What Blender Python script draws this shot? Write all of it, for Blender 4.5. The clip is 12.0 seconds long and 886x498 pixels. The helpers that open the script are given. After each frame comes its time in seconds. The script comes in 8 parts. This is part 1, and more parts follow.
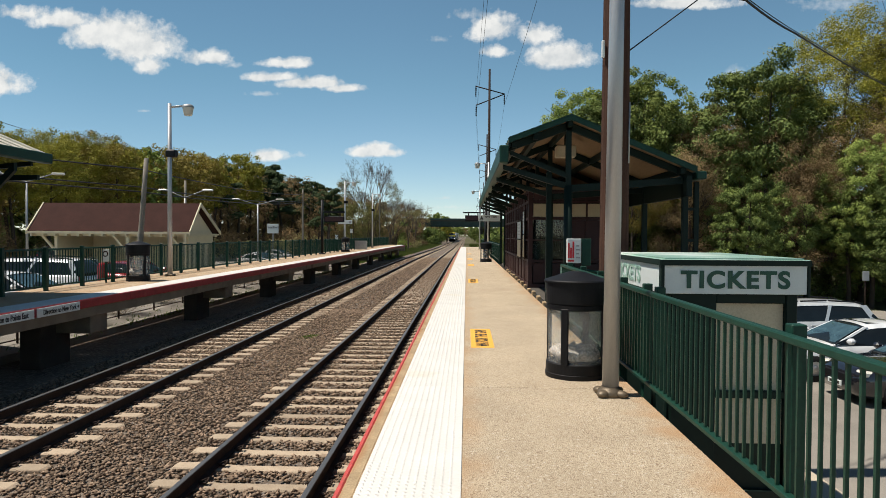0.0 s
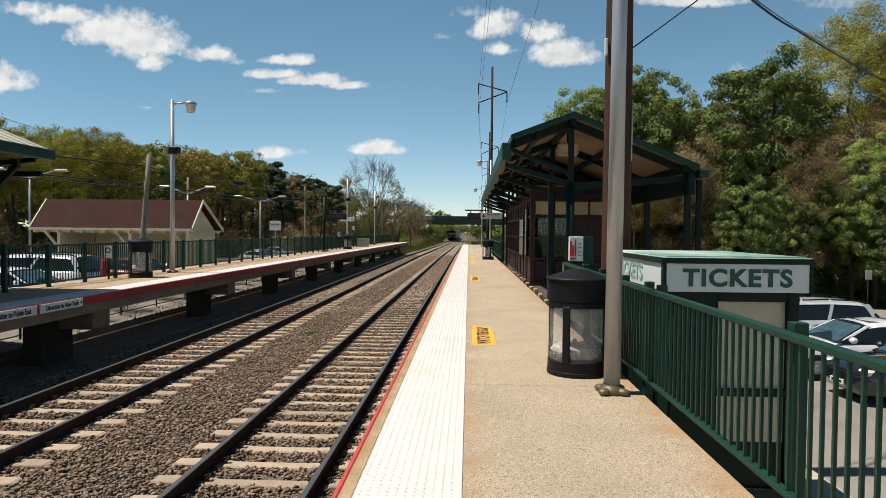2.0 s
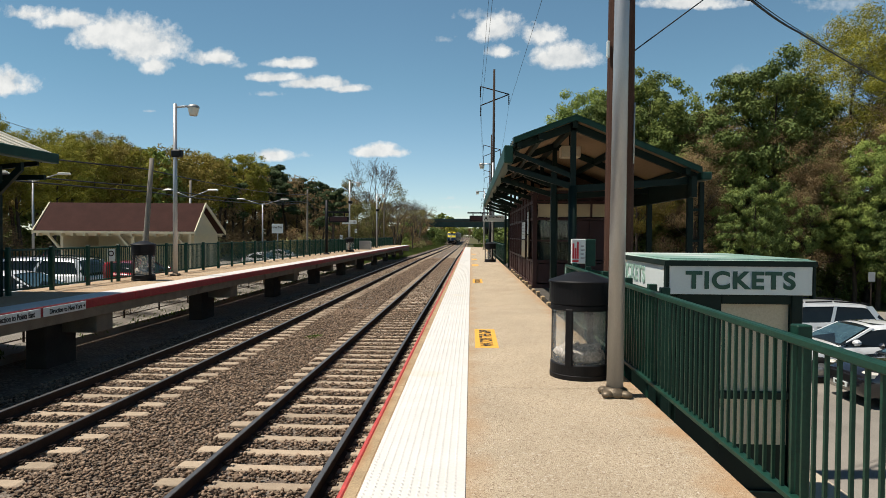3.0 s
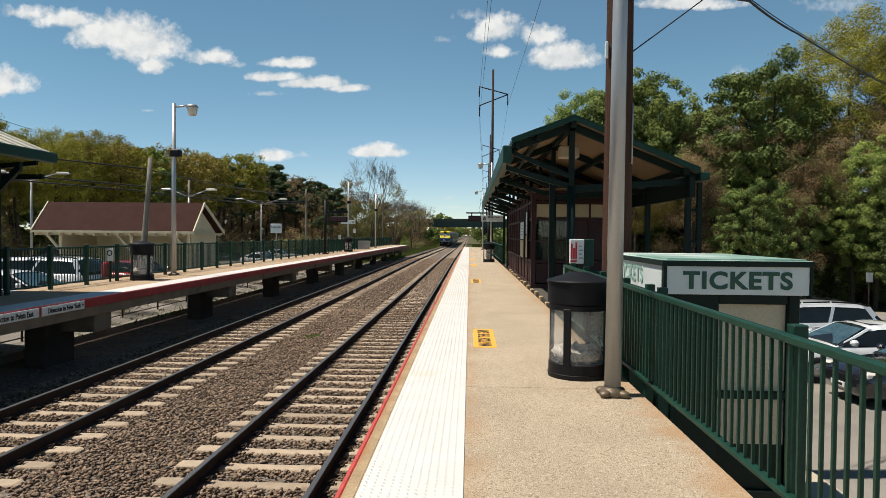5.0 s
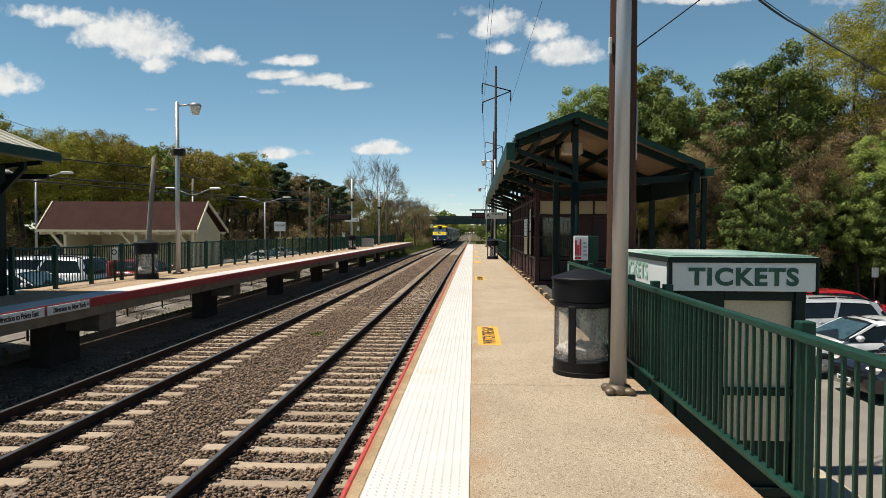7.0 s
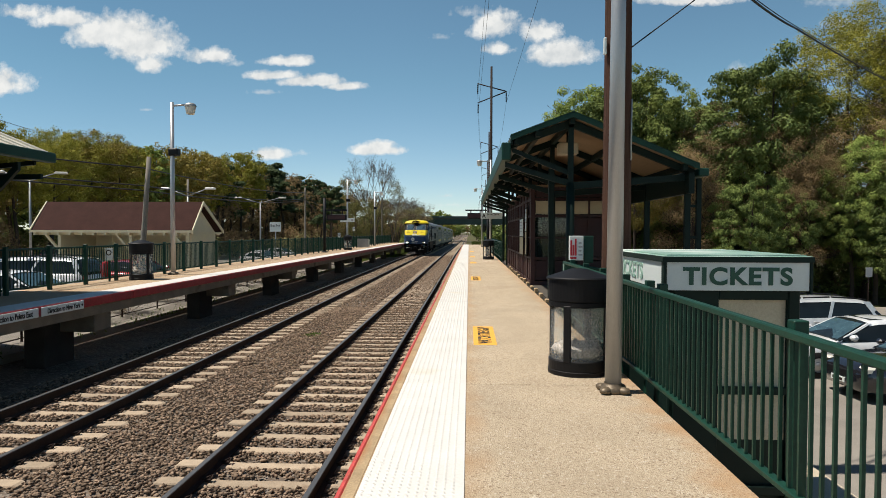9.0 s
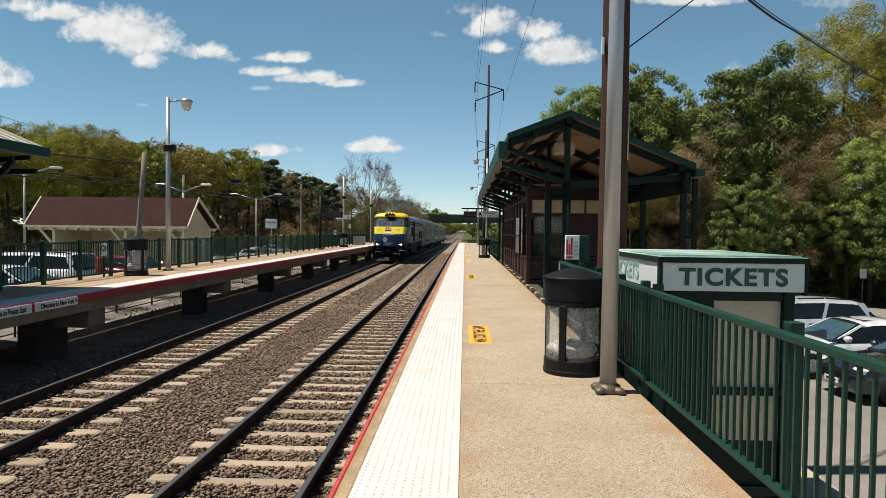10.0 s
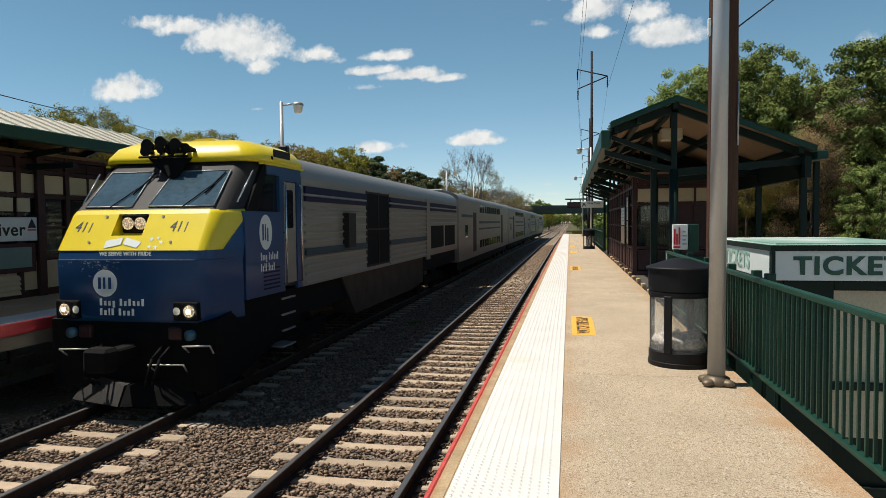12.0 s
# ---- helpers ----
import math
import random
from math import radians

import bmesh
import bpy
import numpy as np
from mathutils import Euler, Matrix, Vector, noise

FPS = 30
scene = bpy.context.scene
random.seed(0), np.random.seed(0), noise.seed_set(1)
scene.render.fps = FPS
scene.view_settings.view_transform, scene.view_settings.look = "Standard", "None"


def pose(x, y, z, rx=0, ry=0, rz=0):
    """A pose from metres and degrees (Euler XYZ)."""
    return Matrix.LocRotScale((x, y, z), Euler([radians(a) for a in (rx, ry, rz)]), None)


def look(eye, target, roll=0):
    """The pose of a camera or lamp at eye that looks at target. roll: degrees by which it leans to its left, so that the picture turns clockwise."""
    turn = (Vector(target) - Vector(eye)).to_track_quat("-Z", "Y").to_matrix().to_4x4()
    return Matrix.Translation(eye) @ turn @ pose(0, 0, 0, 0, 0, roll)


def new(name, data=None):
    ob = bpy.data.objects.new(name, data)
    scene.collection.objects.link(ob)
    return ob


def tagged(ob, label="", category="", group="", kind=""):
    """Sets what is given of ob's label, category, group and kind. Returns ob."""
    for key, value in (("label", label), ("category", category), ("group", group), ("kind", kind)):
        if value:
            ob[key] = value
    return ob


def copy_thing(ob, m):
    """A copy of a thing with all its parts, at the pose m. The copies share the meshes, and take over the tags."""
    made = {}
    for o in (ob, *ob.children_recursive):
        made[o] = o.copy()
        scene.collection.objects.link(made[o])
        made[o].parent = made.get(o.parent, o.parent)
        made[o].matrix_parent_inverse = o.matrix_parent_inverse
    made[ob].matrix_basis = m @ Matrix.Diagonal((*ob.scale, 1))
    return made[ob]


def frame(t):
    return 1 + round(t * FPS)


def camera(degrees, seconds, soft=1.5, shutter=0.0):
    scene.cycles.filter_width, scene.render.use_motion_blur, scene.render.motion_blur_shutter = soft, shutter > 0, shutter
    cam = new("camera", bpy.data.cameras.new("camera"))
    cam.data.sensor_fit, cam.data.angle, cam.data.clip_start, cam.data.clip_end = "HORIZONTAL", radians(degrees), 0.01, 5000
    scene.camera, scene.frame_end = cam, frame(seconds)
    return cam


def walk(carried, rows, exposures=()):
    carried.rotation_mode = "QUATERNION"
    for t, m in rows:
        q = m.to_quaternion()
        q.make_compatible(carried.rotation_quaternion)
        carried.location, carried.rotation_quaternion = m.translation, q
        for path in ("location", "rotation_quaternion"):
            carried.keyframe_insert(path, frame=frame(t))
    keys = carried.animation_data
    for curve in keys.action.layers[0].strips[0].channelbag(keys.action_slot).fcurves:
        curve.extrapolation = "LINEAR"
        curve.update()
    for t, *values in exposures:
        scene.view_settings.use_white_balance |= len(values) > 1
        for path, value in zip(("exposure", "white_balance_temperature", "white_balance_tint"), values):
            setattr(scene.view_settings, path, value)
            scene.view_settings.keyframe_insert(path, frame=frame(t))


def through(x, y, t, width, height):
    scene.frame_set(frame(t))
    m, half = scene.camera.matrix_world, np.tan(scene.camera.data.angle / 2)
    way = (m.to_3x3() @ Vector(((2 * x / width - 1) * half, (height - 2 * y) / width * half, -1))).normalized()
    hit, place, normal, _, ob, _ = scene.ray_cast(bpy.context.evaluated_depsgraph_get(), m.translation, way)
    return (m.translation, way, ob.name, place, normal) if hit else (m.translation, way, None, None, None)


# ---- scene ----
cam = camera(68.44, 12.0, soft=0.4)
PATH = [
    (0.0, pose(0.000, 0.000, 1.630, 88.715, -0.353, 2.065)),
    (0.5, pose(0.006, -0.003, 1.628, 88.651, -0.389, 1.971)),
    (1.0, pose(0.009, -0.002, 1.629, 88.732, -0.374, 1.918)),
    (1.5, pose(0.012, 0.001, 1.627, 88.424, -0.401, 2.106)),
    (2.0, pose(0.002, -0.002, 1.626, 88.505, -0.540, 2.257)),
    (2.5, pose(0.001, -0.004, 1.631, 88.494, -0.580, 2.339)),
    (3.0, pose(-0.003, -0.010, 1.628, 88.734, -0.444, 2.443)),
    (5.0, pose(-0.001, -0.028, 1.628, 88.734, -0.524, 2.328)),
    (5.5, pose(-0.010, -0.009, 1.625, 88.429, -0.405, 2.522)),
    (6.0, pose(-0.016, -0.005, 1.621, 88.466, -0.694, 2.685)),
    (6.5, pose(-0.011, -0.009, 1.625, 88.432, -0.376, 2.656)),
    (7.0, pose(-0.007, -0.012, 1.633, 88.484, -0.210, 2.640)),
    (9.0, pose(-0.001, -0.016, 1.628, 88.516, -0.167, 2.269)),
    (9.5, pose(-0.002, -0.008, 1.628, 88.277, -0.374, 2.221)),
    (10.0, pose(-0.003, -0.001, 1.633, 88.347, -0.630, 1.922)),
    (10.5, pose(-0.012, -0.003, 1.629, 88.691, -0.400, 2.509)),
    (11.0, pose(-0.005, -0.017, 1.633, 88.192, 0.166, 3.088)),
    (11.5, pose(0.034, -0.109, 1.643, 87.984, 0.661, 6.691)),
    (12.0, pose(0.039, -0.177, 1.639, 87.676, 0.539, 10.963)),
]
walk(cam, PATH)

# light: a high sun from the far side of the tracks, blue sky with fair-weather clouds
SUN_FROM = Vector((-0.47, -0.04, 1.0)).normalized()
sun_data = bpy.data.lights.new("sun", "SUN")
sun_data.energy, sun_data.angle, sun_data.color = 5.25, radians(0.53), (1.0, 0.935, 0.845)
sun = new("sun", sun_data)
sun.matrix_world = look(SUN_FROM * 50, (0, 0, 0))
scene.view_settings.exposure = 0.10


def make_world():
    """Clear sky with a few cumulus clouds low over the tracks' far end."""
    w = bpy.data.worlds.new("sky")
    scene.world = w
    w.use_nodes = True
    n, l = w.node_tree.nodes, w.node_tree.links
    n.clear()
    out = n.new("ShaderNodeOutputWorld")
    bg = n.new("ShaderNodeBackground")
    bg.inputs[1].default_value = 0.083
    sky = n.new("ShaderNodeTexSky")
    sky.sky_type = "NISHITA"
    sky.sun_disc = False
    sky.sun_elevation = math.asin(SUN_FROM.z)
    sky.sun_rotation = math.atan2(SUN_FROM.x, SUN_FROM.y)
    sky.air_density, sky.dust_density, sky.ozone_density = 0.8, 0.0, 1.8
    geo = n.new("ShaderNodeTexCoord")
    sep = n.new("ShaderNodeSeparateXYZ")
    l.new(geo.outputs["Generated"], sep.inputs[0])

    def op(kind, a, b=None, c=None, clamp=False):
        m = n.new("ShaderNodeMath")
        m.operation, m.use_clamp = kind, clamp
        for i, v in enumerate((a, b, c)):
            if v is None:
                continue
            if isinstance(v, (int, float)):
                m.inputs[i].default_value = v
            else:
                l.new(v, m.inputs[i])
        return m.outputs[0]

    ahead = op("MAXIMUM", sep.outputs[1], 0.05)
    u, v = op("DIVIDE", sep.outputs[0], ahead), op("DIVIDE", sep.outputs[2], ahead)
    flat = n.new("ShaderNodeCombineXYZ")
    l.new(u, flat.inputs[0]), l.new(v, flat.inputs[1])

    def noise_of(scale, detail, rough):
        t = n.new("ShaderNodeTexNoise")
        t.inputs["Scale"].default_value, t.inputs["Detail"].default_value = scale, detail
        t.inputs["Roughness"].default_value = rough
        l.new(flat.outputs[0], t.inputs["Vector"])
        return t.outputs["Fac"]

    # cumulus: ellipses broken up by billowing noise, with greyer undersides away from the sun
    lumps, wisps = noise_of(26.0, 9.0, 0.60), noise_of(95.0, 6.0, 0.60)

    def gather(clouds):
        total = None
        for cu, cv, su, sv, amount in clouds:
            du, dv = op("DIVIDE", op("SUBTRACT", u, cu), su), op("DIVIDE", op("SUBTRACT", v, cv), sv)
            low = op("MULTIPLY", op("MINIMUM", dv, 0.0), 1.1)   # flatter below
            dv2 = op("ADD", op("MULTIPLY", dv, dv), op("MULTIPLY", low, low))
            r = op("SQRT", op("ADD", op("MULTIPLY", du, du), dv2))
            d = op("MULTIPLY", op("SUBTRACT", 1.0, r), amount)
            total = d if total is None else op("SMOOTH_MAX", total, d, 0.25)
        return total

    total = gather(CLOUDS)
    thin = op("ADD", gather(WISPS), op("MULTIPLY", op("SUBTRACT", wisps, 0.5), 2.2))
    thin = op("MULTIPLY", op("MULTIPLY", thin, 1.1, clamp=True), 0.45)
    field = op("ADD", total, op("MULTIPLY", op("SUBTRACT", lumps, 0.5), 2.2))
    field = op("ADD", field, op("MULTIPLY", op("SUBTRACT", wisps, 0.5), 0.75))
    near = op("MULTIPLY", op("ADD", total, 0.55), 3.0, clamp=True)
    cover = op("MAXIMUM", op("MULTIPLY", op("MULTIPLY", op("ADD", field, 0.12), 1.45, clamp=True), near), thin)
    cover = op("MULTIPLY", cover, op("GREATER_THAN", sep.outputs[1], 0.06))
    cover = op("MULTIPLY", cover, 0.96)
    toward = n.new("ShaderNodeVectorMath")
    toward.operation = "ADD"
    toward.inputs[1].default_value = (-0.006, 0.016, 0.0)
    l.new(flat.outputs[0], toward.inputs[0])
    ahead_of = n.new("ShaderNodeTexNoise")
    ahead_of.inputs["Scale"].default_value, ahead_of.inputs["Detail"].default_value = 26.0, 3.0
    ahead_of.inputs["Roughness"].default_value = 0.5
    l.new(toward.outputs[0], ahead_of.inputs["Vector"])
    body = op("MULTIPLY_ADD", op("SUBTRACT", lumps, ahead_of.outputs["Fac"]), 2.6, 0.72, clamp=True)
    white = n.new("ShaderNodeMix")
    white.data_type = "RGBA"
    white.inputs["A"].default_value, white.inputs["B"].default_value = (6.7, 7.1, 7.3, 1), (10.0, 10.0, 9.7, 1)
    l.new(body, white.inputs["Factor"])
    tone = n.new("ShaderNodeMix")
    tone.data_type, tone.blend_type = "RGBA", "MULTIPLY"
    tone.inputs["Factor"].default_value = 1.0
    haze = n.new("ShaderNodeMix")      # paler and warmer towards the horizon
    haze.data_type = "RGBA"
    haze.inputs["A"].default_value, haze.inputs["B"].default_value = (1.12, 1.17, 1.20, 1), (1.0, 1.25, 1.11, 1)
    l.new(op("MULTIPLY", sep.outputs[2], 4.5, clamp=True), haze.inputs["Factor"])
    deep = n.new("ShaderNodeMix")      # deeper blue towards the zenith
    deep.data_type = "RGBA"
    deep.inputs["B"].default_value = (0.40, 0.50, 0.56, 1)
    l.new(op("MULTIPLY_ADD", sep.outputs[2], 2.2, -0.85, clamp=True), deep.inputs["Factor"])
    l.new(haze.outputs["Result"], deep.inputs["A"]), l.new(deep.outputs["Result"], tone.inputs["B"])
    pale = n.new("ShaderNodeMix")      # the sky keeps its brightness away from the sun
    pale.data_type = "RGBA"
    pale.inputs["A"].default_value, pale.inputs["B"].default_value = (1.0, 1.0, 1.0, 1), (1.14, 1.10, 1.09, 1)
    l.new(op("MULTIPLY_ADD", sep.outputs[0], 2.8, 1.35, clamp=True), pale.inputs["Factor"])
    evened = n.new("ShaderNodeMix")
    evened.data_type, evened.blend_type = "RGBA", "MULTIPLY"
    evened.inputs["Factor"].default_value = 1.0
    l.new(sky.outputs[0], evened.inputs["A"]), l.new(pale.outputs["Result"], evened.inputs["B"])
    l.new(evened.outputs["Result"], tone.inputs["A"])
    mix = n.new("ShaderNodeMix")
    mix.data_type = "RGBA"
    l.new(cover, mix.inputs["Factor"]), l.new(tone.outputs["Result"], mix.inputs["A"]), l.new(white.outputs["Result"], mix.inputs["B"])
    l.new(mix.outputs["Result"], bg.inputs[0]), l.new(bg.outputs[0], out.inputs[0])


# centre (right, up) and half sizes, as slopes from the eye, and how solid each cloud is
CLOUDS = [
    (-0.553, 0.307, 0.080, 0.035, 1.4), (-0.502, 0.287, 0.058, 0.036, 1.4), (-0.489, 0.259, 0.027, 0.018, 1.1), (-0.625, 0.329, 0.060, 0.018, 1.1),
    (-0.693, 0.340, 0.050, 0.013, 0.8), (-0.399, 0.270, 0.038, 0.016, 1.2), (-0.278, 0.262, 0.040, 0.011, 1.2), (-0.298, 0.240, 0.046, 0.009, 1.1),
    (-0.245, 0.231, 0.056, 0.012, 1.3), (-0.187, 0.223, 0.036, 0.008, 1.0), (-0.745, 0.231, 0.066, 0.029, 1.3), (-0.139, 0.125, 0.047, 0.011, 1.3),
    (-0.134, 0.133, 0.026, 0.010, 1.1), (-0.306, 0.119, 0.033, 0.013, 1.2), (0.037, 0.312, 0.040, 0.027, 1.1), (0.107, 0.302, 0.032, 0.021, 1.1),
    (0.143, 0.267, 0.056, 0.026, 1.4), (0.046, 0.278, 0.027, 0.013, 1.0), (0.329, 0.349, 0.078, 0.013, 1.2),
]
WISPS = [
    (-0.363, 0.259, 0.018, 0.007, 0.7), (-0.317, 0.215, 0.028, 0.005, 0.8), (0.004, 0.334, 0.036, 0.010, 0.8), (0.549, 0.350, 0.065, 0.022, 0.7),
    (0.550, 0.311, 0.030, 0.012, 0.7), (0.402, 0.245, 0.018, 0.013, 0.7), (-0.264, 0.121, 0.018, 0.006, 0.6), (-0.043, 0.297, 0.022, 0.005, 0.6),
    (-0.034, 0.056, 0.016, 0.004, 0.7), (-0.027, 0.042, 0.035, 0.004, 0.5), (-0.502, 0.189, 0.012, 0.003, 0.9),
]
make_world()


# ---- materials ----
def mat(name, base, rough=0.7, metal=0.0, var=0.2, scale=4.0, fine=60.0, bump=0.15, stain=None, stain_at=0.6, coat=0.0, spec=0.5, per_object=0.0, stretch=(1, 1, 1), island=0.0, speck=()):
    m = bpy.data.materials.new(name)
    m.use_nodes = True
    n, l = m.node_tree.nodes, m.node_tree.links
    b = n["Principled BSDF"]
    b.inputs["Roughness"].default_value, b.inputs["Metallic"].default_value = rough, metal
    b.inputs["Coat Weight"].default_value, b.inputs["Specular IOR Level"].default_value = coat, spec if rough < 0.8 else 0.18
    tc = n.new("ShaderNodeTexCoord")
    mp = n.new("ShaderNodeMapping")
    mp.inputs["Scale"].default_value = stretch
    l.new(tc.outputs["Object"], mp.inputs[0])
    big, small = n.new("ShaderNodeTexNoise"), n.new("ShaderNodeTexNoise")
    big.inputs["Scale"].default_value, big.inputs["Detail"].default_value = scale, 6
    small.inputs["Scale"].default_value, small.inputs["Detail"].default_value = fine, 3
    l.new(mp.outputs[0], big.inputs[0]), l.new(mp.outputs[0], small.inputs[0])
    add = n.new("ShaderNodeMath")
    add.operation = "ADD"
    l.new(big.outputs["Fac"], add.inputs[0]), l.new(small.outputs["Fac"], add.inputs[1])
    rng = n.new("ShaderNodeMapRange")
    rng.inputs["From Min"].default_value, rng.inputs["From Max"].default_value = 0.65, 1.35
    rng.inputs["To Min"].default_value, rng.inputs["To Max"].default_value = 1 - var, 1 + var
    l.new(add.outputs[0], rng.inputs["Value"])
    fac = rng.outputs[0]
    for source, weight in (("o", per_object), ("i", island)):
        if not weight:
            continue
        node = n.new("ShaderNodeObjectInfo" if source == "o" else "ShaderNodeNewGeometry")
        sock = node.outputs["Random"] if source == "o" else node.outputs["Random Per Island"]
        r2 = n.new("ShaderNodeMapRange")
        r2.inputs["To Min"].default_value, r2.inputs["To Max"].default_value = 1 - weight, 1 + weight
        l.new(sock, r2.inputs["Value"])
        mu = n.new("ShaderNodeMath")
        mu.operation = "MULTIPLY"
        l.new(fac, mu.inputs[0]), l.new(r2.outputs[0], mu.inputs[1])
        fac = mu.outputs[0]
    col = n.new("ShaderNodeVectorMath")
    col.operation = "SCALE"
    col.inputs[0].default_value = base
    l.new(fac, col.inputs["Scale"])
    last = col.outputs[0]
    if stain:
        st = n.new("ShaderNodeTexNoise")
        st.inputs["Scale"].default_value, st.inputs["Detail"].default_value = scale * 0.45, 8
        l.new(mp.outputs[0], st.inputs[0])
        sr = n.new("ShaderNodeMapRange")
        sr.inputs["From Min"].default_value, sr.inputs["From Max"].default_value = stain_at, stain_at + 0.14
        l.new(st.outputs["Fac"], sr.inputs["Value"])
        mx = n.new("ShaderNodeMix")
        mx.data_type = "RGBA"
        mx.inputs["B"].default_value = (*stain, 1)
        l.new(sr.outputs[0], mx.inputs["Factor"]), l.new(last, mx.inputs["A"])
        last = mx.outputs["Result"]
    for tone_of, share, grain in speck:
        vo = n.new("ShaderNodeTexVoronoi")
        vo.inputs["Scale"].default_value = grain
        l.new(mp.outputs[0], vo.inputs["Vector"])
        sx = n.new("ShaderNodeSeparateColor")
        l.new(vo.outputs["Color"], sx.inputs[0])
        cut = n.new("ShaderNodeMapRange")
        cut.inputs["From Min"].default_value, cut.inputs["From Max"].default_value = 1 - share, 1 - share + 0.12
        l.new(sx.outputs[0], cut.inputs["Value"])
        mx = n.new("ShaderNodeMix")
        mx.data_type = "RGBA"
        mx.inputs["B"].default_value = (*tone_of, 1)
        l.new(cut.outputs[0], mx.inputs["Factor"]), l.new(last, mx.inputs["A"])
        last = mx.outputs["Result"]
    l.new(last, b.inputs["Base Color"])
    if bump:
        bp = n.new("ShaderNodeBump")
        bp.inputs["Strength"].default_value, bp.inputs["Distance"].default_value = bump, 0.02
        l.new(small.outputs["Fac"], bp.inputs["Height"]), l.new(bp.outputs[0], b.inputs["Normal"])
    return m


def leaf_mat(name, base, other, through=0.35):
    """Leaves: two tones, varied leaf by leaf and tree by tree, letting light through."""
    m = bpy.data.materials.new(name)
    m.use_nodes = True
    n, l = m.node_tree.nodes, m.node_tree.links
    b, out = n["Principled BSDF"], n["Material Output"]
    b.inputs["Roughness"].default_value = 0.7
    b.inputs["Specular IOR Level"].default_value = 0.12
    geo, info = n.new("ShaderNodeNewGeometry"), n.new("ShaderNodeObjectInfo")
    mx = n.new("ShaderNodeMix")
    mx.data_type = "RGBA"
    mx.inputs["A"].default_value, mx.inputs["B"].default_value = (*base, 1), (*other, 1)
    tc, big = n.new("ShaderNodeTexCoord"), n.new("ShaderNodeTexNoise")
    big.inputs["Scale"].default_value = 0.5
    l.new(tc.outputs["Object"], big.inputs[0])
    ad = n.new("ShaderNodeMath")
    ad.operation = "MULTIPLY_ADD"
    ad.inputs[1].default_value = 0.5
    l.new(geo.outputs["Random Per Island"], ad.inputs[0])
    sb = n.new("ShaderNodeMath")
    sb.operation = "MULTIPLY_ADD"
    sb.inputs[1].default_value, sb.inputs[2].default_value = 1.6, -0.55
    l.new(big.outputs["Fac"], sb.inputs[0]), l.new(sb.outputs[0], ad.inputs[2])
    ad.use_clamp = True
    l.new(ad.outputs[0], mx.inputs["Factor"])
    r2 = n.new("ShaderNodeMapRange")
    r2.inputs["To Min"].default_value, r2.inputs["To Max"].default_value = 0.7, 1.3
    l.new(info.outputs["Random"], r2.inputs["Value"])
    sc = n.new("ShaderNodeVectorMath")
    sc.operation = "SCALE"
    l.new(mx.outputs["Result"], sc.inputs[0]), l.new(r2.outputs[0], sc.inputs["Scale"])
    l.new(sc.outputs[0], b.inputs["Base Color"])
    tr = n.new("ShaderNodeBsdfTranslucent")
    l.new(sc.outputs[0], tr.inputs[0])
    ms = n.new("ShaderNodeMixShader")
    ms.inputs[0].default_value = through
    l.new(b.outputs[0], ms.inputs[1]), l.new(tr.outputs[0], ms.inputs[2]), l.new(ms.outputs[0], out.inputs[0])
    return m


def glow_mat(name, color, strength):
    m = bpy.data.materials.new(name)
    m.use_nodes = True
    b = m.node_tree.nodes["Principled BSDF"]
    b.inputs["Base Color"].default_value = (*color, 1)
    b.inputs["Emission Color"].default_value = (*color, 1)
    b.inputs["Emission Strength"].default_value = strength
    return m


def glass_mat(name, tint, rough=0.03, clear=0.9):
    m = bpy.data.materials.new(name)
    m.use_nodes = True
    b = m.node_tree.nodes["Principled BSDF"]
    b.inputs["Base Color"].default_value = (*tint, 1)
    b.inputs["Roughness"].default_value = rough
    b.inputs["Transmission Weight"].default_value = clear
    b.inputs["IOR"].default_value = 1.45
    return m


def thin_sheet(name, tint, haze):
    """Thin clear plastic: mostly see-through, with a scuffed, wrinkled haze."""
    m = bpy.data.materials.new(name)
    m.use_nodes = True
    n, l = m.node_tree.nodes, m.node_tree.links
    b, out = n["Principled BSDF"], n["Material Output"]
    b.inputs["Base Color"].default_value = (*tint, 1)
    b.inputs["Roughness"].default_value = 0.22
    tc, wrinkle, rng = n.new("ShaderNodeTexCoord"), n.new("ShaderNodeTexNoise"), n.new("ShaderNodeMapRange")
    wrinkle.inputs["Scale"].default_value, wrinkle.inputs["Detail"].default_value = 9.0, 4
    l.new(tc.outputs["Object"], wrinkle.inputs[0]), l.new(wrinkle.outputs["Fac"], rng.inputs["Value"])
    rng.inputs["From Min"].default_value, rng.inputs["From Max"].default_value = 0.35, 0.7
    rng.inputs["To Min"].default_value, rng.inputs["To Max"].default_value = haze * 0.7, haze * 1.35
    clear, mix = n.new("ShaderNodeBsdfTransparent"), n.new("ShaderNodeMixShader")
    clear.inputs[0].default_value = (0.95, 0.95, 0.93, 1)
    l.new(rng.outputs[0], mix.inputs[0]), l.new(clear.outputs[0], mix.inputs[1]), l.new(b.outputs[0], mix.inputs[2])
    l.new(mix.outputs[0], out.inputs[0])
    return m


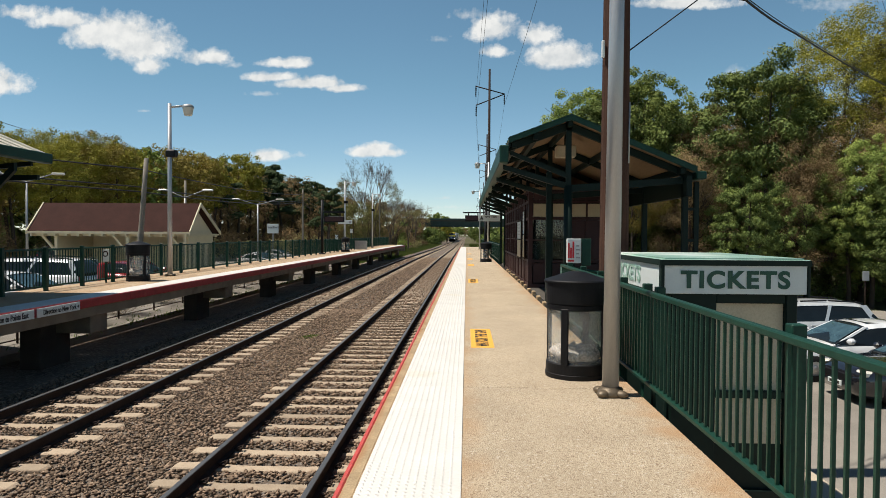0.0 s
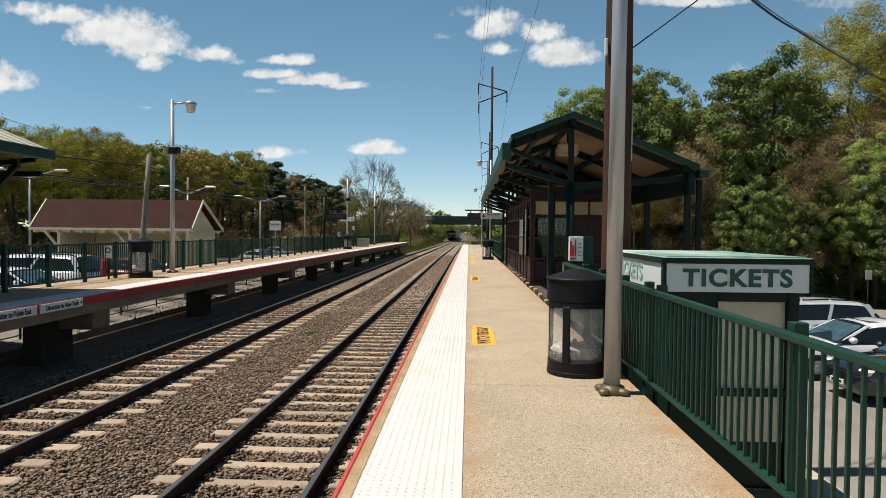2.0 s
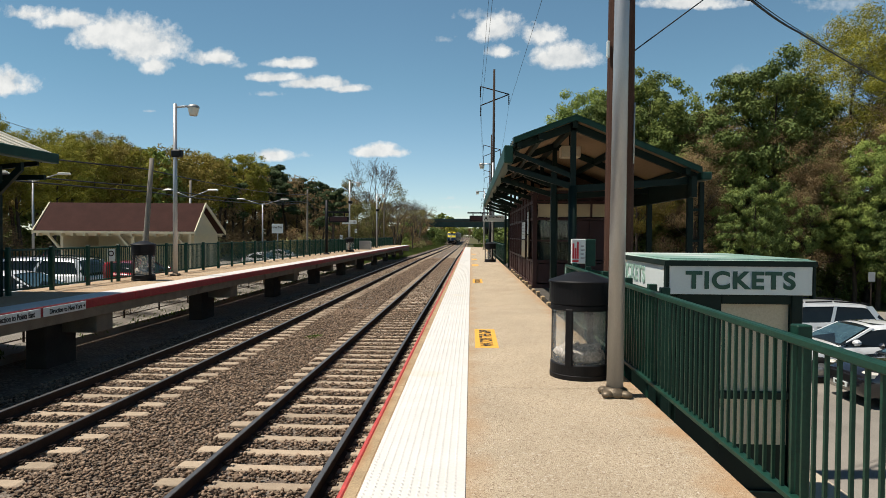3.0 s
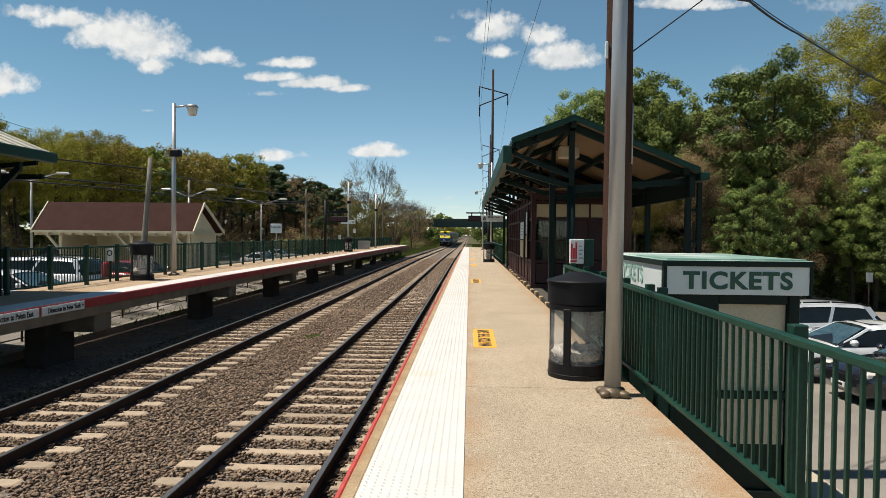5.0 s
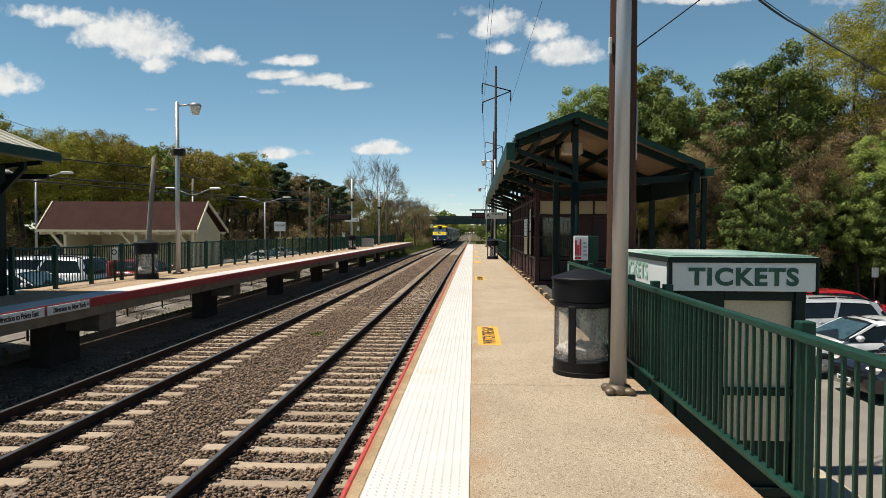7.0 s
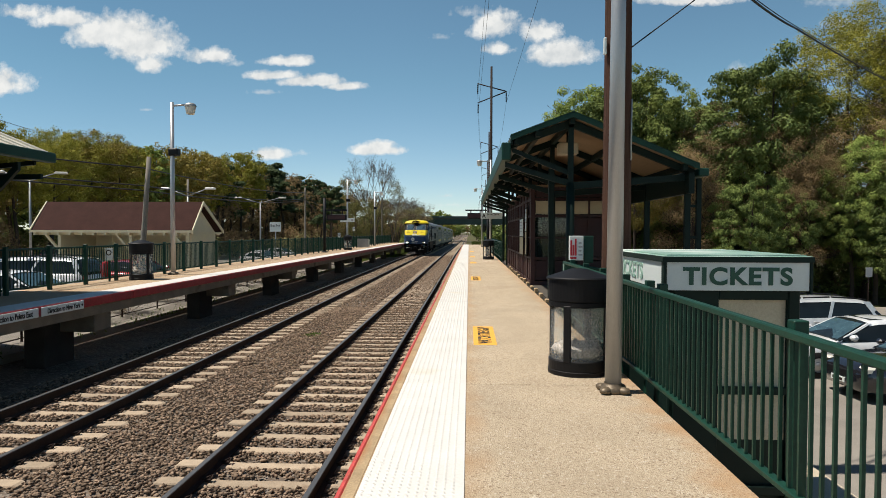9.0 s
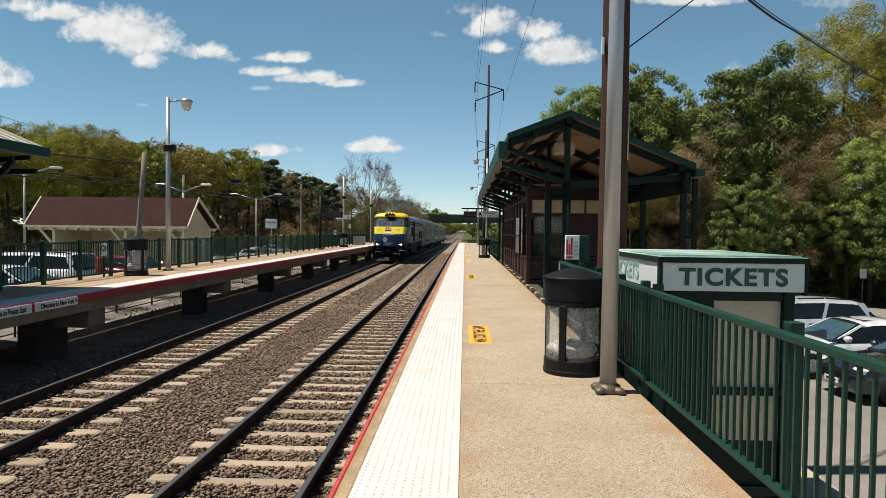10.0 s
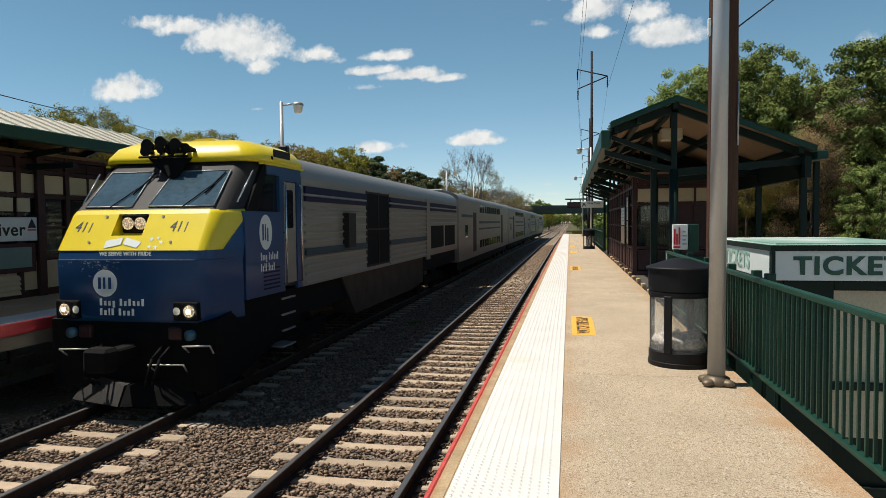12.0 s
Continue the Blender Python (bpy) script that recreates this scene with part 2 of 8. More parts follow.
M = dict(
    slab=mat("pebbled_concrete", (0.510, 0.415, 0.292), 0.85, var=0.22, scale=0.9, fine=90, bump=0.7, stain=(0.45, 0.350, 0.240), stain_at=0.58, speck=(((0.31, 0.235, 0.16), 0.30, 190), ((0.62, 0.545, 0.435), 0.10, 70), ((0.26, 0.188, 0.124), 0.14, 84)), per_object=0.06),
    slab_edge=mat("worn_edge_concrete", (0.40, 0.29, 0.17), 0.85, var=0.3, scale=5, fine=70, bump=0.3),
    # these two greys are lowered to hold the shade beneath the platforms
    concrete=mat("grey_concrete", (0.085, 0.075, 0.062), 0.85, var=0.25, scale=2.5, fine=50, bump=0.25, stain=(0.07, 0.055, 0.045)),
    pier=mat("shade_dark_concrete", (0.060, 0.049, 0.041), 0.9, var=0.3, scale=2, fine=40, bump=0.2),
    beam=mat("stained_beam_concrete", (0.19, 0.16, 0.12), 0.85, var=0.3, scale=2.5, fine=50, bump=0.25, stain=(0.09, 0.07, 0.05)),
    tactile=mat("white_tactile_tile", (0.660, 0.632, 0.580), 0.6, var=0.08, scale=2, per_object=0.04, fine=45, bump=0.1, stain=(0.62, 0.55, 0.42), stain_at=0.62),
    # same red twice: darker for the shaded edge, lighter for the sunlit board
    red_edge=mat("shaded_red_edge", (0.30, 0.022, 0.026), 0.6, var=0.3, scale=5, fine=40, bump=0.15, stain=(0.30, 0.10, 0.06), stain_at=0.63),
    red_board=mat("sunlit_red_board", (0.50, 0.070, 0.060), 0.6, var=0.25, scale=5, fine=40, bump=0.15, stain=(0.40, 0.15, 0.08), stain_at=0.6),
    yellow_paint=mat("yellow_floor_paint", (0.80, 0.41, 0.055), 0.7, var=0.15, scale=9, fine=80, bump=0.1, stain=(0.55, 0.42, 0.22), stain_at=0.68),
    black_paint=mat("black_paint", (0.015, 0.015, 0.015), 0.6, var=0.2),
    tie=mat("concrete_tie", (0.40, 0.315, 0.225), 0.9, var=0.2, scale=6, fine=60, bump=0.3, stain=(0.22, 0.15, 0.10), stain_at=0.6, per_object=0.15),
    ballast=mat("ballast_gravel", (0.142, 0.110, 0.084), 0.95, var=0.5, scale=1.2, fine=26, bump=1.0, speck=(((0.23, 0.195, 0.160), 0.32, 24),)),
    stone=mat("ballast_stone", (0.232, 0.165, 0.114), 0.92, var=0.25, scale=4, fine=40, bump=0.2, island=0.6),
    rail=mat("rusted_rail_steel", (0.040, 0.027, 0.021), 0.85, metal=0.0, var=0.3, scale=6, fine=50),
    railhead=mat("worn_rail_head", (0.15, 0.145, 0.14), 0.45, metal=0.6, var=0.2, scale=2, fine=30, bump=0.05, stretch=(10, 0.3, 1)),
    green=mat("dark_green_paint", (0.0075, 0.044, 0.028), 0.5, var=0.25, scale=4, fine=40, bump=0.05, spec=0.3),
    # darker copy of green, with the shade under roofs put into it
    green_dk=mat("shaded_green_paint", (0.003, 0.0135, 0.0095), 0.6, var=0.2, scale=3, fine=40, bump=0.05, spec=0.25),
    redwood=mat("oxblood_painted_wood", (0.036, 0.008, 0.007), 0.6, var=0.3, scale=5, fine=40, bump=0.1),
    cream=mat("cream_panel", (0.50, 0.42, 0.27), 0.7, var=0.08, scale=3),
    deck=mat("tan_roof_deck", (0.32, 0.22, 0.13), 0.8, var=0.15, scale=3, fine=30, stretch=(8, 1, 8)),
    seam=mat("cream_metal_roof", (0.62, 0.58, 0.48), 0.45, var=0.1, scale=2, stain=(0.5, 0.44, 0.34)),
    alu=mat("brushed_aluminium", (0.43, 0.43, 0.425), 0.36, metal=0.45, var=0.12, scale=3, fine=60, bump=0.05, stretch=(6, 6, 0.4)),
    cast=mat("cast_base_metal", (0.15, 0.115, 0.075), 0.5, metal=0.4, var=0.25, scale=12),
    galv=mat("galvanised_steel", (0.36, 0.36, 0.35), 0.5, metal=0.5, var=0.15, scale=6),
    wood_pole=mat("creosoted_pole_wood", (0.070, 0.034, 0.022), 0.85, var=0.4, scale=3, fine=30, bump=0.5, stretch=(12, 12, 0.35)),
    grey_pole=mat("weathered_pole_wood", (0.24, 0.21, 0.17), 0.85, var=0.3, scale=3, fine=30, bump=0.4, stretch=(12, 12, 0.35)),
    black=mat("black_plastic", (0.006, 0.006, 0.007), 0.55, var=0.2, scale=6, bump=0.05, spec=0.25),
    sheet=thin_sheet("scuffed_clear_sheet", (0.86, 0.86, 0.82), 0.16),
    liner=thin_sheet("wrinkled_clear_liner", (0.80, 0.79, 0.76), 0.17),
    pane=glass_mat("dim_shelter_glass", (0.34, 0.40, 0.37), 0.02, 0.95),
    litter=mat("paper_litter", (0.42, 0.38, 0.34), 0.8, var=0.6, scale=16, fine=40, bump=0.4),
    white=mat("white_sign_paint", (0.66, 0.70, 0.67), 0.5, var=0.05, scale=3, bump=0.03),
    white2=mat("off_white_wall", (0.74, 0.65, 0.43), 0.7, var=0.08, scale=2),
    sign_green=mat("green_sign_letter", (0.012, 0.075, 0.045), 0.5, var=0.1),
    kiosk_panel=mat("beige_metal_panel", (0.52, 0.45, 0.32), 0.6, var=0.15, scale=1.5, stain=(0.50, 0.40, 0.25)),
    # pale green broken up by whitish noise blotches
    kiosk_roof=mat("pale_green_roof_sheet", (0.30, 0.47, 0.38), 0.35, var=0.35, scale=1.2, stain=(0.72, 0.76, 0.70), stain_at=0.52),
    red_sign=mat("red_print", (0.50, 0.02, 0.03), 0.5, var=0.1),
    asphalt=mat("parking_asphalt", (0.25, 0.225, 0.19), 0.92, var=0.25, scale=0.8, fine=60, bump=0.3),
    paving=mat("pale_paving_concrete", (0.46, 0.39, 0.29), 0.9, var=0.2, scale=1.0, fine=50, bump=0.2),
    earth=mat("scrub_ground", (0.085, 0.085, 0.035), 0.95, var=0.5, scale=0.35, fine=8, bump=0.5, stain=(0.12, 0.09, 0.055), stain_at=0.5),
    shingle=mat("brown_shingle", (0.046, 0.018, 0.0135), 0.9, var=0.25, scale=2, fine=28, bump=0.4),
    glass=glass_mat("window_glass", (0.78, 0.84, 0.82), 0.02, 0.95),
    dark_glass=mat("tinted_glass", (0.012, 0.016, 0.018), 0.05, var=0.2, bump=0.0, spec=0.35),
    # lighter bluish glass: reflected sky is partly put into the base colour
    screen=mat("car_windscreen", (0.045, 0.085, 0.095), 0.04, var=0.4, scale=3, fine=9, bump=0.0, spec=0.9),
    rubber=mat("tyre_rubber", (0.016, 0.016, 0.016), 0.85, var=0.2),
    lamp_glass=mat("lamp_lens", (0.72, 0.68, 0.58), 0.25, var=0.05, bump=0.0),
    wire=mat("black_cable", (0.012, 0.012, 0.013), 0.6, var=0.1, bump=0.0),
    twig=mat("grey_twigs", (0.11, 0.088, 0.066), 0.9, var=0.3, scale=3, fine=20, bump=0.2),
    bark=mat("bark", (0.062, 0.047, 0.036), 0.9, var=0.35, scale=4, fine=25, bump=0.5),
    bridge=mat("green_bridge_girder", (0.045, 0.072, 0.060), 0.7, var=0.25, scale=0.6, fine=6),
    # white paper greyed so its colour holds the shade
    paper=mat("shaded_notice_paper", (0.38, 0.39, 0.38), 0.6, var=0.05),
    grass=leaf_mat("grass_blades", (0.075, 0.125, 0.022), (0.15, 0.16, 0.05)),
)


def rust_bands(m, bands, tone):
    """Rust-brown staining that creeps in from long edges: (x where it is full, x where it fades out)."""
    n, l = m.node_tree.nodes, m.node_tree.links
    b = n["Principled BSDF"]
    was = b.inputs["Base Color"].links[0].from_socket
    tc, sep = n.new("ShaderNodeTexCoord"), n.new("ShaderNodeSeparateXYZ")
    l.new(tc.outputs["Object"], sep.inputs[0])
    ragged = n.new("ShaderNodeTexNoise")
    ragged.inputs["Scale"].default_value, ragged.inputs["Detail"].default_value = 1.7, 9
    l.new(tc.outputs["Object"], ragged.inputs[0])
    for full, gone, weight in bands:
        rng = n.new("ShaderNodeMapRange")
        rng.inputs["From Min"].default_value, rng.inputs["From Max"].default_value = gone, full
        rng.inputs["To Max"].default_value = 1.0
        l.new(sep.outputs[0], rng.inputs["Value"])
        add = n.new("ShaderNodeMath")
        add.operation = "MULTIPLY_ADD"
        add.inputs[1].default_value = 2.6
        l.new(ragged.outputs["Fac"], add.inputs[0])
        less = n.new("ShaderNodeMath")
        less.operation = "MULTIPLY_ADD"
        less.inputs[1].default_value, less.inputs[2].default_value = 1.3, -1.9
        l.new(rng.outputs[0], less.inputs[0]), l.new(less.outputs[0], add.inputs[2])
        amount = n.new("ShaderNodeMath")
        amount.operation, amount.use_clamp = "MULTIPLY", True
        amount.inputs[1].default_value = weight
        l.new(add.outputs[0], amount.inputs[0])
        mx = n.new("ShaderNodeMix")
        mx.data_type = "RGBA"
        mx.inputs["B"].default_value = (*tone, 1)
        top = n.new("ShaderNodeMath")
        top.operation = "MINIMUM"
        top.inputs[1].default_value = 0.75
        l.new(amount.outputs[0], top.inputs[0]), l.new(top.outputs[0], mx.inputs["Factor"]), l.new(was, mx.inputs["A"])
        was = mx.outputs["Result"]
    l.new(was, b.inputs["Base Color"])


rust_bands(M["slab"], ((1.80, 1.25, 0.85), (-0.02, 0.30, 0.55)), (0.43, 0.255, 0.125))
rust_bands(M["slab_edge"], ((-0.78, -0.70, 0.8),), (0.36, 0.17, 0.075))


# ---- mesh helpers ----
def box(bm, x0, x1, y0, y1, z0, z1, m=None, b=0.0):
    """A box, with chamfered edges where b is given, turned by m."""
    if b > 0:
        xs, ys, zs = (x0, x1), (y0, y1), (z0, z1)
        pts = []
        for i in (0, 1):
            for j in (0, 1):
                for k in (0, 1):
                    sx, sy, sz = (b, -b)[i], (b, -b)[j], (b, -b)[k]
                    pts += [(xs[i] + sx, ys[j] + sy, zs[k]), (xs[i] + sx, ys[j], zs[k] + sz), (xs[i], ys[j] + sy, zs[k] + sz)]
        vs = [bm.verts.new(Vector(p) if m is None else m @ Vector(p)) for p in pts]
        return bmesh.ops.convex_hull(bm, input=vs, use_existing_faces=False)
    pts = [(x, y, z) for x in (x0, x1) for y in (y0, y1) for z in (z0, z1)]
    vs = [bm.verts.new(Vector(p) if m is None else m @ Vector(p)) for p in pts]
    for f in ((0, 1, 3, 2), (4, 6, 7, 5), (0, 4, 5, 1), (2, 3, 7, 6), (0, 2, 6, 4), (1, 5, 7, 3)):
        bm.faces.new([vs[i] for i in f])


def tube(bm, p, q, r0, r1=None, seg=10, caps=True):
    p, q = Vector(p), Vector(q)
    r1 = r0 if r1 is None else r1
    d = (q - p).normalized()
    a = d.orthogonal().normalized()
    c = d.cross(a)
    ra = [bm.verts.new(p + (a * math.cos(t) + c * math.sin(t)) * r0) for t in [2 * math.pi * i / seg for i in range(seg)]]
    rb = [bm.verts.new(q + (a * math.cos(t) + c * math.sin(t)) * r1) for t in [2 * math.pi * i / seg for i in range(seg)]]
    for i in range(seg):
        f = bm.faces.new((ra[i], ra[(i + 1) % seg], rb[(i + 1) % seg], rb[i]))
        f.smooth = True
    if caps:
        bm.faces.new(ra[::-1]), bm.faces.new(rb)


def lathe(bm, profile, seg=24, at=(0, 0, 0), smooth=True):
    """Turn (radius, height) pairs round the upright axis."""
    rings = []
    for r, h in profile:
        rings.append([bm.verts.new((at[0] + r * math.cos(2 * math.pi * i / seg), at[1] + r * math.sin(2 * math.pi * i / seg), at[2] + h)) for i in range(seg)])
    for a, b in zip(rings, rings[1:]):
        for i in range(seg):
            f = bm.faces.new((a[i], a[(i + 1) % seg], b[(i + 1) % seg], b[i]))
            f.smooth = smooth
    return rings


def prism(bm, pts, axis, a0, a1):
    """Extrude a polygon: axis 'y' takes (x, z) points, 'x' takes (y, z), 'z' takes (x, y)."""
    def put(p, a):
        return {"y": (p[0], a, p[1]), "x": (a, p[0], p[1]), "z": (p[0], p[1], a)}[axis]
    va, vb = [bm.verts.new(put(p, a0)) for p in pts], [bm.verts.new(put(p, a1)) for p in pts]
    k = len(pts)
    for i in range(k):
        bm.faces.new((va[i], va[(i + 1) % k], vb[(i + 1) % k], vb[i]))
    bm.faces.new(va[::-1]), bm.faces.new(vb)


def mesh_of(name, bm, material):
    bmesh.ops.recalc_face_normals(bm, faces=bm.faces)
    me = bpy.data.meshes.new(name)
    bm.to_mesh(me)
    bm.free()
    me.materials.append(material)
    return me


def part(name, bm, material, parent=None, label="", at=None, kind=""):
    me = bm if isinstance(bm, bpy.types.Mesh) else mesh_of(name, bm, material)
    ob = new(name, me)
    if parent is not None:
        ob.parent = parent
    if at is not None:
        ob.matrix_basis = at
    return tagged(ob, label, kind=kind)


def thing(name, at, label, category, group="", kind=""):
    ob = new(name)
    ob.empty_display_size = 0.2
    ob.matrix_basis = at
    return tagged(ob, label, category, group, kind)


def structure(name, bm, material, label, category=""):
    ob = new(name, mesh_of(name, bm, material))
    return tagged(ob, label, category or name.replace("_", " "), kind="structure")


def raw_mesh(name, verts, faces, material, smooth=False):
    """A mesh from numpy arrays of points and equal-sized faces."""
    me = bpy.data.meshes.new(name)
    k = faces.shape[1]
    me.vertices.add(len(verts)), me.loops.add(faces.size), me.polygons.add(len(faces))
    me.vertices.foreach_set("co", verts.astype(np.float32).ravel())
    me.loops.foreach_set("vertex_index", faces.astype(np.int32).ravel())
    me.polygons.foreach_set("loop_start", np.arange(0, faces.size, k, dtype=np.int32))
    me.update(calc_edges=True)
    if smooth:
        me.polygons.foreach_set("use_smooth", np.ones(len(faces), dtype=bool))
    me.materials.append(material)
    return me


def words(text, size, depth=0.004, width=None, bold=0.0):
    """Lettering as a mesh in the x-z plane, facing -y, centred on its middle; squeezed to a width where one is given."""
    cu = bpy.data.curves.new("lettering", "FONT")
    cu.body, cu.size, cu.extrude, cu.offset, cu.space_character = text, size, depth / 2, bold, 1.0 + 14.0 * bold
    cu.align_x, cu.align_y = "CENTER", "CENTER"
    ob = new("lettering", cu)
    bpy.context.view_layer.update()
    me = bpy.data.meshes.new_from_object(ob.evaluated_get(bpy.context.evaluated_depsgraph_get()))
    bpy.data.objects.remove(ob)
    bpy.data.curves.remove(cu)
    co = np.array([v.co[:] for v in me.vertices])
    co -= (co.min(0) + co.max(0)) / 2
    if width:
        co[:, 0] *= width / np.ptp(co[:, 0])
    for v, c in zip(me.vertices, co):
        v.co = (c[0], -c[2], c[1])
    return me


def letters(name, text, size, material, parent, at, width=None, label="", bold=0.0):
    me = words(text, size, 0.006, width, bold)
    me.materials.clear()
    me.materials.append(material)
    return part(name, me, material, parent, label, at)
# ---- ground, track bed, platforms ----
RAIL_TOP, TIE_TOP, BED = -1.22, -1.392, -1.44
TRACK_A, TRACK_B = -2.498, -6.657
LP = 0.15                      # top of the far platform
LOT_R, LOT_L, LOT_FAR = -2.02, -1.12, -2.06    # parking levels
GRADE = (76.0, 182.0, -0.0053)  # the line falls gently between these two places
STRETCHES = ((-60, GRADE[0]), GRADE[:2], (GRADE[1], 900))


def fall(y):
    """How far the line has sunk below its level along the platforms."""
    return GRADE[2] * (min(max(y, GRADE[0]), GRADE[1]) - GRADE[0])


def graded(bm):
    for v in bm.verts:
        v.co.z += fall(v.co.y)


def ground():
    bm = bmesh.new()
    box(bm, -2500, 2500, -2500, 2500, -3.2, -2.10)
    structure("ground", bm, M["earth"], "rough scrubby ground with dry grass and leaf litter")
    bm = bmesh.new()
    for a, b in STRETCHES:
        prism(bm, [(-11.0, -2.2), (-10.9, BED), (-0.9, BED), (-0.2, -2.2)], "y", a, b)
    graded(bm)
    structure("ballast_bed", bm, M["ballast"], "brown crushed-stone ballast bed under two tracks", "ballast")
    bm = bmesh.new()
    box(bm, 5.2, 60, -40, 33, -2.6, LOT_R)
    structure("car_park_east", bm, M["asphalt"], "sunlit worn asphalt parking lot beside the platform", "parking lot")
    bm = bmesh.new()
    box(bm, 1.2, 5.2, -40, 40, -2.5, LOT_R + 0.14, b=0.02)
    structure("pavement", bm, M["paving"], "pale concrete walkway with a raised kerb", "pavement")
    bm = bmesh.new()
    prism(bm, [(-10.64, -2.2), (-10.66, LOT_L - 0.12), (-12.0, LOT_L), (-60, LOT_L), (-60, -2.2)], "y", -40, 62)
    prism(bm, [(62, -2.3), (62, LOT_L), (70, LOT_FAR), (110, LOT_FAR), (110, -2.3)], "x", -60, -12.0)
    structure("car_park_west", bm, M["asphalt"], "asphalt parking lot behind the far platform", "parking lot")


def stones():
    """Loose ballast stones round the near ties."""
    rnd = np.random.RandomState(3)
    n, far = 78000, 38000
    y = np.concatenate([2.0 + 24.0 * rnd.rand(n) ** 1.25, 24.0 + 62.0 * rnd.rand(far) ** 1.2])
    grow = np.where(y < 24.5, 1.0, np.clip(1.2 + (y - 24.0) * 0.012, 1.2, 1.7))
    n += far
    x = -8.5 + 7.5 * rnd.rand(n)
    keep = np.ones(n, bool)
    for c, k0 in ((TRACK_A, TIE0_A), (TRACK_B, TIE0_B)):
        on = (np.abs(x - c) < 1.30) & (((y - k0 + 0.02) % 0.61) < 0.27)
        rail = np.abs(np.abs(x - c) - 0.7525) < 0.085
        keep &= ~on & ~rail
    x, y, grow = x[keep], y[keep], grow[keep]
    n = len(x)
    base = np.array([(1, 0, 0), (-1, 0, 0), (0, 1, 0), (0, -1, 0), (0, 0, 1), (0, 0, -1)], float)
    tri = np.array([(0, 2, 4), (2, 1, 4), (1, 3, 4), (3, 0, 4), (2, 0, 5), (1, 2, 5), (3, 1, 5), (0, 3, 5)])
    size = (0.015 + 0.020 * rnd.rand(n)) * grow
    v = base[None] * (0.65 + 0.7 * rnd.rand(n, 6, 1)) + 0.25 * rnd.randn(n, 6, 3)
    v *= size[:, None, None] * np.array([1.15, 1.15, 0.68])
    a = rnd.rand(n) * 6.28
    ca, sa = np.cos(a)[:, None], np.sin(a)[:, None]
    v = np.stack([v[..., 0] * ca - v[..., 1] * sa, v[..., 0] * sa + v[..., 1] * ca, v[..., 2]], -1)
    v += np.stack([x, y, BED + 0.012 + 0.032 * rnd.rand(n) + GRADE[2] * np.maximum(y - GRADE[0], 0)], -1)[:, None]
    f = tri[None] + 6 * np.arange(n)[:, None, None]
    ob = new("ballast_stones", raw_mesh("ballast_stones", v.reshape(-1, 3), f.reshape(-1, 3), M["stone"]))
    tagged(ob, "loose angular brown and grey ballast stones", "ballast", kind="stuff")


TIE0_A, TIE0_B = 7.58, 7.40


def tie_mesh():
    bm = bmesh.new()
    rings = []
    for x, drop, w in ((-1.30, 0.02, 0.10), (-1.26, 0.0, 0.115), (-0.92, 0.0, 0.12), (-0.45, -0.03, 0.11), (0.45, -0.03, 0.11), (0.92, 0.0, 0.12), (1.26, 0.0, 0.115), (1.30, 0.02, 0.10)):
        z = -abs(drop)
        rings.append([bm.verts.new((x, -w - 0.02, -0.2)), bm.verts.new((x, -w, z - 0.015)), bm.verts.new((x, -w + 0.015, z)), bm.verts.new((x, w - 0.015, z)), bm.verts.new((x, w, z - 0.015)), bm.verts.new((x, w + 0.02, -0.2))])
    for a, b in zip(rings, rings[1:]):
        for i in range(5):
            bm.faces.new((a[i], a[i + 1], b[i + 1], b[i]))
    bm.faces.new(rings[0]), bm.faces.new(rings[-1][::-1])
    return mesh_of("tie", bm, M["tie"])


def rail_mesh(head):
    bm = bmesh.new()
    profile = [(-0.07, -0.172), (-0.07, -0.160), (-0.012, -0.143), (-0.010, -0.05), (-0.035, -0.038), (-0.036, -0.006), (0.036, -0.006), (0.035, -0.038), (0.010, -0.05), (0.012, -0.143), (0.07, -0.160), (0.07, -0.172)]
    if head:
        profile = [(-0.036, -0.008), (-0.030, 0.002), (0.030, 0.002), (0.036, -0.008)]
    for a, b in STRETCHES:
        prism(bm, profile, "y", a, min(b, 700))
    graded(bm)
    return mesh_of("rail", bm, M["railhead"] if head else M["rail"])


def track(x, k0, label, shared):
    tie, rail, head = shared
    t = thing("railway_track", pose(x, 0, 0), label, "railway track", "railway tracks", "structure")
    for s in (-1, 1):
        r = part("rail", rail, None, t, "rust-dark steel rail", pose(s * 0.7525, 0, RAIL_TOP))
        part("rail_head", head, None, r, "wheel-polished running surface")
    first = k0 - 0.61 * 9 + 0.11
    for i in range(148):
        part("tie", tie, None, t, at=pose(0, first + 0.61 * i, TIE_TOP + fall(first + 0.61 * i)))
    bm = bmesh.new()
    for i in range(148, 800):
        y = first + 0.61 * i
        box(bm, -1.3, 1.3, y - 0.12, y + 0.12, TIE_TOP + fall(y) - 0.1, TIE_TOP + fall(y) - 0.004)
    part("distant_ties", bm, M["tie"], t, "row of concrete ties running into the distance", kind="stuff")
    bm = bmesh.new()
    for i in range(60):
        y = first + 0.61 * i
        for s in (-1, 1):
            for o in (-0.105, 0.105):
                cx = s * 0.7525 + o
                box(bm, cx - 0.035, cx + 0.035, y - 0.035, y + 0.035, TIE_TOP - 0.002, TIE_TOP + 0.022)
                tube(bm, (cx - 0.05, y - 0.05, TIE_TOP + 0.035), (cx + 0.04, y + 0.05, TIE_TOP + 0.05), 0.011, seg=6)
                tube(bm, (cx + 0.04, y + 0.05, TIE_TOP + 0.05), (cx + 0.05, y - 0.03, TIE_TOP + 0.03), 0.011, seg=6)
    part("rail_clips", bm, M["rail"], t, "bent steel spring clips beside the rails", kind="stuff")


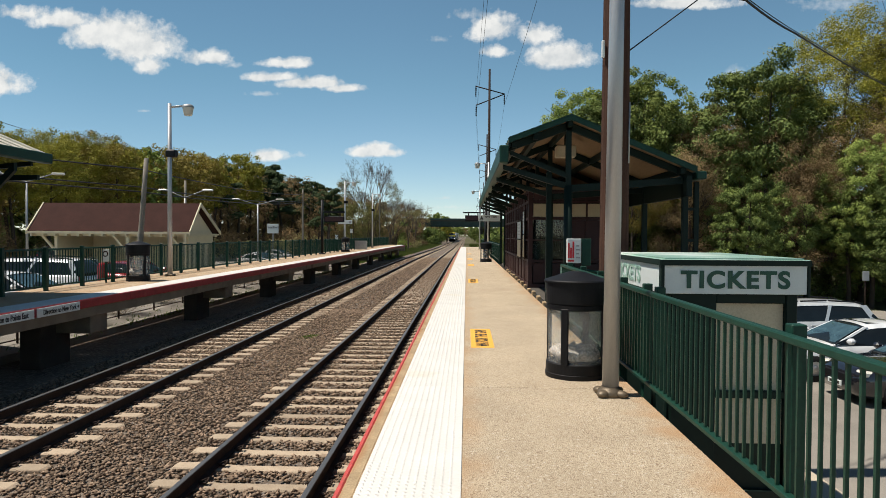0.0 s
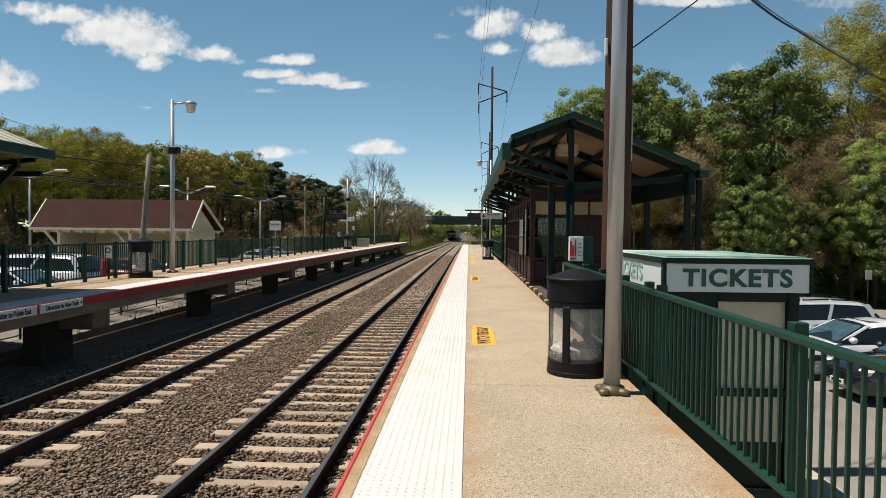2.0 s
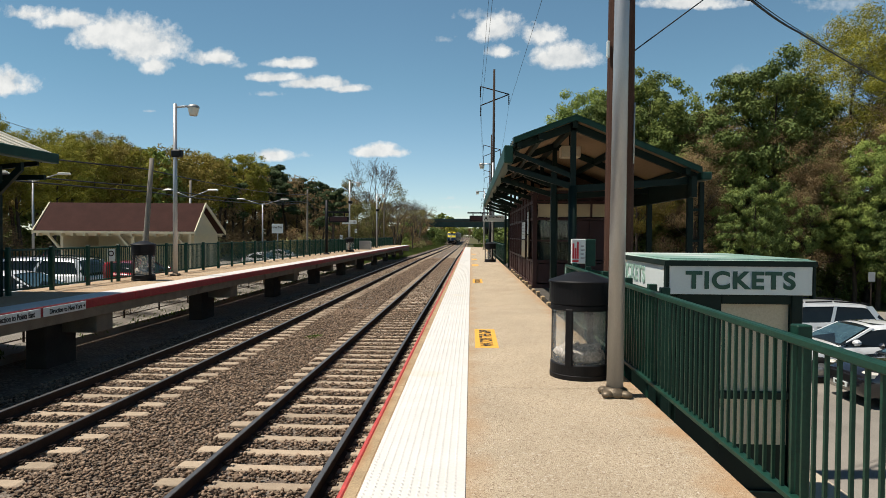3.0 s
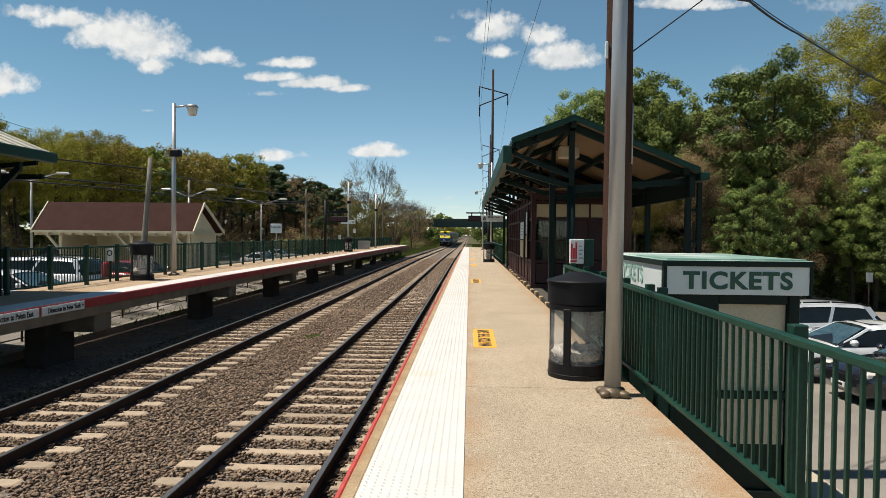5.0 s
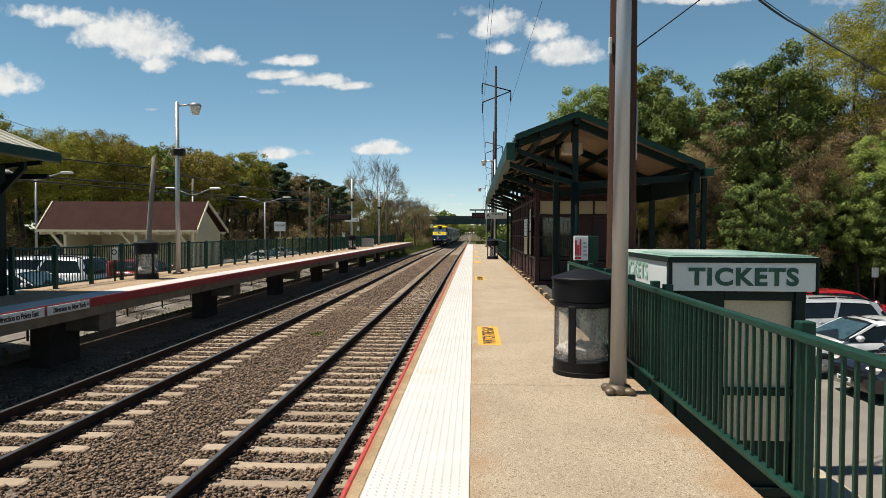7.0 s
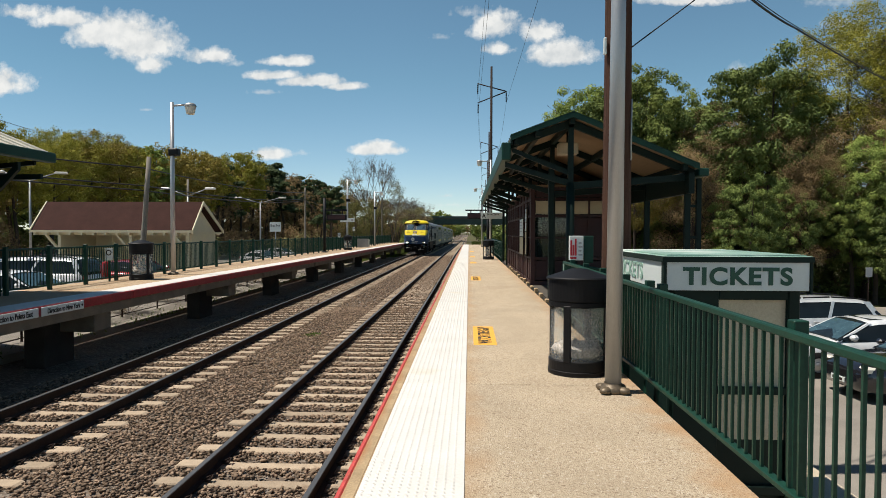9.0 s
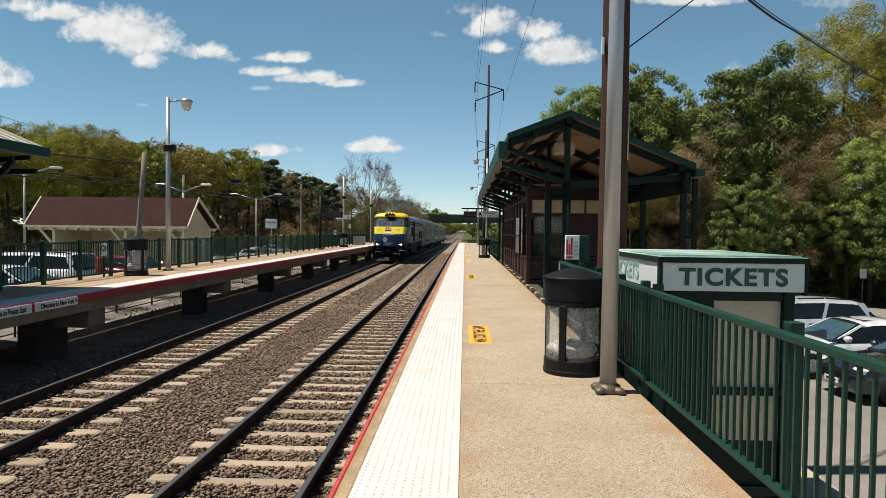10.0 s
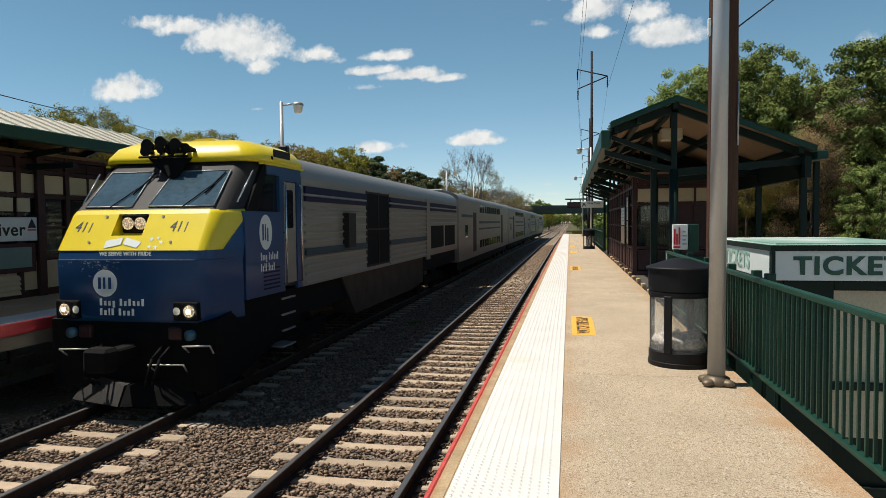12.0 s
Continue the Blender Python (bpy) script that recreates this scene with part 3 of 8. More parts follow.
def tracks():
    shared = tie_mesh(), rail_mesh(False), rail_mesh(True)
    track(TRACK_A, TIE0_A, "railway track on pale concrete ties beside the sunny platform", shared)
    track(TRACK_B, TIE0_B, "railway track on concrete ties along the far platform", shared)


def domes(name, x0, x1, y0, y1, z, parent, step=0.0565, k=8):
    """Rows of truncated warning domes."""
    xs, ys = np.arange(x0, x1, step), np.arange(y0, y1, step)
    gx, gy = np.meshgrid(xs, ys)
    c = np.stack([gx.ravel(), gy.ravel(), np.full(gx.size, z)], -1)
    a = np.arange(k) * 2 * math.pi / k
    ring = np.concatenate([np.stack([0.0150 * np.cos(a), 0.0150 * np.sin(a), 0 * a], -1), np.stack([0.007 * np.cos(a), 0.007 * np.sin(a), 0 * a + 0.0065], -1)])
    v = (c[:, None] + ring[None]).reshape(-1, 3)
    q = [(i, (i + 1) % k, k + (i + 1) % k, k + i) for i in range(k)]
    q += [(k, k + 1, k + 2, k + 3)] if k == 4 else [(k, k + 2, k + 4, k + 6)]
    q = np.array(q)
    f = (q[None] + 2 * k * np.arange(len(c))[:, None, None]).reshape(-1, 4)
    ob = new(name, raw_mesh(name, v, f, M["tactile"]))
    ob.parent = parent
    tagged(ob, "rows of small raised warning domes", kind="stuff")


def near_platform():
    p = thing("platform_east", pose(0, 0, 0), "sunlit pebbled-concrete station platform with a white tactile edge", "platform", kind="structure")
    joints = [-5.2, 2.85, 6.94, 15.06, 23.18, 31.3, 39.4, 47.5, 55.6, 63.8, 71.9, 80.0, 85.6]
    for a, b in zip(joints, joints[1:]):
        bm = bmesh.new()
        box(bm, -0.76, 1.80, a + 0.008, b - 0.008, -0.30, 0.0, b=0.010)
        part("slab", bm, M["slab"], p)
        bm = bmesh.new()
        box(bm, -0.785, -0.690, a + 0.004, b - 0.004, -0.27, 0.004, b=0.012)
        part("edge_beam", bm, M["slab_edge"], p, "brown-stained worn concrete edge")
    bm = bmesh.new()
    box(bm, -0.838, -0.787, -5.2, 85.6, -0.22, -0.018, b=0.018)
    part("rub_board", bm, M["red_board"], p, "red painted rubbing board")
    tiles = [-5.2, -1.2, 2.85, 6.94, 11.0, 15.06, 19.1, 20.5, 27.2, 31.3, 35.3, 39.4, 47.5, 55.6, 63.8, 71.9, 80.0, 85.6]
    for a, b in zip(tiles, tiles[1:]):
        bm = bmesh.new()
        box(bm, -0.690, -0.023, a + 0.005, b - 0.005, -0.02, 0.009, b=0.003)
        part("tactile_tile", bm, M["tactile"], p)
    domes("warning_domes", -0.66, -0.04, 2.4, 13.0, 0.009, p)
    domes("warning_domes", -0.66, -0.04, 13.02, 42.0, 0.009, p, k=4)
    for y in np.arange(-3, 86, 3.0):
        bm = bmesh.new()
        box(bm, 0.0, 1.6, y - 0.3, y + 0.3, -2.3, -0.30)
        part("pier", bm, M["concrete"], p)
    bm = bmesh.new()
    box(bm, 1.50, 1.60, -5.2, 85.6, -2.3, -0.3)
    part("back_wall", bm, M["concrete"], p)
    # yellow floor markings
    for i, (y0, y1) in enumerate(((9.36, 11.2), (22.0, 23.9), (34.0, 35.8), (42.5, 44.3), (54, 55.8))):
        mk = thing("floor_marking", pose(0.245, (y0 + y1) / 2, 0), "yellow painted warning panel with black lettering on the platform", "floor marking", "yellow floor markings")
        bm = bmesh.new()
        box(bm, -0.17, 0.17, -(y1 - y0) / 2, (y1 - y0) / 2, -0.002, 0.0035)
        part("paint", bm, M["yellow_paint"], mk)
        if i < 2:
            # letters run away from the viewer, their feet towards the track's far side
            me = words("WATCH THE GAP", 0.26, 0.003, 1.62, 0.008)
            me.materials.clear(), me.materials.append(M["black_paint"])
            part("lettering", me, None, mk, "black warning words", pose(0, 0, 0.0045) @ pose(0, 0, 0, 0, 0, 90) @ pose(0, 0, 0, -90, 0, 0))


def far_platform():
    p = thing("platform_west", pose(0, 0, LP), "raised concrete platform with a red edge across the tracks", "platform", kind="structure")
    joints = [-8, 0, 7.9, 15.9, 23.9, 31.9, 39.9, 47.9, 55.9, 63.9, 71.9, 79.9, 89.0]
    for a, b in zip(joints, joints[1:]):
        bm = bmesh.new()
        box(bm, -11.19, -8.40, a + 0.006, b - 0.006, -0.20, 0.0, b=0.01)
        part("slab", bm, M["slab"], p)
        bm = bmesh.new()
        box(bm, -9.08, -8.43, a + 0.005, b - 0.005, -0.02, 0.008, b=0.003)
        part("tactile_tile", bm, M["tactile"], p)
        bm = bmesh.new()
        box(bm, -8.41, -8.36, a + 0.003, b - 0.003, -0.19, 0.004, b=0.008)
        part("rub_board", bm, M["red_edge"], p, "red painted platform edge")
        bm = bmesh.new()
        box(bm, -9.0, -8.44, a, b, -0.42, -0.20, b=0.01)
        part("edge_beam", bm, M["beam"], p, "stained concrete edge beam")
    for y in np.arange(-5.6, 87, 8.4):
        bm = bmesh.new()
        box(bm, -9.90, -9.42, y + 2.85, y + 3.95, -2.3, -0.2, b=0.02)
        part("pier", bm, M["pier"], p, "concrete pier wall coloured dark for the shade under the platform")
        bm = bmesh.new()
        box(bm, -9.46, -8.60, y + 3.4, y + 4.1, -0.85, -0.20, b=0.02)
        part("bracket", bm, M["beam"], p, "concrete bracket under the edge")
    # lettered direction signs on the edge
    for y0, y1, text, size in ((10.8, 12.27, "Direction to Points East", 0.15), (12.36, 13.76, "Direction to New York", 0.14)):
        s = thing("direction_sign", pose(-8.345, (y0 + y1) / 2, 0.04), "white direction sign with black lettering on the platform edge", "sign", "direction signs")
        w = (y1 - y0) / 2
        bm = bmesh.new()
        box(bm, -0.012, 0.008, -w, w, -0.09, 0.09, b=0.004)
        part("board", bm, M["white"], s)
        letters("lettering", text, size, M["black_paint"], s, pose(0.012, 0.02, 0, 0, 0, 90), width=1.08, bold=0.003)
        bm = bmesh.new()
        e = w - 0.1 if "York" in text else -w + 0.1
        d = 1 if "York" in text else -1
        prism(bm, [(e, -0.012), (e, 0.012), (e + 0.03 * d, 0.012), (e + 0.03 * d, 0.035), (e + 0.07 * d, 0.0), (e + 0.03 * d, -0.035), (e + 0.03 * d, -0.012)], "x", 0.009, 0.013)
        part("arrow", bm, M["black_paint"], s)


ground()
tracks()
stones()
near_platform()
far_platform()
# ---- the near platform's things ----
def railing(name, x, y0, y1, z, posts, label, group, step=0.118, h=1.06, near=300, post_h=1.11):
    """Green picket railing along the platform."""
    r = thing(name, pose(x, 0, z), label, "railing", group)
    bm = bmesh.new()
    box(bm, -0.033, 0.033, y0, y1, h - 0.048, h, b=0.008)
    part("top_rail", bm, M["green"], r)
    bm = bmesh.new()
    box(bm, -0.03, 0.03, y0, y1, 0.09, 0.13, b=0.006)
    part("bottom_rail", bm, M["green"], r)
    for y in posts:
        bm = bmesh.new()
        box(bm, 0.036, 0.126, y - 0.045, y + 0.045, -0.35, post_h, b=0.006)
        part("post", bm, M["green"], r)
    bm = bmesh.new()
    box(bm, -0.0098, 0.0098, -0.0098, 0.0098, 0.13, h - 0.048)
    me = mesh_of("picket", bm, M["green"])
    ys = np.arange(y0 + 0.06, y1, step)
    for y in ys[:near]:
        part("picket", me, None, r, at=pose(0, y, 0))
    if len(ys) > near:
        bm = bmesh.new()
        for y in ys[near:]:
            box(bm, -0.0098, 0.0098, y - 0.0098, y + 0.0098, 0.13, h - 0.055)
        part("picket_run", bm, M["green"], r, kind="stuff")
    return r


def litter_bin(x, y, z, turn, label, fill=True):
    b = thing("litter_bin", pose(x, y, z, 0, 0, turn), label, "litter bin", "black litter bins")
    R0 = 0.335
    bm = bmesh.new()
    lathe(bm, [(0.0, 0.0), (R0 + 0.012, 0.0), (R0 + 0.014, 0.05), (R0 + 0.006, 0.055), (R0 + 0.006, 0.165), (R0 - 0.01, 0.175), (R0 - 0.03, 0.175), (0.0, 0.03)], 48, smooth=False)
    part("base_ring", bm, M["black"], b)
    bm = bmesh.new()
    lathe(bm, [(R0 - 0.03, 0.78), (R0 + 0.006, 0.78), (R0 + 0.006, 0.835), (R0 - 0.002, 0.84), (R0 + 0.010, 0.85), (R0 + 0.016, 1.09), (R0 - 0.03, 1.09)], 48, smooth=False)
    part("collar", bm, M["black"], b)
    bm = bmesh.new()
    lathe(bm, [(R0 - 0.03, 1.085), (R0 + 0.034, 1.088), (R0 + 0.036, 1.105), (R0 + 0.02, 1.118), (0.10, 1.205), (0.0, 1.212)], 48, smooth=False)
    part("lid", bm, M["black"], b, "low cone-shaped black lid")
    for a in range(4):
        bm = bmesh.new()
        m = pose(0, 0, 0, 0, 0, 90 * a)
        box(bm, R0 - 0.02, R0 + 0.010, -0.042, 0.042, 0.16, 0.80, m, 0.006)
        part("upright", bm, M["black"], b)
    bm = bmesh.new()
    box(bm, R0 + 0.0, R0 + 0.03, 0.045, 0.085, 0.60, 0.78, None, 0.004)
    part("latch", bm, M["black"], b)
    bm = bmesh.new()
    lathe(bm, [(R0 - 0.016, 0.17), (R0 - 0.016, 0.79)], 48)
    part("clear_wall", bm, M["sheet"], b, "scuffed clear plastic wall").visible_shadow = False
    if fill:
        rnd = random.Random(5)
        bm = bmesh.new()
        rings = lathe(bm, [(0.02, 0.19), (0.22, 0.20), (0.28, 0.24), (0.26, 0.31), (0.16, 0.35), (0.04, 0.32)], 26)
        for ring in rings:
            for v in ring:
                v.co.x += rnd.uniform(-0.035, 0.035)
                v.co.y += rnd.uniform(-0.035, 0.035)
                v.co.z += rnd.uniform(-0.04, 0.04)
        part("rubbish", bm, M["litter"], b, "crumpled rubbish in a clear bag")
        bm = bmesh.new()
        rings = lathe(bm, [(0.25, 0.25), (0.285, 0.45), (0.27, 0.62), (0.29, 0.74)], 30)
        for ring in rings[:3]:
            for v in ring:
                k = 1 + rnd.uniform(-0.10, 0.06)
                v.co.x *= k
                v.co.y *= k
        part("bag", bm, M["liner"], b, "wrinkled clear liner").visible_shadow = False
    return b


def lamp_pole(x, y, z, h, label, head=True, turn=0.0, r=0.085, arm=0.75, lean=0.0, box_at=None):
    p = thing("platform_lamp", pose(x, y, z, 0, lean, turn), label, "lamp post", "platform lamps")
    bm = bmesh.new()
    tube(bm, (0, 0, 0.08), (0, 0, h), r * 1.05, r * 0.8, 24)
    part("pole", bm, M["alu"], p)
    bm = bmesh.new()
    lathe(bm, [(0.0, 0.0), (r * 1.6, 0.0), (r * 1.7, 0.03), (r * 1.5, 0.065), (r * 1.15, 0.085), (r * 1.1, 0.10)], 20)
    for a in range(4):
        m = pose(0, 0, 0, 0, 0, 45 + 90 * a)
        lobe = m @ Matrix.Translation((r * 1.55, 0, 0.034)) @ Matrix.Diagonal((r * 0.95, 0.058, 0.040, 1))
        for v in bmesh.ops.create_uvsphere(bm, u_segments=14, v_segments=8, radius=1.0, matrix=lobe)["verts"]:
            for f in v.link_faces:
                f.smooth = True
    part("base", bm, M["cast"], p, "tarnished cast four-lobed base")
    if head:
        bm = bmesh.new()
        tube(bm, (0, 0, h - 0.12), (arm - 0.1, 0, h - 0.08), 0.035, seg=10)
        part("arm", bm, M["alu"], p)
        bm = bmesh.new()
        lathe(bm, [(0.05, 0.08), (0.15, 0.05), (0.20, -0.02), (0.195, -0.05)], 18, (arm, 0, h - 0.1))
        part("hood", bm, M["galv"], p)
        bm = bmesh.new()
        lathe(bm, [(0.185, -0.05), (0.145, -0.25), (0.12, -0.31), (0.0, -0.31)], 18, (arm, 0, h - 0.1))
        part("lens", bm, M["lamp_glass"], p, "frosted prismatic lens")
    if box_at:
        bm = bmesh.new()
        box(bm, -0.10, 0.24, -0.14, 0.14, box_at + 0.03, box_at + 0.28, None, 0.04)
        part("loudspeaker", bm, M["black"], p, "dark box loudspeakers clamped to the pole")
    return p


def wire(name, pts, r, label, sag=0.0, seg=6, n=14):
    """A cable hung between points."""
    cu = bmesh.new()
    for p, q in zip(pts, pts[1:]):
        p, q = Vector(p), Vector(q)
        line = [p.lerp(q, i / n) - Vector((0, 0, sag * 4 * (i / n) * (1 - i / n))) for i in range(n + 1)]
        for a, b in zip(line, line[1:]):
            tube(cu, a, b, r, seg=seg, caps=False)
    ob = new(name, mesh_of(name, cu, M["wire"]))
    return tagged(ob, label, "cable", kind="structure")


railing("railing", 1.885, 1.2, 12.9, 0, (2.36, 3.94, 6.67, 7.13, 8.2, 9.6, 11.0, 12.4), "dark green steel picket railing along the platform's back edge", "green railings")
litter_bin(1.28, 7.62, 0, 59, "round black litter bin with clear walls, half full of rubbish")
litter_bin(1.18, 39.2, 0, 20, "round black litter bin with clear walls by the far railing", fill=False)
lamp_pole(1.475, 6.66, 0, 7.2, "tall round brushed-metal lamp pole on a cast base", head=False, lean=0.3, r=0.080)
lamp_pole(1.45, 44.0, 0, 6.5, "slim metal lamp post beyond the shelter", turn=180, r=0.07)
lamp_pole(1.45, 72.0, 0, 6.5, "slim metal lamp post near the platform's end", turn=180, r=0.07)


def utility_pole(x, y, h, r, label, material, z=-2.15, lean=0.0, side=0.0):
    p = thing("utility_pole", pose(x, y, z, side, lean, 0), label, "utility pole", "wooden utility poles")
    bm = bmesh.new()
    n = 8
    for i in range(n):
        tube(bm, (0, 0, h * i / n), (0, 0, h * (i + 1) / n), r * (1 - 0.3 * i / n), r * (1 - 0.3 * (i + 1) / n), 16, i in (0, n - 1))
    bmesh.ops.remove_doubles(bm, verts=bm.verts, dist=0.001)
    part("shaft", bm, material, p)
    return p


up = utility_pole(2.22, 9.9, 13.35, 0.235, "dark creosoted wooden utility pole behind the railing", M["wood_pole"])
bm = bmesh.new()
tube(bm, (0.17, -0.15, 4.85), (0.18, -0.13, 5.75), 0.012, seg=6)
part("ground_wire", bm, M["galv"], up, "thin bare ground wire")
bm = bmesh.new()
box(bm, -0.24, -0.195, -0.14, -0.09, 6.41, 6.66, b=0.01)
part("tag_plate", bm, M["white"], up, "small pale tag")
CABLE = [(4.99, 12.0, 5.88), (7.54, 15.5, 6.37), (15.59, 25.0, 7.28), (31.0, 42.5, 9.6)]
wire("service_cable", [(2.36, 9.85, CABLE[0][2] - 0.35)] + CABLE, 0.022, "thick twisted black service cable", 0.04)
wire("service_cable", [(2.36, 9.85, CABLE[0][2] - 0.31)] + [(x, y, z + 0.05) for x, y, z in CABLE], 0.009, "thin messenger wire beside the cable", 0.02)
wire("guy_wire", [(2.40, 9.85, 4.38), (3.79, 11.0, 5.53), (8.0, 16.3, 9.2)], 0.011, "thin overhead wire")


def shelter(side, xw, z0, y0, y1, wy0, wy1, label, roof_top, panel, levels=(3.69, 4.20, 3.05), gutter=(3.23, 3.62)):
    """A waiting room under a gabled canopy. xw: its track-side wall; side: +1 when the track lies to lower x."""
    s = thing("station_shelter", pose(xw, 0, z0), label, "station shelter", "station shelters")
    ex0, rx, ex1 = -1.06 * side, 0.31 * side, 3.06 * side     # track eave, ridge, rear eave
    ze0, zr, ze1 = levels
    lo, hi = (lambda a, b: (min(a, b), max(a, b)))(y0, y1)

    def slope(xa, za, xb, zb, material, th, up, y_a=lo, y_b=hi, name="roof_panel", lab=""):
        bm = bmesh.new()
        prism(bm, [(xa, za + up), (xb, zb + up), (xb, zb + up + th), (xa, za + up + th)], "y", y_a, y_b)
        part(name, bm, material, s, lab)

    for xa, za in ((ex0, ze0), (ex1, ze1)):
        slope(xa, za, rx, zr, M["deck"], 0.035, 0.0, lo + 0.05, hi - 0.05, "roof_deck", "tan timber roof deck underside")
        slope(xa, za, rx, zr, roof_top, 0.035, 0.037, name="roof_sheet", lab="standing-seam metal roofing")
    # seams
    d0 = Vector((ex0 - rx, 0, ze0 - zr))
    bm = bmesh.new()
    box(bm, 0, d0.length, -0.012, 0.012, 0.0, 0.035)
    seam = mesh_of("roof_seam", bm, roof_top)
    ang = math.degrees(math.atan2(-(ze0 - zr), abs(ex0 - rx)))
    for y in np.arange(lo + 0.2, hi, 0.42):
        part("roof_seam", seam, None, s, at=pose(rx, y, zr + 0.072) @ pose(0, 0, 0, 0, 0, 180 if side > 0 else 0) @ pose(0, 0, 0, 0, ang, 0))
    # fascias and gutter
    for xa, out, z_a, z_b in ((ex0, -0.20 * side, *gutter), (ex1, 0.22 * side, ze1 - 0.17, ze1 + 0.0)):
        bm = bmesh.new()
        a, b = sorted((xa, xa + out))
        box(bm, a, b, lo, hi, z_a, z_b, b=0.02)
        part("gutter", bm, M["green"], s, "green metal gutter and fascia")
    bm = bmesh.new()
    a, b = sorted((ex0, ex0 + side * 0.05))
    box(bm, a, b, lo + 0.04, hi - 0.04, ze0 - 0.10, ze0 + 0.02)
    part("eaves_board", bm, M["green_dk"], s)
    for y in (lo, hi):
        for xa, za in ((ex0, ze0), (ex1, ze1)):
            bm = bmesh.new()
            prism(bm, [(xa, za - 0.03), (rx, zr - 0.03), (rx, zr + 0.085), (xa, za + 0.085)], "y", y - 0.03, y + 0.03)
            part("rake_board", bm, M["green"], s)
            bm = bmesh.new()
            prism(bm, [(xa, za + 0.087), (rx, zr + 0.087), (rx, zr + 0.10), (xa, za + 0.10)], "y", y - 0.05, y + 0.05)
            part("rake_flashing", bm, roof_top, s, "folded metal roof edge")
    # frames: column, king post, rafters, struts
    frames = np.arange(lo + 0.35, hi, 3.25) if side > 0 else np.arange(hi - 0.4, lo, -3.25)
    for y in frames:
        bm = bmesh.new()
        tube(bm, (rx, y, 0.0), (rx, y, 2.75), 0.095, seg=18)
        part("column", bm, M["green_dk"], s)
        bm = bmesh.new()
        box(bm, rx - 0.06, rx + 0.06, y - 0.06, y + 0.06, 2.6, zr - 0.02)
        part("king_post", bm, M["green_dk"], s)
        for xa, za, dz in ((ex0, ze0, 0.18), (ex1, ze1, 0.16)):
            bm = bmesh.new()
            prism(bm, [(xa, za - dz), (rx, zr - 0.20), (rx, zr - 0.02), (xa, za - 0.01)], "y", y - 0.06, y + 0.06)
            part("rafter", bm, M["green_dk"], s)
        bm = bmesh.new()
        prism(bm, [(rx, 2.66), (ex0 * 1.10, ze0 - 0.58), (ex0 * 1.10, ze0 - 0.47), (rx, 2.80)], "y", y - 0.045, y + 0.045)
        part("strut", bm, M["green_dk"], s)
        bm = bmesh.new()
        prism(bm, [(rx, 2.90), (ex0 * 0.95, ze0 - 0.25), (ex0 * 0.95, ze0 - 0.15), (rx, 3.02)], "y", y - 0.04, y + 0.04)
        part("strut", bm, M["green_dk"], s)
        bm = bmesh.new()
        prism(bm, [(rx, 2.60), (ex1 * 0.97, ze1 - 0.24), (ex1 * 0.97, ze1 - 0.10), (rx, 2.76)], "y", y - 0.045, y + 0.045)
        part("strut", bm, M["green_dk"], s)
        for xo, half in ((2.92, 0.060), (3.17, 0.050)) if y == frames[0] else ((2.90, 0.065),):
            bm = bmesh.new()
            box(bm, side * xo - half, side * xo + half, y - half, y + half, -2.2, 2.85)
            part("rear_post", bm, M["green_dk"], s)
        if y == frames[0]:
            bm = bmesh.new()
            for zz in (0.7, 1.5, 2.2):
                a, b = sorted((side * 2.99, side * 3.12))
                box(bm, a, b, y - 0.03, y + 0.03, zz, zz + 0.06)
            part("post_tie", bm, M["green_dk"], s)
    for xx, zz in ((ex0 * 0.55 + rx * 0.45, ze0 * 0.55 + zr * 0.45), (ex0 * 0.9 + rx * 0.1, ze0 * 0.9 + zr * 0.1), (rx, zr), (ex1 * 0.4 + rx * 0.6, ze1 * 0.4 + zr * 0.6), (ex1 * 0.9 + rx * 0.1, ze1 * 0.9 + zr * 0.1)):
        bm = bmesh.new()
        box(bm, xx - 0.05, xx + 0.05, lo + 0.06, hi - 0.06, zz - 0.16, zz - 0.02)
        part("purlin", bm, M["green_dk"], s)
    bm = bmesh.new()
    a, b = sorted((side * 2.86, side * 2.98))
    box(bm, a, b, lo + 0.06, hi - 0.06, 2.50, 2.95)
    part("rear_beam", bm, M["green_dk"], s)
    # floor and waiting room
    bm = bmesh.new()
    a, b = sorted((-0.02 * side, 3.0 * side))
    box(bm, a, b, lo - 1.0, hi, -0.6, -0.01)
    part("floor_slab", bm, M["concrete"], s)
    depth = 2.3 * side
    bm = bmesh.new()
    a, b = sorted((0.0, depth))
    box(bm, a, b, wy0, wy1, 3.02, 3.10)
    part("room_ceiling", bm, M["deck"], s)

    def wall_run(px, py, dx, dy, bays, w, doors=(), boarded=()):
        """Timber-framed wall from (px, py) in steps of w along (dx, dy)."""
        nx, ny = -dy, dx

        def rect(bm, u0, u1, z_a, z_b, t):
            m = Matrix(((dx, nx, 0, px), (dy, ny, 0, py), (0, 0, 1, 0), (0, 0, 0, 1)))
            box(bm, u0, u1, -t, t, z_a, z_b, m)

        for i in range(bays + 1):
            bm = bmesh.new()
            rect(bm, i * w - 0.06, i * w + 0.06, 0, 3.02, 0.065)
            part("stud", bm, M["redwood"], s)
        for z_a, z_b in ((0.0, 0.12), (0.78, 0.86), (2.10, 2.18), (2.62, 2.70), (2.94, 3.02)):
            bm = bmesh.new()
            rect(bm, 0, bays * w, z_a, z_b, 0.055)
            part("wall_rail", bm, M["redwood"], s)
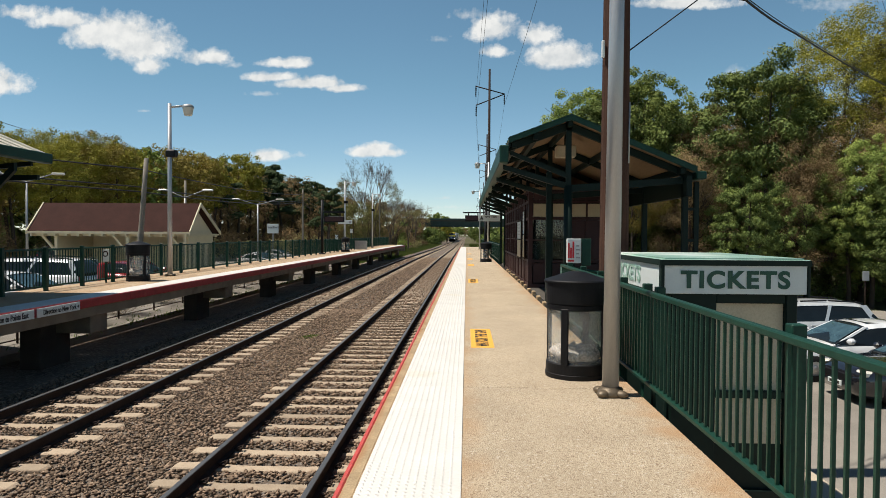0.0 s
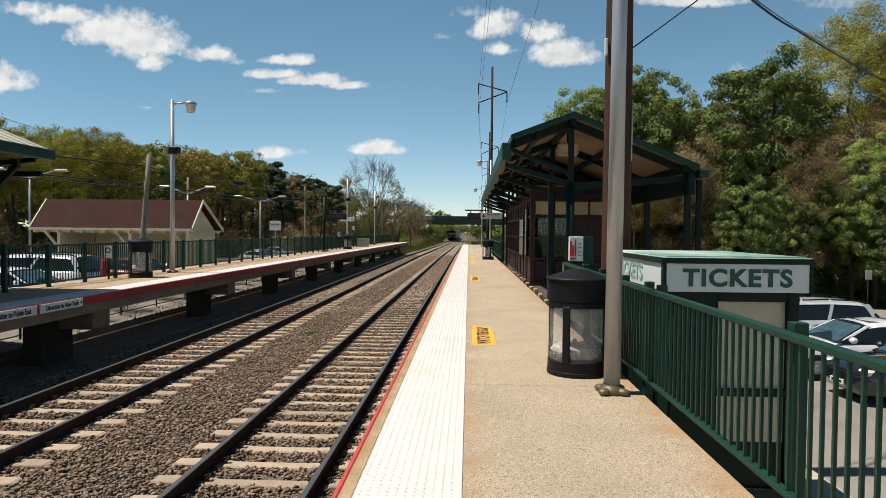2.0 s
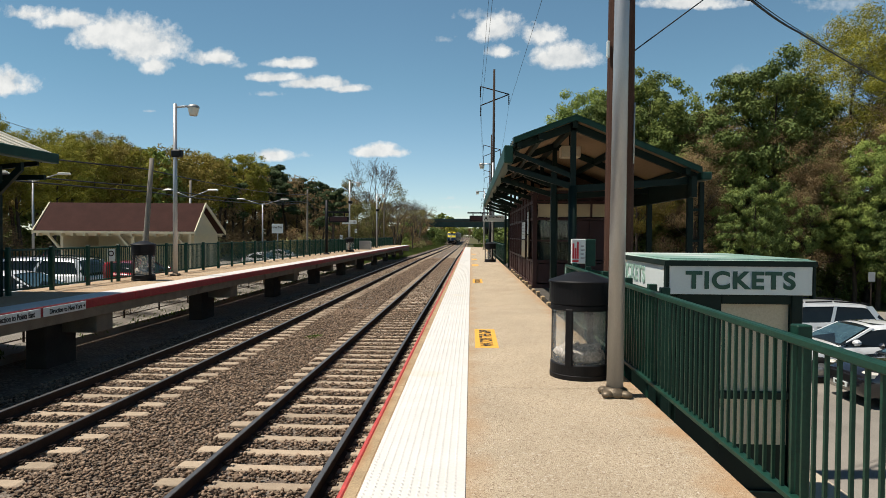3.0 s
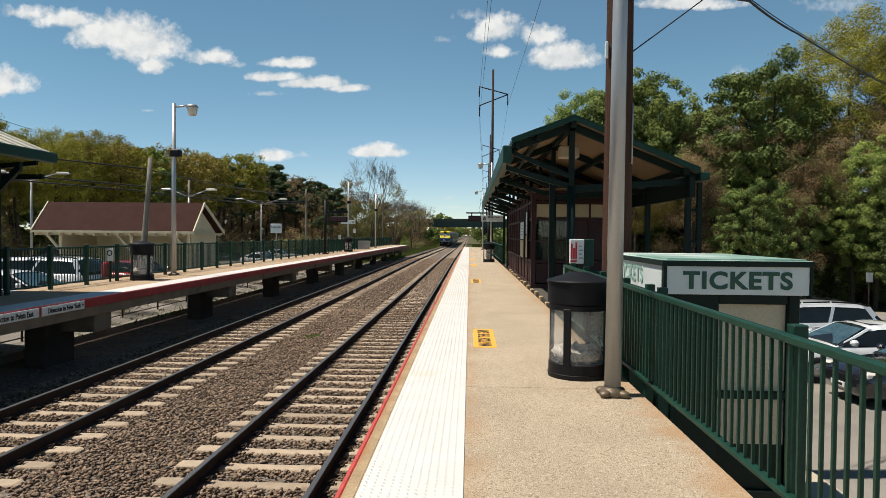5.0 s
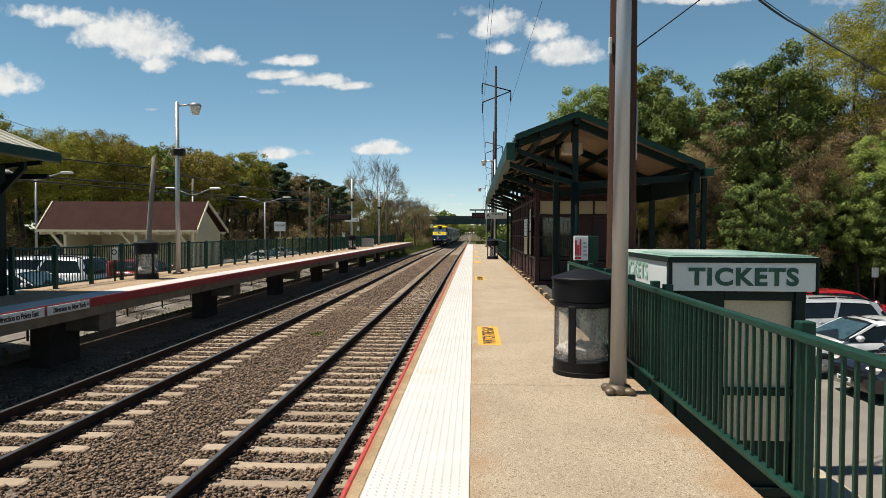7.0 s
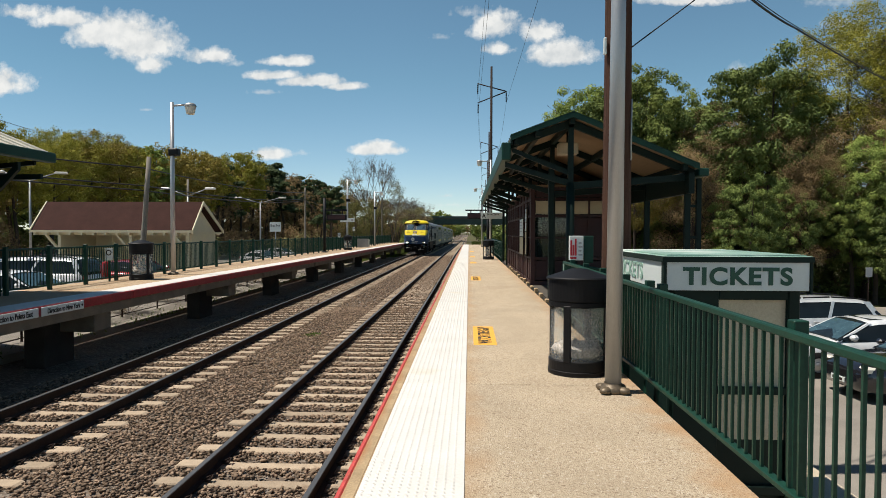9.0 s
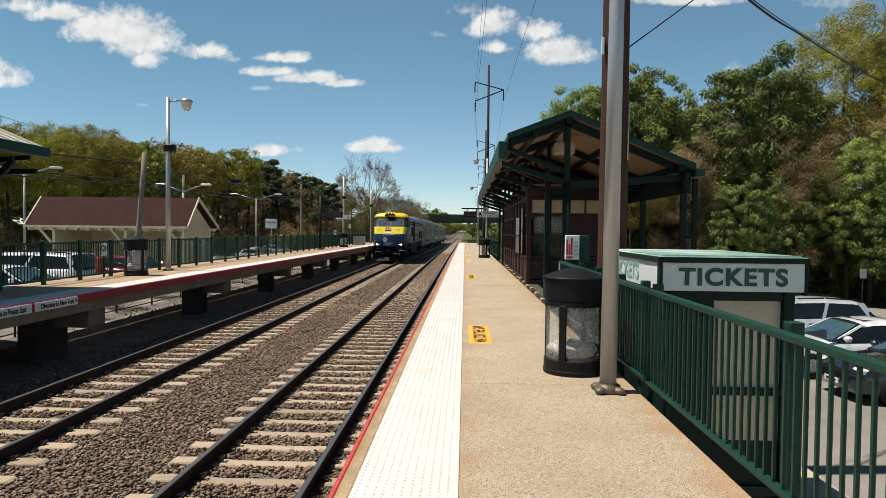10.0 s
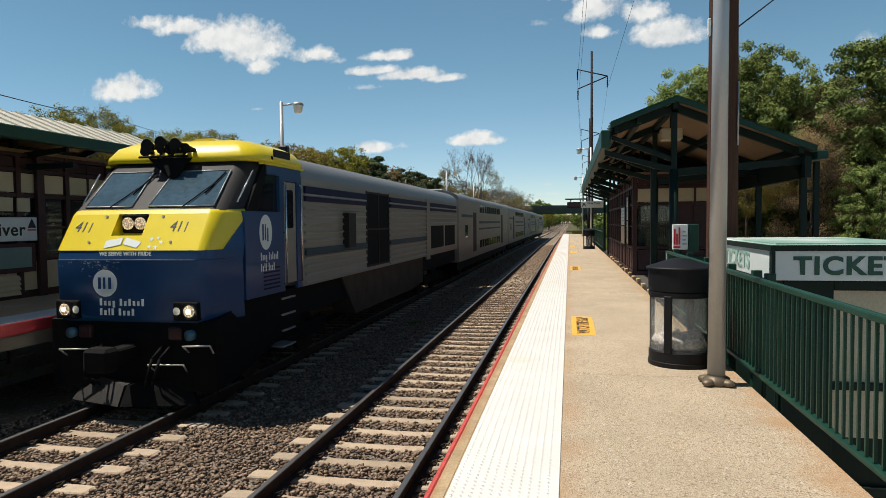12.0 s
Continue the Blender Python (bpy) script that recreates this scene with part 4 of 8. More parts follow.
        for i in range(bays):
            u0, u1 = i * w + 0.06, (i + 1) * w - 0.06
            for k in (0, 1):
                c0, c1 = u0 + (u1 - u0) * k / 2 + 0.03, u0 + (u1 - u0) * (k + 1) / 2 - 0.03
                bm = bmesh.new()
                rect(bm, c0, c1, 0.15, 0.75, 0.03)
                part("wainscot_panel", bm, panel if i not in doors else M["redwood"], s)
                bm = bmesh.new()
                rect(bm, c0, c1, 2.20, 2.60, 0.025)
                part("transom_panel", bm, M["cream"] if dy == 0 else panel, s)
                bm = bmesh.new()
                rect(bm, c0, c1, 2.72, 2.92, 0.025)
                part("frieze_panel", bm, M["redwood"], s)
            bm = bmesh.new()
            rect(bm, (u0 + u1) / 2 - 0.03, (u0 + u1) / 2 + 0.03, 0.12, 2.94, 0.045)
            part("mullion", bm, M["redwood"], s)
            bm = bmesh.new()
            rect(bm, u0, u1, 0.88, 2.09, 0.006)
            if i in boarded:
                part("wall_board", bm, M["redwood"], s)
            else:
                part("window_pane", bm, M["pane"], s).visible_shadow = False
            bm = bmesh.new()
            rect(bm, u0, u1, 1.44, 1.49, 0.04)
            part("glazing_bar", bm, M["redwood"], s)

    n = max(2, round((wy1 - wy0) / 1.35))
    wall_run(0.0, wy0, 0, 1, n, (wy1 - wy0) / n)
    wall_run(depth, wy0, 0, 1, n, (wy1 - wy0) / n, boarded=range(n))
    for yy in (wy0, wy1):
        wall_run(min(0, depth), yy, 1, 0, 2, abs(depth) / 2, doors=(0,), boarded=(0, 1) if yy == (wy1 if side > 0 else wy0) else (1,))
    return s


sh = shelter(+1, 1.98, 0.0, 14.5, 38.0, 20.3, 32.3, "platform shelter with a green gabled canopy and oxblood timber waiting room", M["green"], M["redwood"])


def notice_board(parent, y, z0, z1, w):
    bm = bmesh.new()
    box(bm, -0.11, -0.066, y - w, y + w, z0, z1, b=0.01)
    f = part("poster_case", bm, M["rail"], parent, "dark framed poster case on the wall")
    bm = bmesh.new()
    box(bm, -0.116, -0.111, y - w + 0.06, y + w - 0.06, (z0 + z1) / 2 + 0.02, z1 - 0.06)
    part("poster", bm, M["white"], f, "pale printed poster")
    for k in range(4):
        bm = bmesh.new()
        box(bm, -0.120, -0.117, y - w * 0.7, y + w * (0.7 - 0.12 * (k % 2)), z1 - 0.18 - 0.11 * k, z1 - 0.155 - 0.11 * k)
        part("print_line", bm, M["galv"], f)
    bm = bmesh.new()
    box(bm, -0.116, -0.111, y - w + 0.06, y + w - 0.06, z0 + 0.06, (z0 + z1) / 2 - 0.02)
    part("poster", bm, M["cream"], f, "cream timetable sheet")


notice_board(sh, 23.3, 0.80, 2.15, 0.75)
notice_board(sh, 21.5, 0.85, 2.45, 0.28)
for i in range(12):
    bm = bmesh.new()
    box(bm, 1.80, 1.90, 15.3 + 1.25 * i, 15.5 + 1.25 * i + 0.05 * (i % 2), -0.02, 0.06 + 0.02 * (i % 3), b=0.015)
    tagged(part("kerb_block", bm, M["slab_edge"]), "small tan concrete block along the shelter's foot", "concrete block", "kerb blocks")
bm = bmesh.new()
box(bm, 1.90, 2.02, 15.6, 15.74, 0.0, 3.15, b=0.01)
tagged(part("canopy_post", bm, M["green_dk"]), "slim dark green steel canopy post", "post", "canopy posts")
for y in (32.6, 36.2):
    bm = bmesh.new()
    box(bm, 1.86, 1.98, y, y + 0.12, 0.0, 3.2, b=0.01)
    tagged(part("canopy_post", bm, M["green_dk"]), "slim dark green steel canopy post", "post", "canopy posts")

# lit-looking notice cabinet on the front column
cab = thing("notice_cabinet", pose(2.20, 13.35, 1.06), "white notice box with red print beside a green backing panel", "sign")
bm = bmesh.new()
box(bm, -0.15, 0.13, -0.02, 0.10, 0.0, 0.50, b=0.01)
part("panel", bm, M["white"], cab, "white and red printed panel")
bm = bmesh.new()
for i, w in enumerate((0.10, 0.07, 0.11)):
    box(bm, -0.135 + 0.045 * i, -0.10 + 0.045 * i, -0.025, -0.021, 0.10, 0.10 + 3.1 * w)
box(bm, -0.14, -0.01, -0.025, -0.021, 0.03, 0.07)
part("red_print", bm, M["red_sign"], cab, "red bars of print")
bm = bmesh.new()
for i in range(4):
    box(bm, 0.03, 0.11 - 0.02 * (i % 2), -0.025, -0.021, 0.10 + 0.08 * i, 0.13 + 0.08 * i)
part("grey_print", bm, M["galv"], cab)
bm = bmesh.new()
box(bm, 0.15, 0.34, 0.02, 0.12, -0.05, 0.50, b=0.01)
part("backing", bm, M["green"], cab)
bm = bmesh.new()
box(bm, -0.03, 0.03, 0.10, 0.16, -1.06, 0.1)
part("stand", bm, M["green_dk"], cab)

# handrail across the ramp mouth beside the shelter
hr = thing("ramp_handrail", pose(0, 0, 0), "low green metal handrail beside the shelter", "handrail")
for a, b in (((1.95, 13.4, 1.0), (3.6, 13.4, 0.72)), ((1.95, 13.4, 0.6), (3.6, 13.4, 0.32))):
    bm = bmesh.new()
    tube(bm, a, b, 0.03, seg=10)
    part("bar", bm, M["green"], hr)
for xx, zz in ((1.95, 1.0), (2.75, 0.86), (3.6, 0.72)):
    bm = bmesh.new()
    tube(bm, (xx, 13.4, LOT_R), (xx, 13.4, zz), 0.028, seg=10)
    part("upright", bm, M["green"], hr)

railing("railing", 1.95, 38.5, 85.0, 0, [38.6 + 1.9 * i for i in range(25)], "dark green picket railing beyond the shelter", "green railings", near=110)


def kiosk():
    k = thing("ticket_kiosk", pose(2.095, 7.0, 0.052), "green ticket machine housing with white lettered bands and pale roof", "ticket kiosk")
    W, D = 1.495, 2.35
    bm = bmesh.new()
    box(bm, -0.03, W + 0.03, -0.03, D, 1.29, 1.33, b=0.008)
    box(bm, 0.02, W - 0.02, 0.02, D - 0.05, 1.33, 1.345)
    part("roof", bm, M["kiosk_roof"], k, "pale green roof sheet with whitish blotches")
    for nm, a in (("front_trim", (-0.035, W + 0.035, -0.045, -0.03, 1.265, 1.325)), ("side_trim", (-0.045, -0.03, -0.04, D, 1.265, 1.325))):
        bm = bmesh.new()
        box(bm, *a)
        part(nm, bm, M["green_dk"], k)
    bm = bmesh.new()
    box(bm, 0.008, W - 0.003, -0.02, 0.05, 0.965, 1.275, b=0.004)
    f = part("front_sign_band", bm, M["white"], k, "white front sign band")
    letters("lettering", "TICKETS", 0.25, M["sign_green"], f, pose(0.745, -0.026, 1.118), width=1.14, bold=0.009)
    bm = bmesh.new()
    box(bm, -0.02, 0.05, 0.06, D - 0.05, 0.965, 1.275, b=0.004)
    f = part("side_sign_band", bm, M["white"], k, "white side sign band")
    letters("lettering", "TICKETS", 0.27, M["kiosk_roof"], f, pose(-0.026, 1.40, 1.122, 0, 0, -90), width=1.16, bold=0.006)
    bm = bmesh.new()
    box(bm, -0.03, 0.005, -0.03, 0.055, 0.93, 1.285, b=0.004)
    part("corner_trim", bm, M["green_dk"], k)
    bm = bmesh.new()
    box(bm, W, W + 0.03, -0.03, 0.06, 0.93, 1.285, b=0.004)
    part("corner_trim", bm, M["green_dk"], k)
    # body, posts and bars take the shade-darkened green
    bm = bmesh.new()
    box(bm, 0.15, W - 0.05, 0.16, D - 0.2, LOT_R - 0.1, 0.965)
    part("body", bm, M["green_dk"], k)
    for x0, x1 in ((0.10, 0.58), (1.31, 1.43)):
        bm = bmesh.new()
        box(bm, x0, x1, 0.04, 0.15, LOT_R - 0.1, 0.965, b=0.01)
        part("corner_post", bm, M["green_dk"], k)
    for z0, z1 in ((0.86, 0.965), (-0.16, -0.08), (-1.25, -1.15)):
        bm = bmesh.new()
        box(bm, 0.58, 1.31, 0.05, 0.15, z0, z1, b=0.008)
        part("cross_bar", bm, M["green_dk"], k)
    for z0, z1 in ((-0.08, 0.86), (-0.66, -0.16)):
        bm = bmesh.new()
        box(bm, 0.58, 1.31, 0.11, 0.15, z0, z1)
        part("panel", bm, M["kiosk_panel"], k, "stained beige metal panel")
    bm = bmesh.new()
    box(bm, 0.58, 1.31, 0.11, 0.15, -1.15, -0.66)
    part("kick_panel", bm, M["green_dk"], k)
    return k


kiosk()

# hanging signs at the canopy's far end
ls = thing("departure_sign", pose(0.45, 44.5, 0), "dark electronic departure sign on a black bracket", "sign", "departure signs")
bm = bmesh.new()
box(bm, -0.55, 0.55, -0.06, 0.06, 2.54, 2.94, b=0.02)
part("case", bm, M["black"], ls)
bm = bmesh.new()
box(bm, -0.48, 0.48, -0.066, -0.062, 2.62, 2.87)
part("display", bm, M["redwood"], ls, "unlit dark red display")
bm = bmesh.new()
box(bm, -0.7, 0.9, -0.04, 0.04, 3.08, 3.17)
box(bm, -0.35, -0.28, -0.03, 0.03, 2.9, 3.1)
box(bm, 0.28, 0.35, -0.03, 0.03, 2.9, 3.1)
part("bracket", bm, M["black"], ls)
bm = bmesh.new()
tube(bm, (0.85, 0, 0), (0.85, 0, 3.25), 0.10, seg=14)
part("post", bm, M["black"], ls)
ts = thing("track_sign", pose(1.30, 37.6, 2.57), "white hanging track sign with dark lettering", "sign")
bm = bmesh.new()
box(bm, -0.62, 0.62, -0.03, 0.03, -0.17, 0.19, b=0.01)
part("board", bm, M["white"], ts)
letters("lettering", "A", 0.30, M["black_paint"], ts, pose(-0.44, -0.035, 0.01), bold=0.008)
letters("lettering", "New York", 0.15, M["black_paint"], ts, pose(0.10, -0.035, 0.09), bold=0.004)
bm = bmesh.new()
tube(bm, (-0.5, 0, 0.2), (-0.5, 0, 1.08), 0.015, seg=6)
tube(bm, (0.5, 0, 0.2), (0.5, 0, 1.50), 0.015, seg=6)
part("hanger", bm, M["galv"], ts)


# ---- line-side poles and wires ----
def line_pole(x, y, h, label):
    p = thing("transmission_pole", pose(x, y, -2.15), label, "transmission pole", "transmission poles")
    h += 2.15
    bm = bmesh.new()
    tube(bm, (0, 0, 0), (0, 0, h), 0.21, 0.13, 14)
    part("mast", bm, M["rail"], p)
    bm = bmesh.new()
    tube(bm, (-1.75, 0, h - 2.1), (1.9, 0, h - 3.1), 0.07, seg=8)
    part("crossarm", bm, M["rail"], p)
    bm = bmesh.new()
    tube(bm, (-1.7, 0, h - 4.5), (1.9, 0, h - 3.1), 0.07, seg=8)
    part("crossarm", bm, M["rail"], p)
    for xx, zz in ((-1.7, h - 2.15), (1.85, h - 3.15), (-1.65, h - 4.55)):
        bm = bmesh.new()
        lathe(bm, [(0.03, 0)] + [(0.09 if i % 2 else 0.05, -0.12 * (i + 1)) for i in range(10)] + [(0.02, -1.3)], 8, (xx, 0, zz))
        part("insulator", bm, M["black"], p, "string of dark insulators")
    return p


POLES = [(2.75, 82, 22.3), (4.1, 135, 22.3), (5.5, 195, 23), (6.5, 255, 22), (7.0, 330, 22), (8, 420, 22)]
for i, (x, y, h) in enumerate(POLES):
    line_pole(x, y, h, "tall dark transmission pole with slanted crossarms and insulators")
for dx, dz in ((-1.7, -3.5), (1.85, -4.5), (-1.65, -5.9)):
    pts = [(POLES[0][0] + dx + 0.3, -20, POLES[0][2] + dz + 1.0)] + [(x + dx, y, h + dz) for x, y, h in POLES]
    wire("transmission_wire", pts, 0.016, "thin high transmission wire", 0.5, seg=4)

cl = thing("canopy_light", pose(2.42, 16.2, 3.70), "boxy beige light fitting under the canopy", "light fitting")
bm = bmesh.new()
box(bm, -0.24, 0.24, -0.18, 0.18, -0.16, 0.12, b=0.02)
part("housing", bm, M["kiosk_panel"], cl)
bm = bmesh.new()
tube(bm, (0, 0, 0.1), (0, 0, 0.45), 0.03, seg=8)
part("stem", bm, M["green_dk"], cl)
# ---- the far platform's things and the lots ----
west = shelter(-1, -11.20, LP, -9.0, 15.35, -6.0, 14.1, "platform shelter with a cream standing-seam canopy and dark timber waiting room", M["seam"], M["cream"], (3.28, 3.84, 2.72), (3.11, 3.35))
for ya, yb in ((10.72, 11.25), (11.36, 11.68)):
    bm = bmesh.new()
    box(bm, 0.045, 0.075, ya, yb, 1.80, 2.08)
    part("transom_panel", bm, M["cream"], west)
bm = bmesh.new()
box(bm, 0.04, 0.14, 11.83, 12.02, 0.0, 3.0, b=0.008)
part("corner_post", bm, M["redwood"], west)
NB_Y = 10.79
nb = thing("station_sign", pose(-11.12, NB_Y, LP), "white station name sign with dark lettering on the shelter wall", "sign")
bm = bmesh.new()
box(bm, -0.03, 0.03, -1.62, 1.02, 1.19, 1.68, b=0.008)
part("board", bm, M["white"], nb)
letters("lettering", "Great River", 0.36, M["black_paint"], nb, pose(0.034, -0.32, 1.43, 0, 0, 90), width=2.06, bold=0.006)
bm = bmesh.new()
prism(bm, [(0.77, 1.46), (0.99, 1.46), (0.88, 1.66)], "x", 0.031, 0.036)
part("triangle_emblem", bm, M["black_paint"], nb, "black triangular emblem")
bm = bmesh.new()
box(bm, 0.031, 0.036, 0.77, 0.99, 1.40, 1.43)
part("red_bar", bm, M["red_sign"], nb)
ps = thing("poster_case", pose(-11.12, NB_Y, LP), "glazed wall poster case with a teal sheet", "poster case")
bm = bmesh.new()
box(bm, -0.03, 0.02, -1.2, 0.98, 0.54, 1.14, b=0.01)
part("frame", bm, M["redwood"], ps)
bm = bmesh.new()
box(bm, 0.021, 0.027, -1.1, 0.86, 0.64, 1.06)
part("sheet", bm, mat("teal_poster_sheet", (0.13, 0.23, 0.22), 0.4, var=0.15, scale=2), ps)
lv = thing("wall_louvre", pose(-11.12, NB_Y, LP), "cream metal louvre low on the shelter wall", "vent")
for i in range(4):
    bm = bmesh.new()
    prism(bm, [(-0.02, 0.10 + 0.1 * i), (0.03, 0.08 + 0.1 * i), (0.03, 0.11 + 0.1 * i), (-0.02, 0.18 + 0.1 * i)], "y", -1.0, 0.56)
    part("louvre_slat", bm, M["cream"], lv)
wb = thing("wind_screen", pose(0, 14.2, LP), "dark timber wind screen with glass panes beside the canopy column", "wind screen")
bm = bmesh.new()
box(bm, -10.78, -10.58, -0.1, 0.1, 0, 2.95, b=0.01)
part("column", bm, M["green_dk"], wb)
for x in (-11.42, -11.12, -10.82):
    bm = bmesh.new()
    box(bm, x - 0.045, x + 0.045, -0.05, 0.05, 0, 2.7)
    part("stud", bm, M["redwood"], wb)
for z0, z1 in ((0.0, 0.12), (0.78, 0.86), (1.44, 1.49), (2.10, 2.18), (2.60, 2.70)):
    bm = bmesh.new()
    box(bm, -11.4, -10.8, -0.045, 0.045, z0, z1)
    part("wall_rail", bm, M["redwood"], wb)
for x0, x1 in ((-11.37, -11.17), (-11.07, -10.87)):
    for z0, z1, mt in ((0.14, 0.76, "cream"), (0.88, 2.09, "glass"), (2.20, 2.58, "cream")):
        bm = bmesh.new()
        box(bm, x0, x1, -0.012, 0.012, z0, z1)
        part("pane" if mt == "glass" else "panel", bm, M[mt], wb).visible_shadow = mt != "glass"
bm = bmesh.new()
prism(bm, [(-10.62, 2.25), (-10.62, 2.45), (-10.05, 3.02), (-10.05, 2.84)], "y", -0.05, 0.05)
part("brace", bm, M["green_dk"], wb)
railing("railing", -10.62, 14.35, 88.6, LP, [14.4 + 1.55 * i for i in range(48)], "dark green picket railing along the far platform", "green railings", near=290)
litter_bin(-10.05, 19.6, LP, 60, "round black litter bin with clear walls on the far platform")
litter_bin(-9.95, 53.3, LP, 10, "small black litter bin far along the platform", fill=False)
lamp_pole(-10.12, 21.9, LP, 5.87, "round metal lamp post with a drum-shaped lamp on an arm", r=0.078, arm=0.64, box_at=4.02)
lamp_pole(-10.2, 54.4, LP, 5.87, "slim metal lamp post far along the platform", r=0.075, box_at=3.98)
lamp_pole(-10.2, 70.3, LP, 5.85, "slim metal lamp post near the platform's end", r=0.07, box_at=3.9)

st = thing("name_board", pose(-16.5, 55.0, LOT_L), "white station name board on a slim post", "sign")
bm = bmesh.new()
box(bm, -0.48, 0.48, -0.03, 0.03, 2.75, 3.55, b=0.01)
part("board", bm, M["white"], st)
letters("lettering", "Great River", 0.3, M["black_paint"], st, pose(0, -0.036, 3.28), width=0.84, bold=0.004)
bm = bmesh.new()
tube(bm, (0, 0.05, 0), (0, 0.05, 3.3), 0.05, seg=8)
part("post", bm, M["galv"], st)

ds = thing("departure_sign", pose(-10.35, 46.4, LP), "dark electronic departure sign hung from a black post", "sign", "departure signs")
bm = bmesh.new()
tube(bm, (0, 0, 0), (0, 0, 3.9), 0.10, seg=12)
lathe(bm, [(0.0, 0.0), (0.24, 0.0), (0.24, 0.06), (0.12, 0.10)], 14)
part("post", bm, M["black"], ds)
bm = bmesh.new()
box(bm, -0.15, 1.62, -0.04, 0.04, 2.97, 3.09)
box(bm, 0.45, 0.53, -0.03, 0.03, 2.6, 3.0)
box(bm, 1.25, 1.33, -0.03, 0.03, 2.6, 3.0)
part("bracket", bm, M["black"], ds)
bm = bmesh.new()
box(bm, 0.15, 1.6, -0.07, 0.07, 2.30, 2.72, b=0.02)
part("case", bm, M["black"], ds)
bm = bmesh.new()
box(bm, 0.25, 1.5, -0.076, -0.072, 2.37, 2.65)
part("display", bm, M["redwood"], ds, "unlit dark red display")
w2 = thing("platform_sign", pose(-10.63, 54.05, LP), "small white sign board on a grey post", "sign")
bm = bmesh.new()
box(bm, -0.1, 1.09, -0.03, 0.03, 2.30, 2.62, b=0.01)
part("board", bm, M["white"], w2)
bm = bmesh.new()
tube(bm, (0.43, 0.08, 0), (0.43, 0.08, 2.64), 0.05, seg=10)
part("post", bm, M["galv"], w2)
bm = bmesh.new()
lathe(bm, [(0.0, -0.004), (0.10, -0.004)], 12)
for v in bm.verts:
    v.co = (v.co.x + 0.92, -0.034, v.co.y + 2.46)
part("symbol", bm, M["galv"], w2)
sb = thing("storage_box", pose(-10.15, 62.0, LP), "low pale grey storage bin on the far platform", "box")
bm = bmesh.new()
prism(bm, [(-0.35, 0.0), (0.35, 0.0), (0.35, 0.62), (-0.35, 0.78)], "x", -0.6, 0.6)
part("body", bm, M["galv"], sb)
bm = bmesh.new()
prism(bm, [(-0.39, 0.78), (0.39, 0.61), (0.39, 0.66), (-0.39, 0.83)], "x", -0.64, 0.64)
part("lid", bm, M["alu"], sb)
for y, hh in ((18.67, -0.12), (59.4, 0.83), (52.6, 0.28)):
    n = thing("notice_plate", pose(-10.54, y, LP), "small white notice plate fixed to the railing", "sign", "notice plates")
    bm = bmesh.new()
    box(bm, -0.11, 0.11, -0.012, 0.0, 0.74 + hh, 1.10 + hh, None, 0.004)
    part("plate", bm, M["white"], n)
    bm = bmesh.new()
    lathe(bm, [(0.055, 0.0), (0.085, 0.0)], 16)
    for v in bm.verts:
        v.co = (v.co.x, -0.016, v.co.y + 0.97 + hh)
    part("ring_symbol", bm, M["rail"], n)
    bm = bmesh.new()
    box(bm, -0.025, 0.025, 0.002, 0.03, 0.0, 1.1 + hh)
    part("stake", bm, M["green"], n)


def chain_link():
    """Woven wire fence along the foot of the far platform."""
    f = thing("chain_link_fence", pose(-11.32, 0, LOT_L - 0.05), "low chain-link fence below the far platform", "fence")
    for y in np.arange(4, 60, 2.4):
        bm = bmesh.new()
        tube(bm, (0, y, -0.2), (0, y, 0.95), 0.03, seg=8)
        part("post", bm, M["rail"], f)
    for z in (0.08, 0.55, 0.92):
        bm = bmesh.new()
        tube(bm, (0, 4, z), (0, 60, z), 0.016, seg=6)
        part("rail", bm, M["rail"], f)
    vs, fs = [], []
    for y in np.arange(4, 30, 0.09):
        for s in (1, -1):
            k = len(vs)
            a, b = (y, y + 0.85 * s)
            vs += [(0, a - 0.004, 0.05), (0, a + 0.004, 0.05), (0, b + 0.004, 0.92), (0, b - 0.004, 0.92)]
            fs.append((k, k + 1, k + 2, k + 3))
    ob = new("mesh_wire", raw_mesh("mesh_wire", np.array(vs), np.array(fs), M["galv"]))
    ob.parent = f
    tagged(ob, "woven wire mesh", kind="stuff")


chain_link()


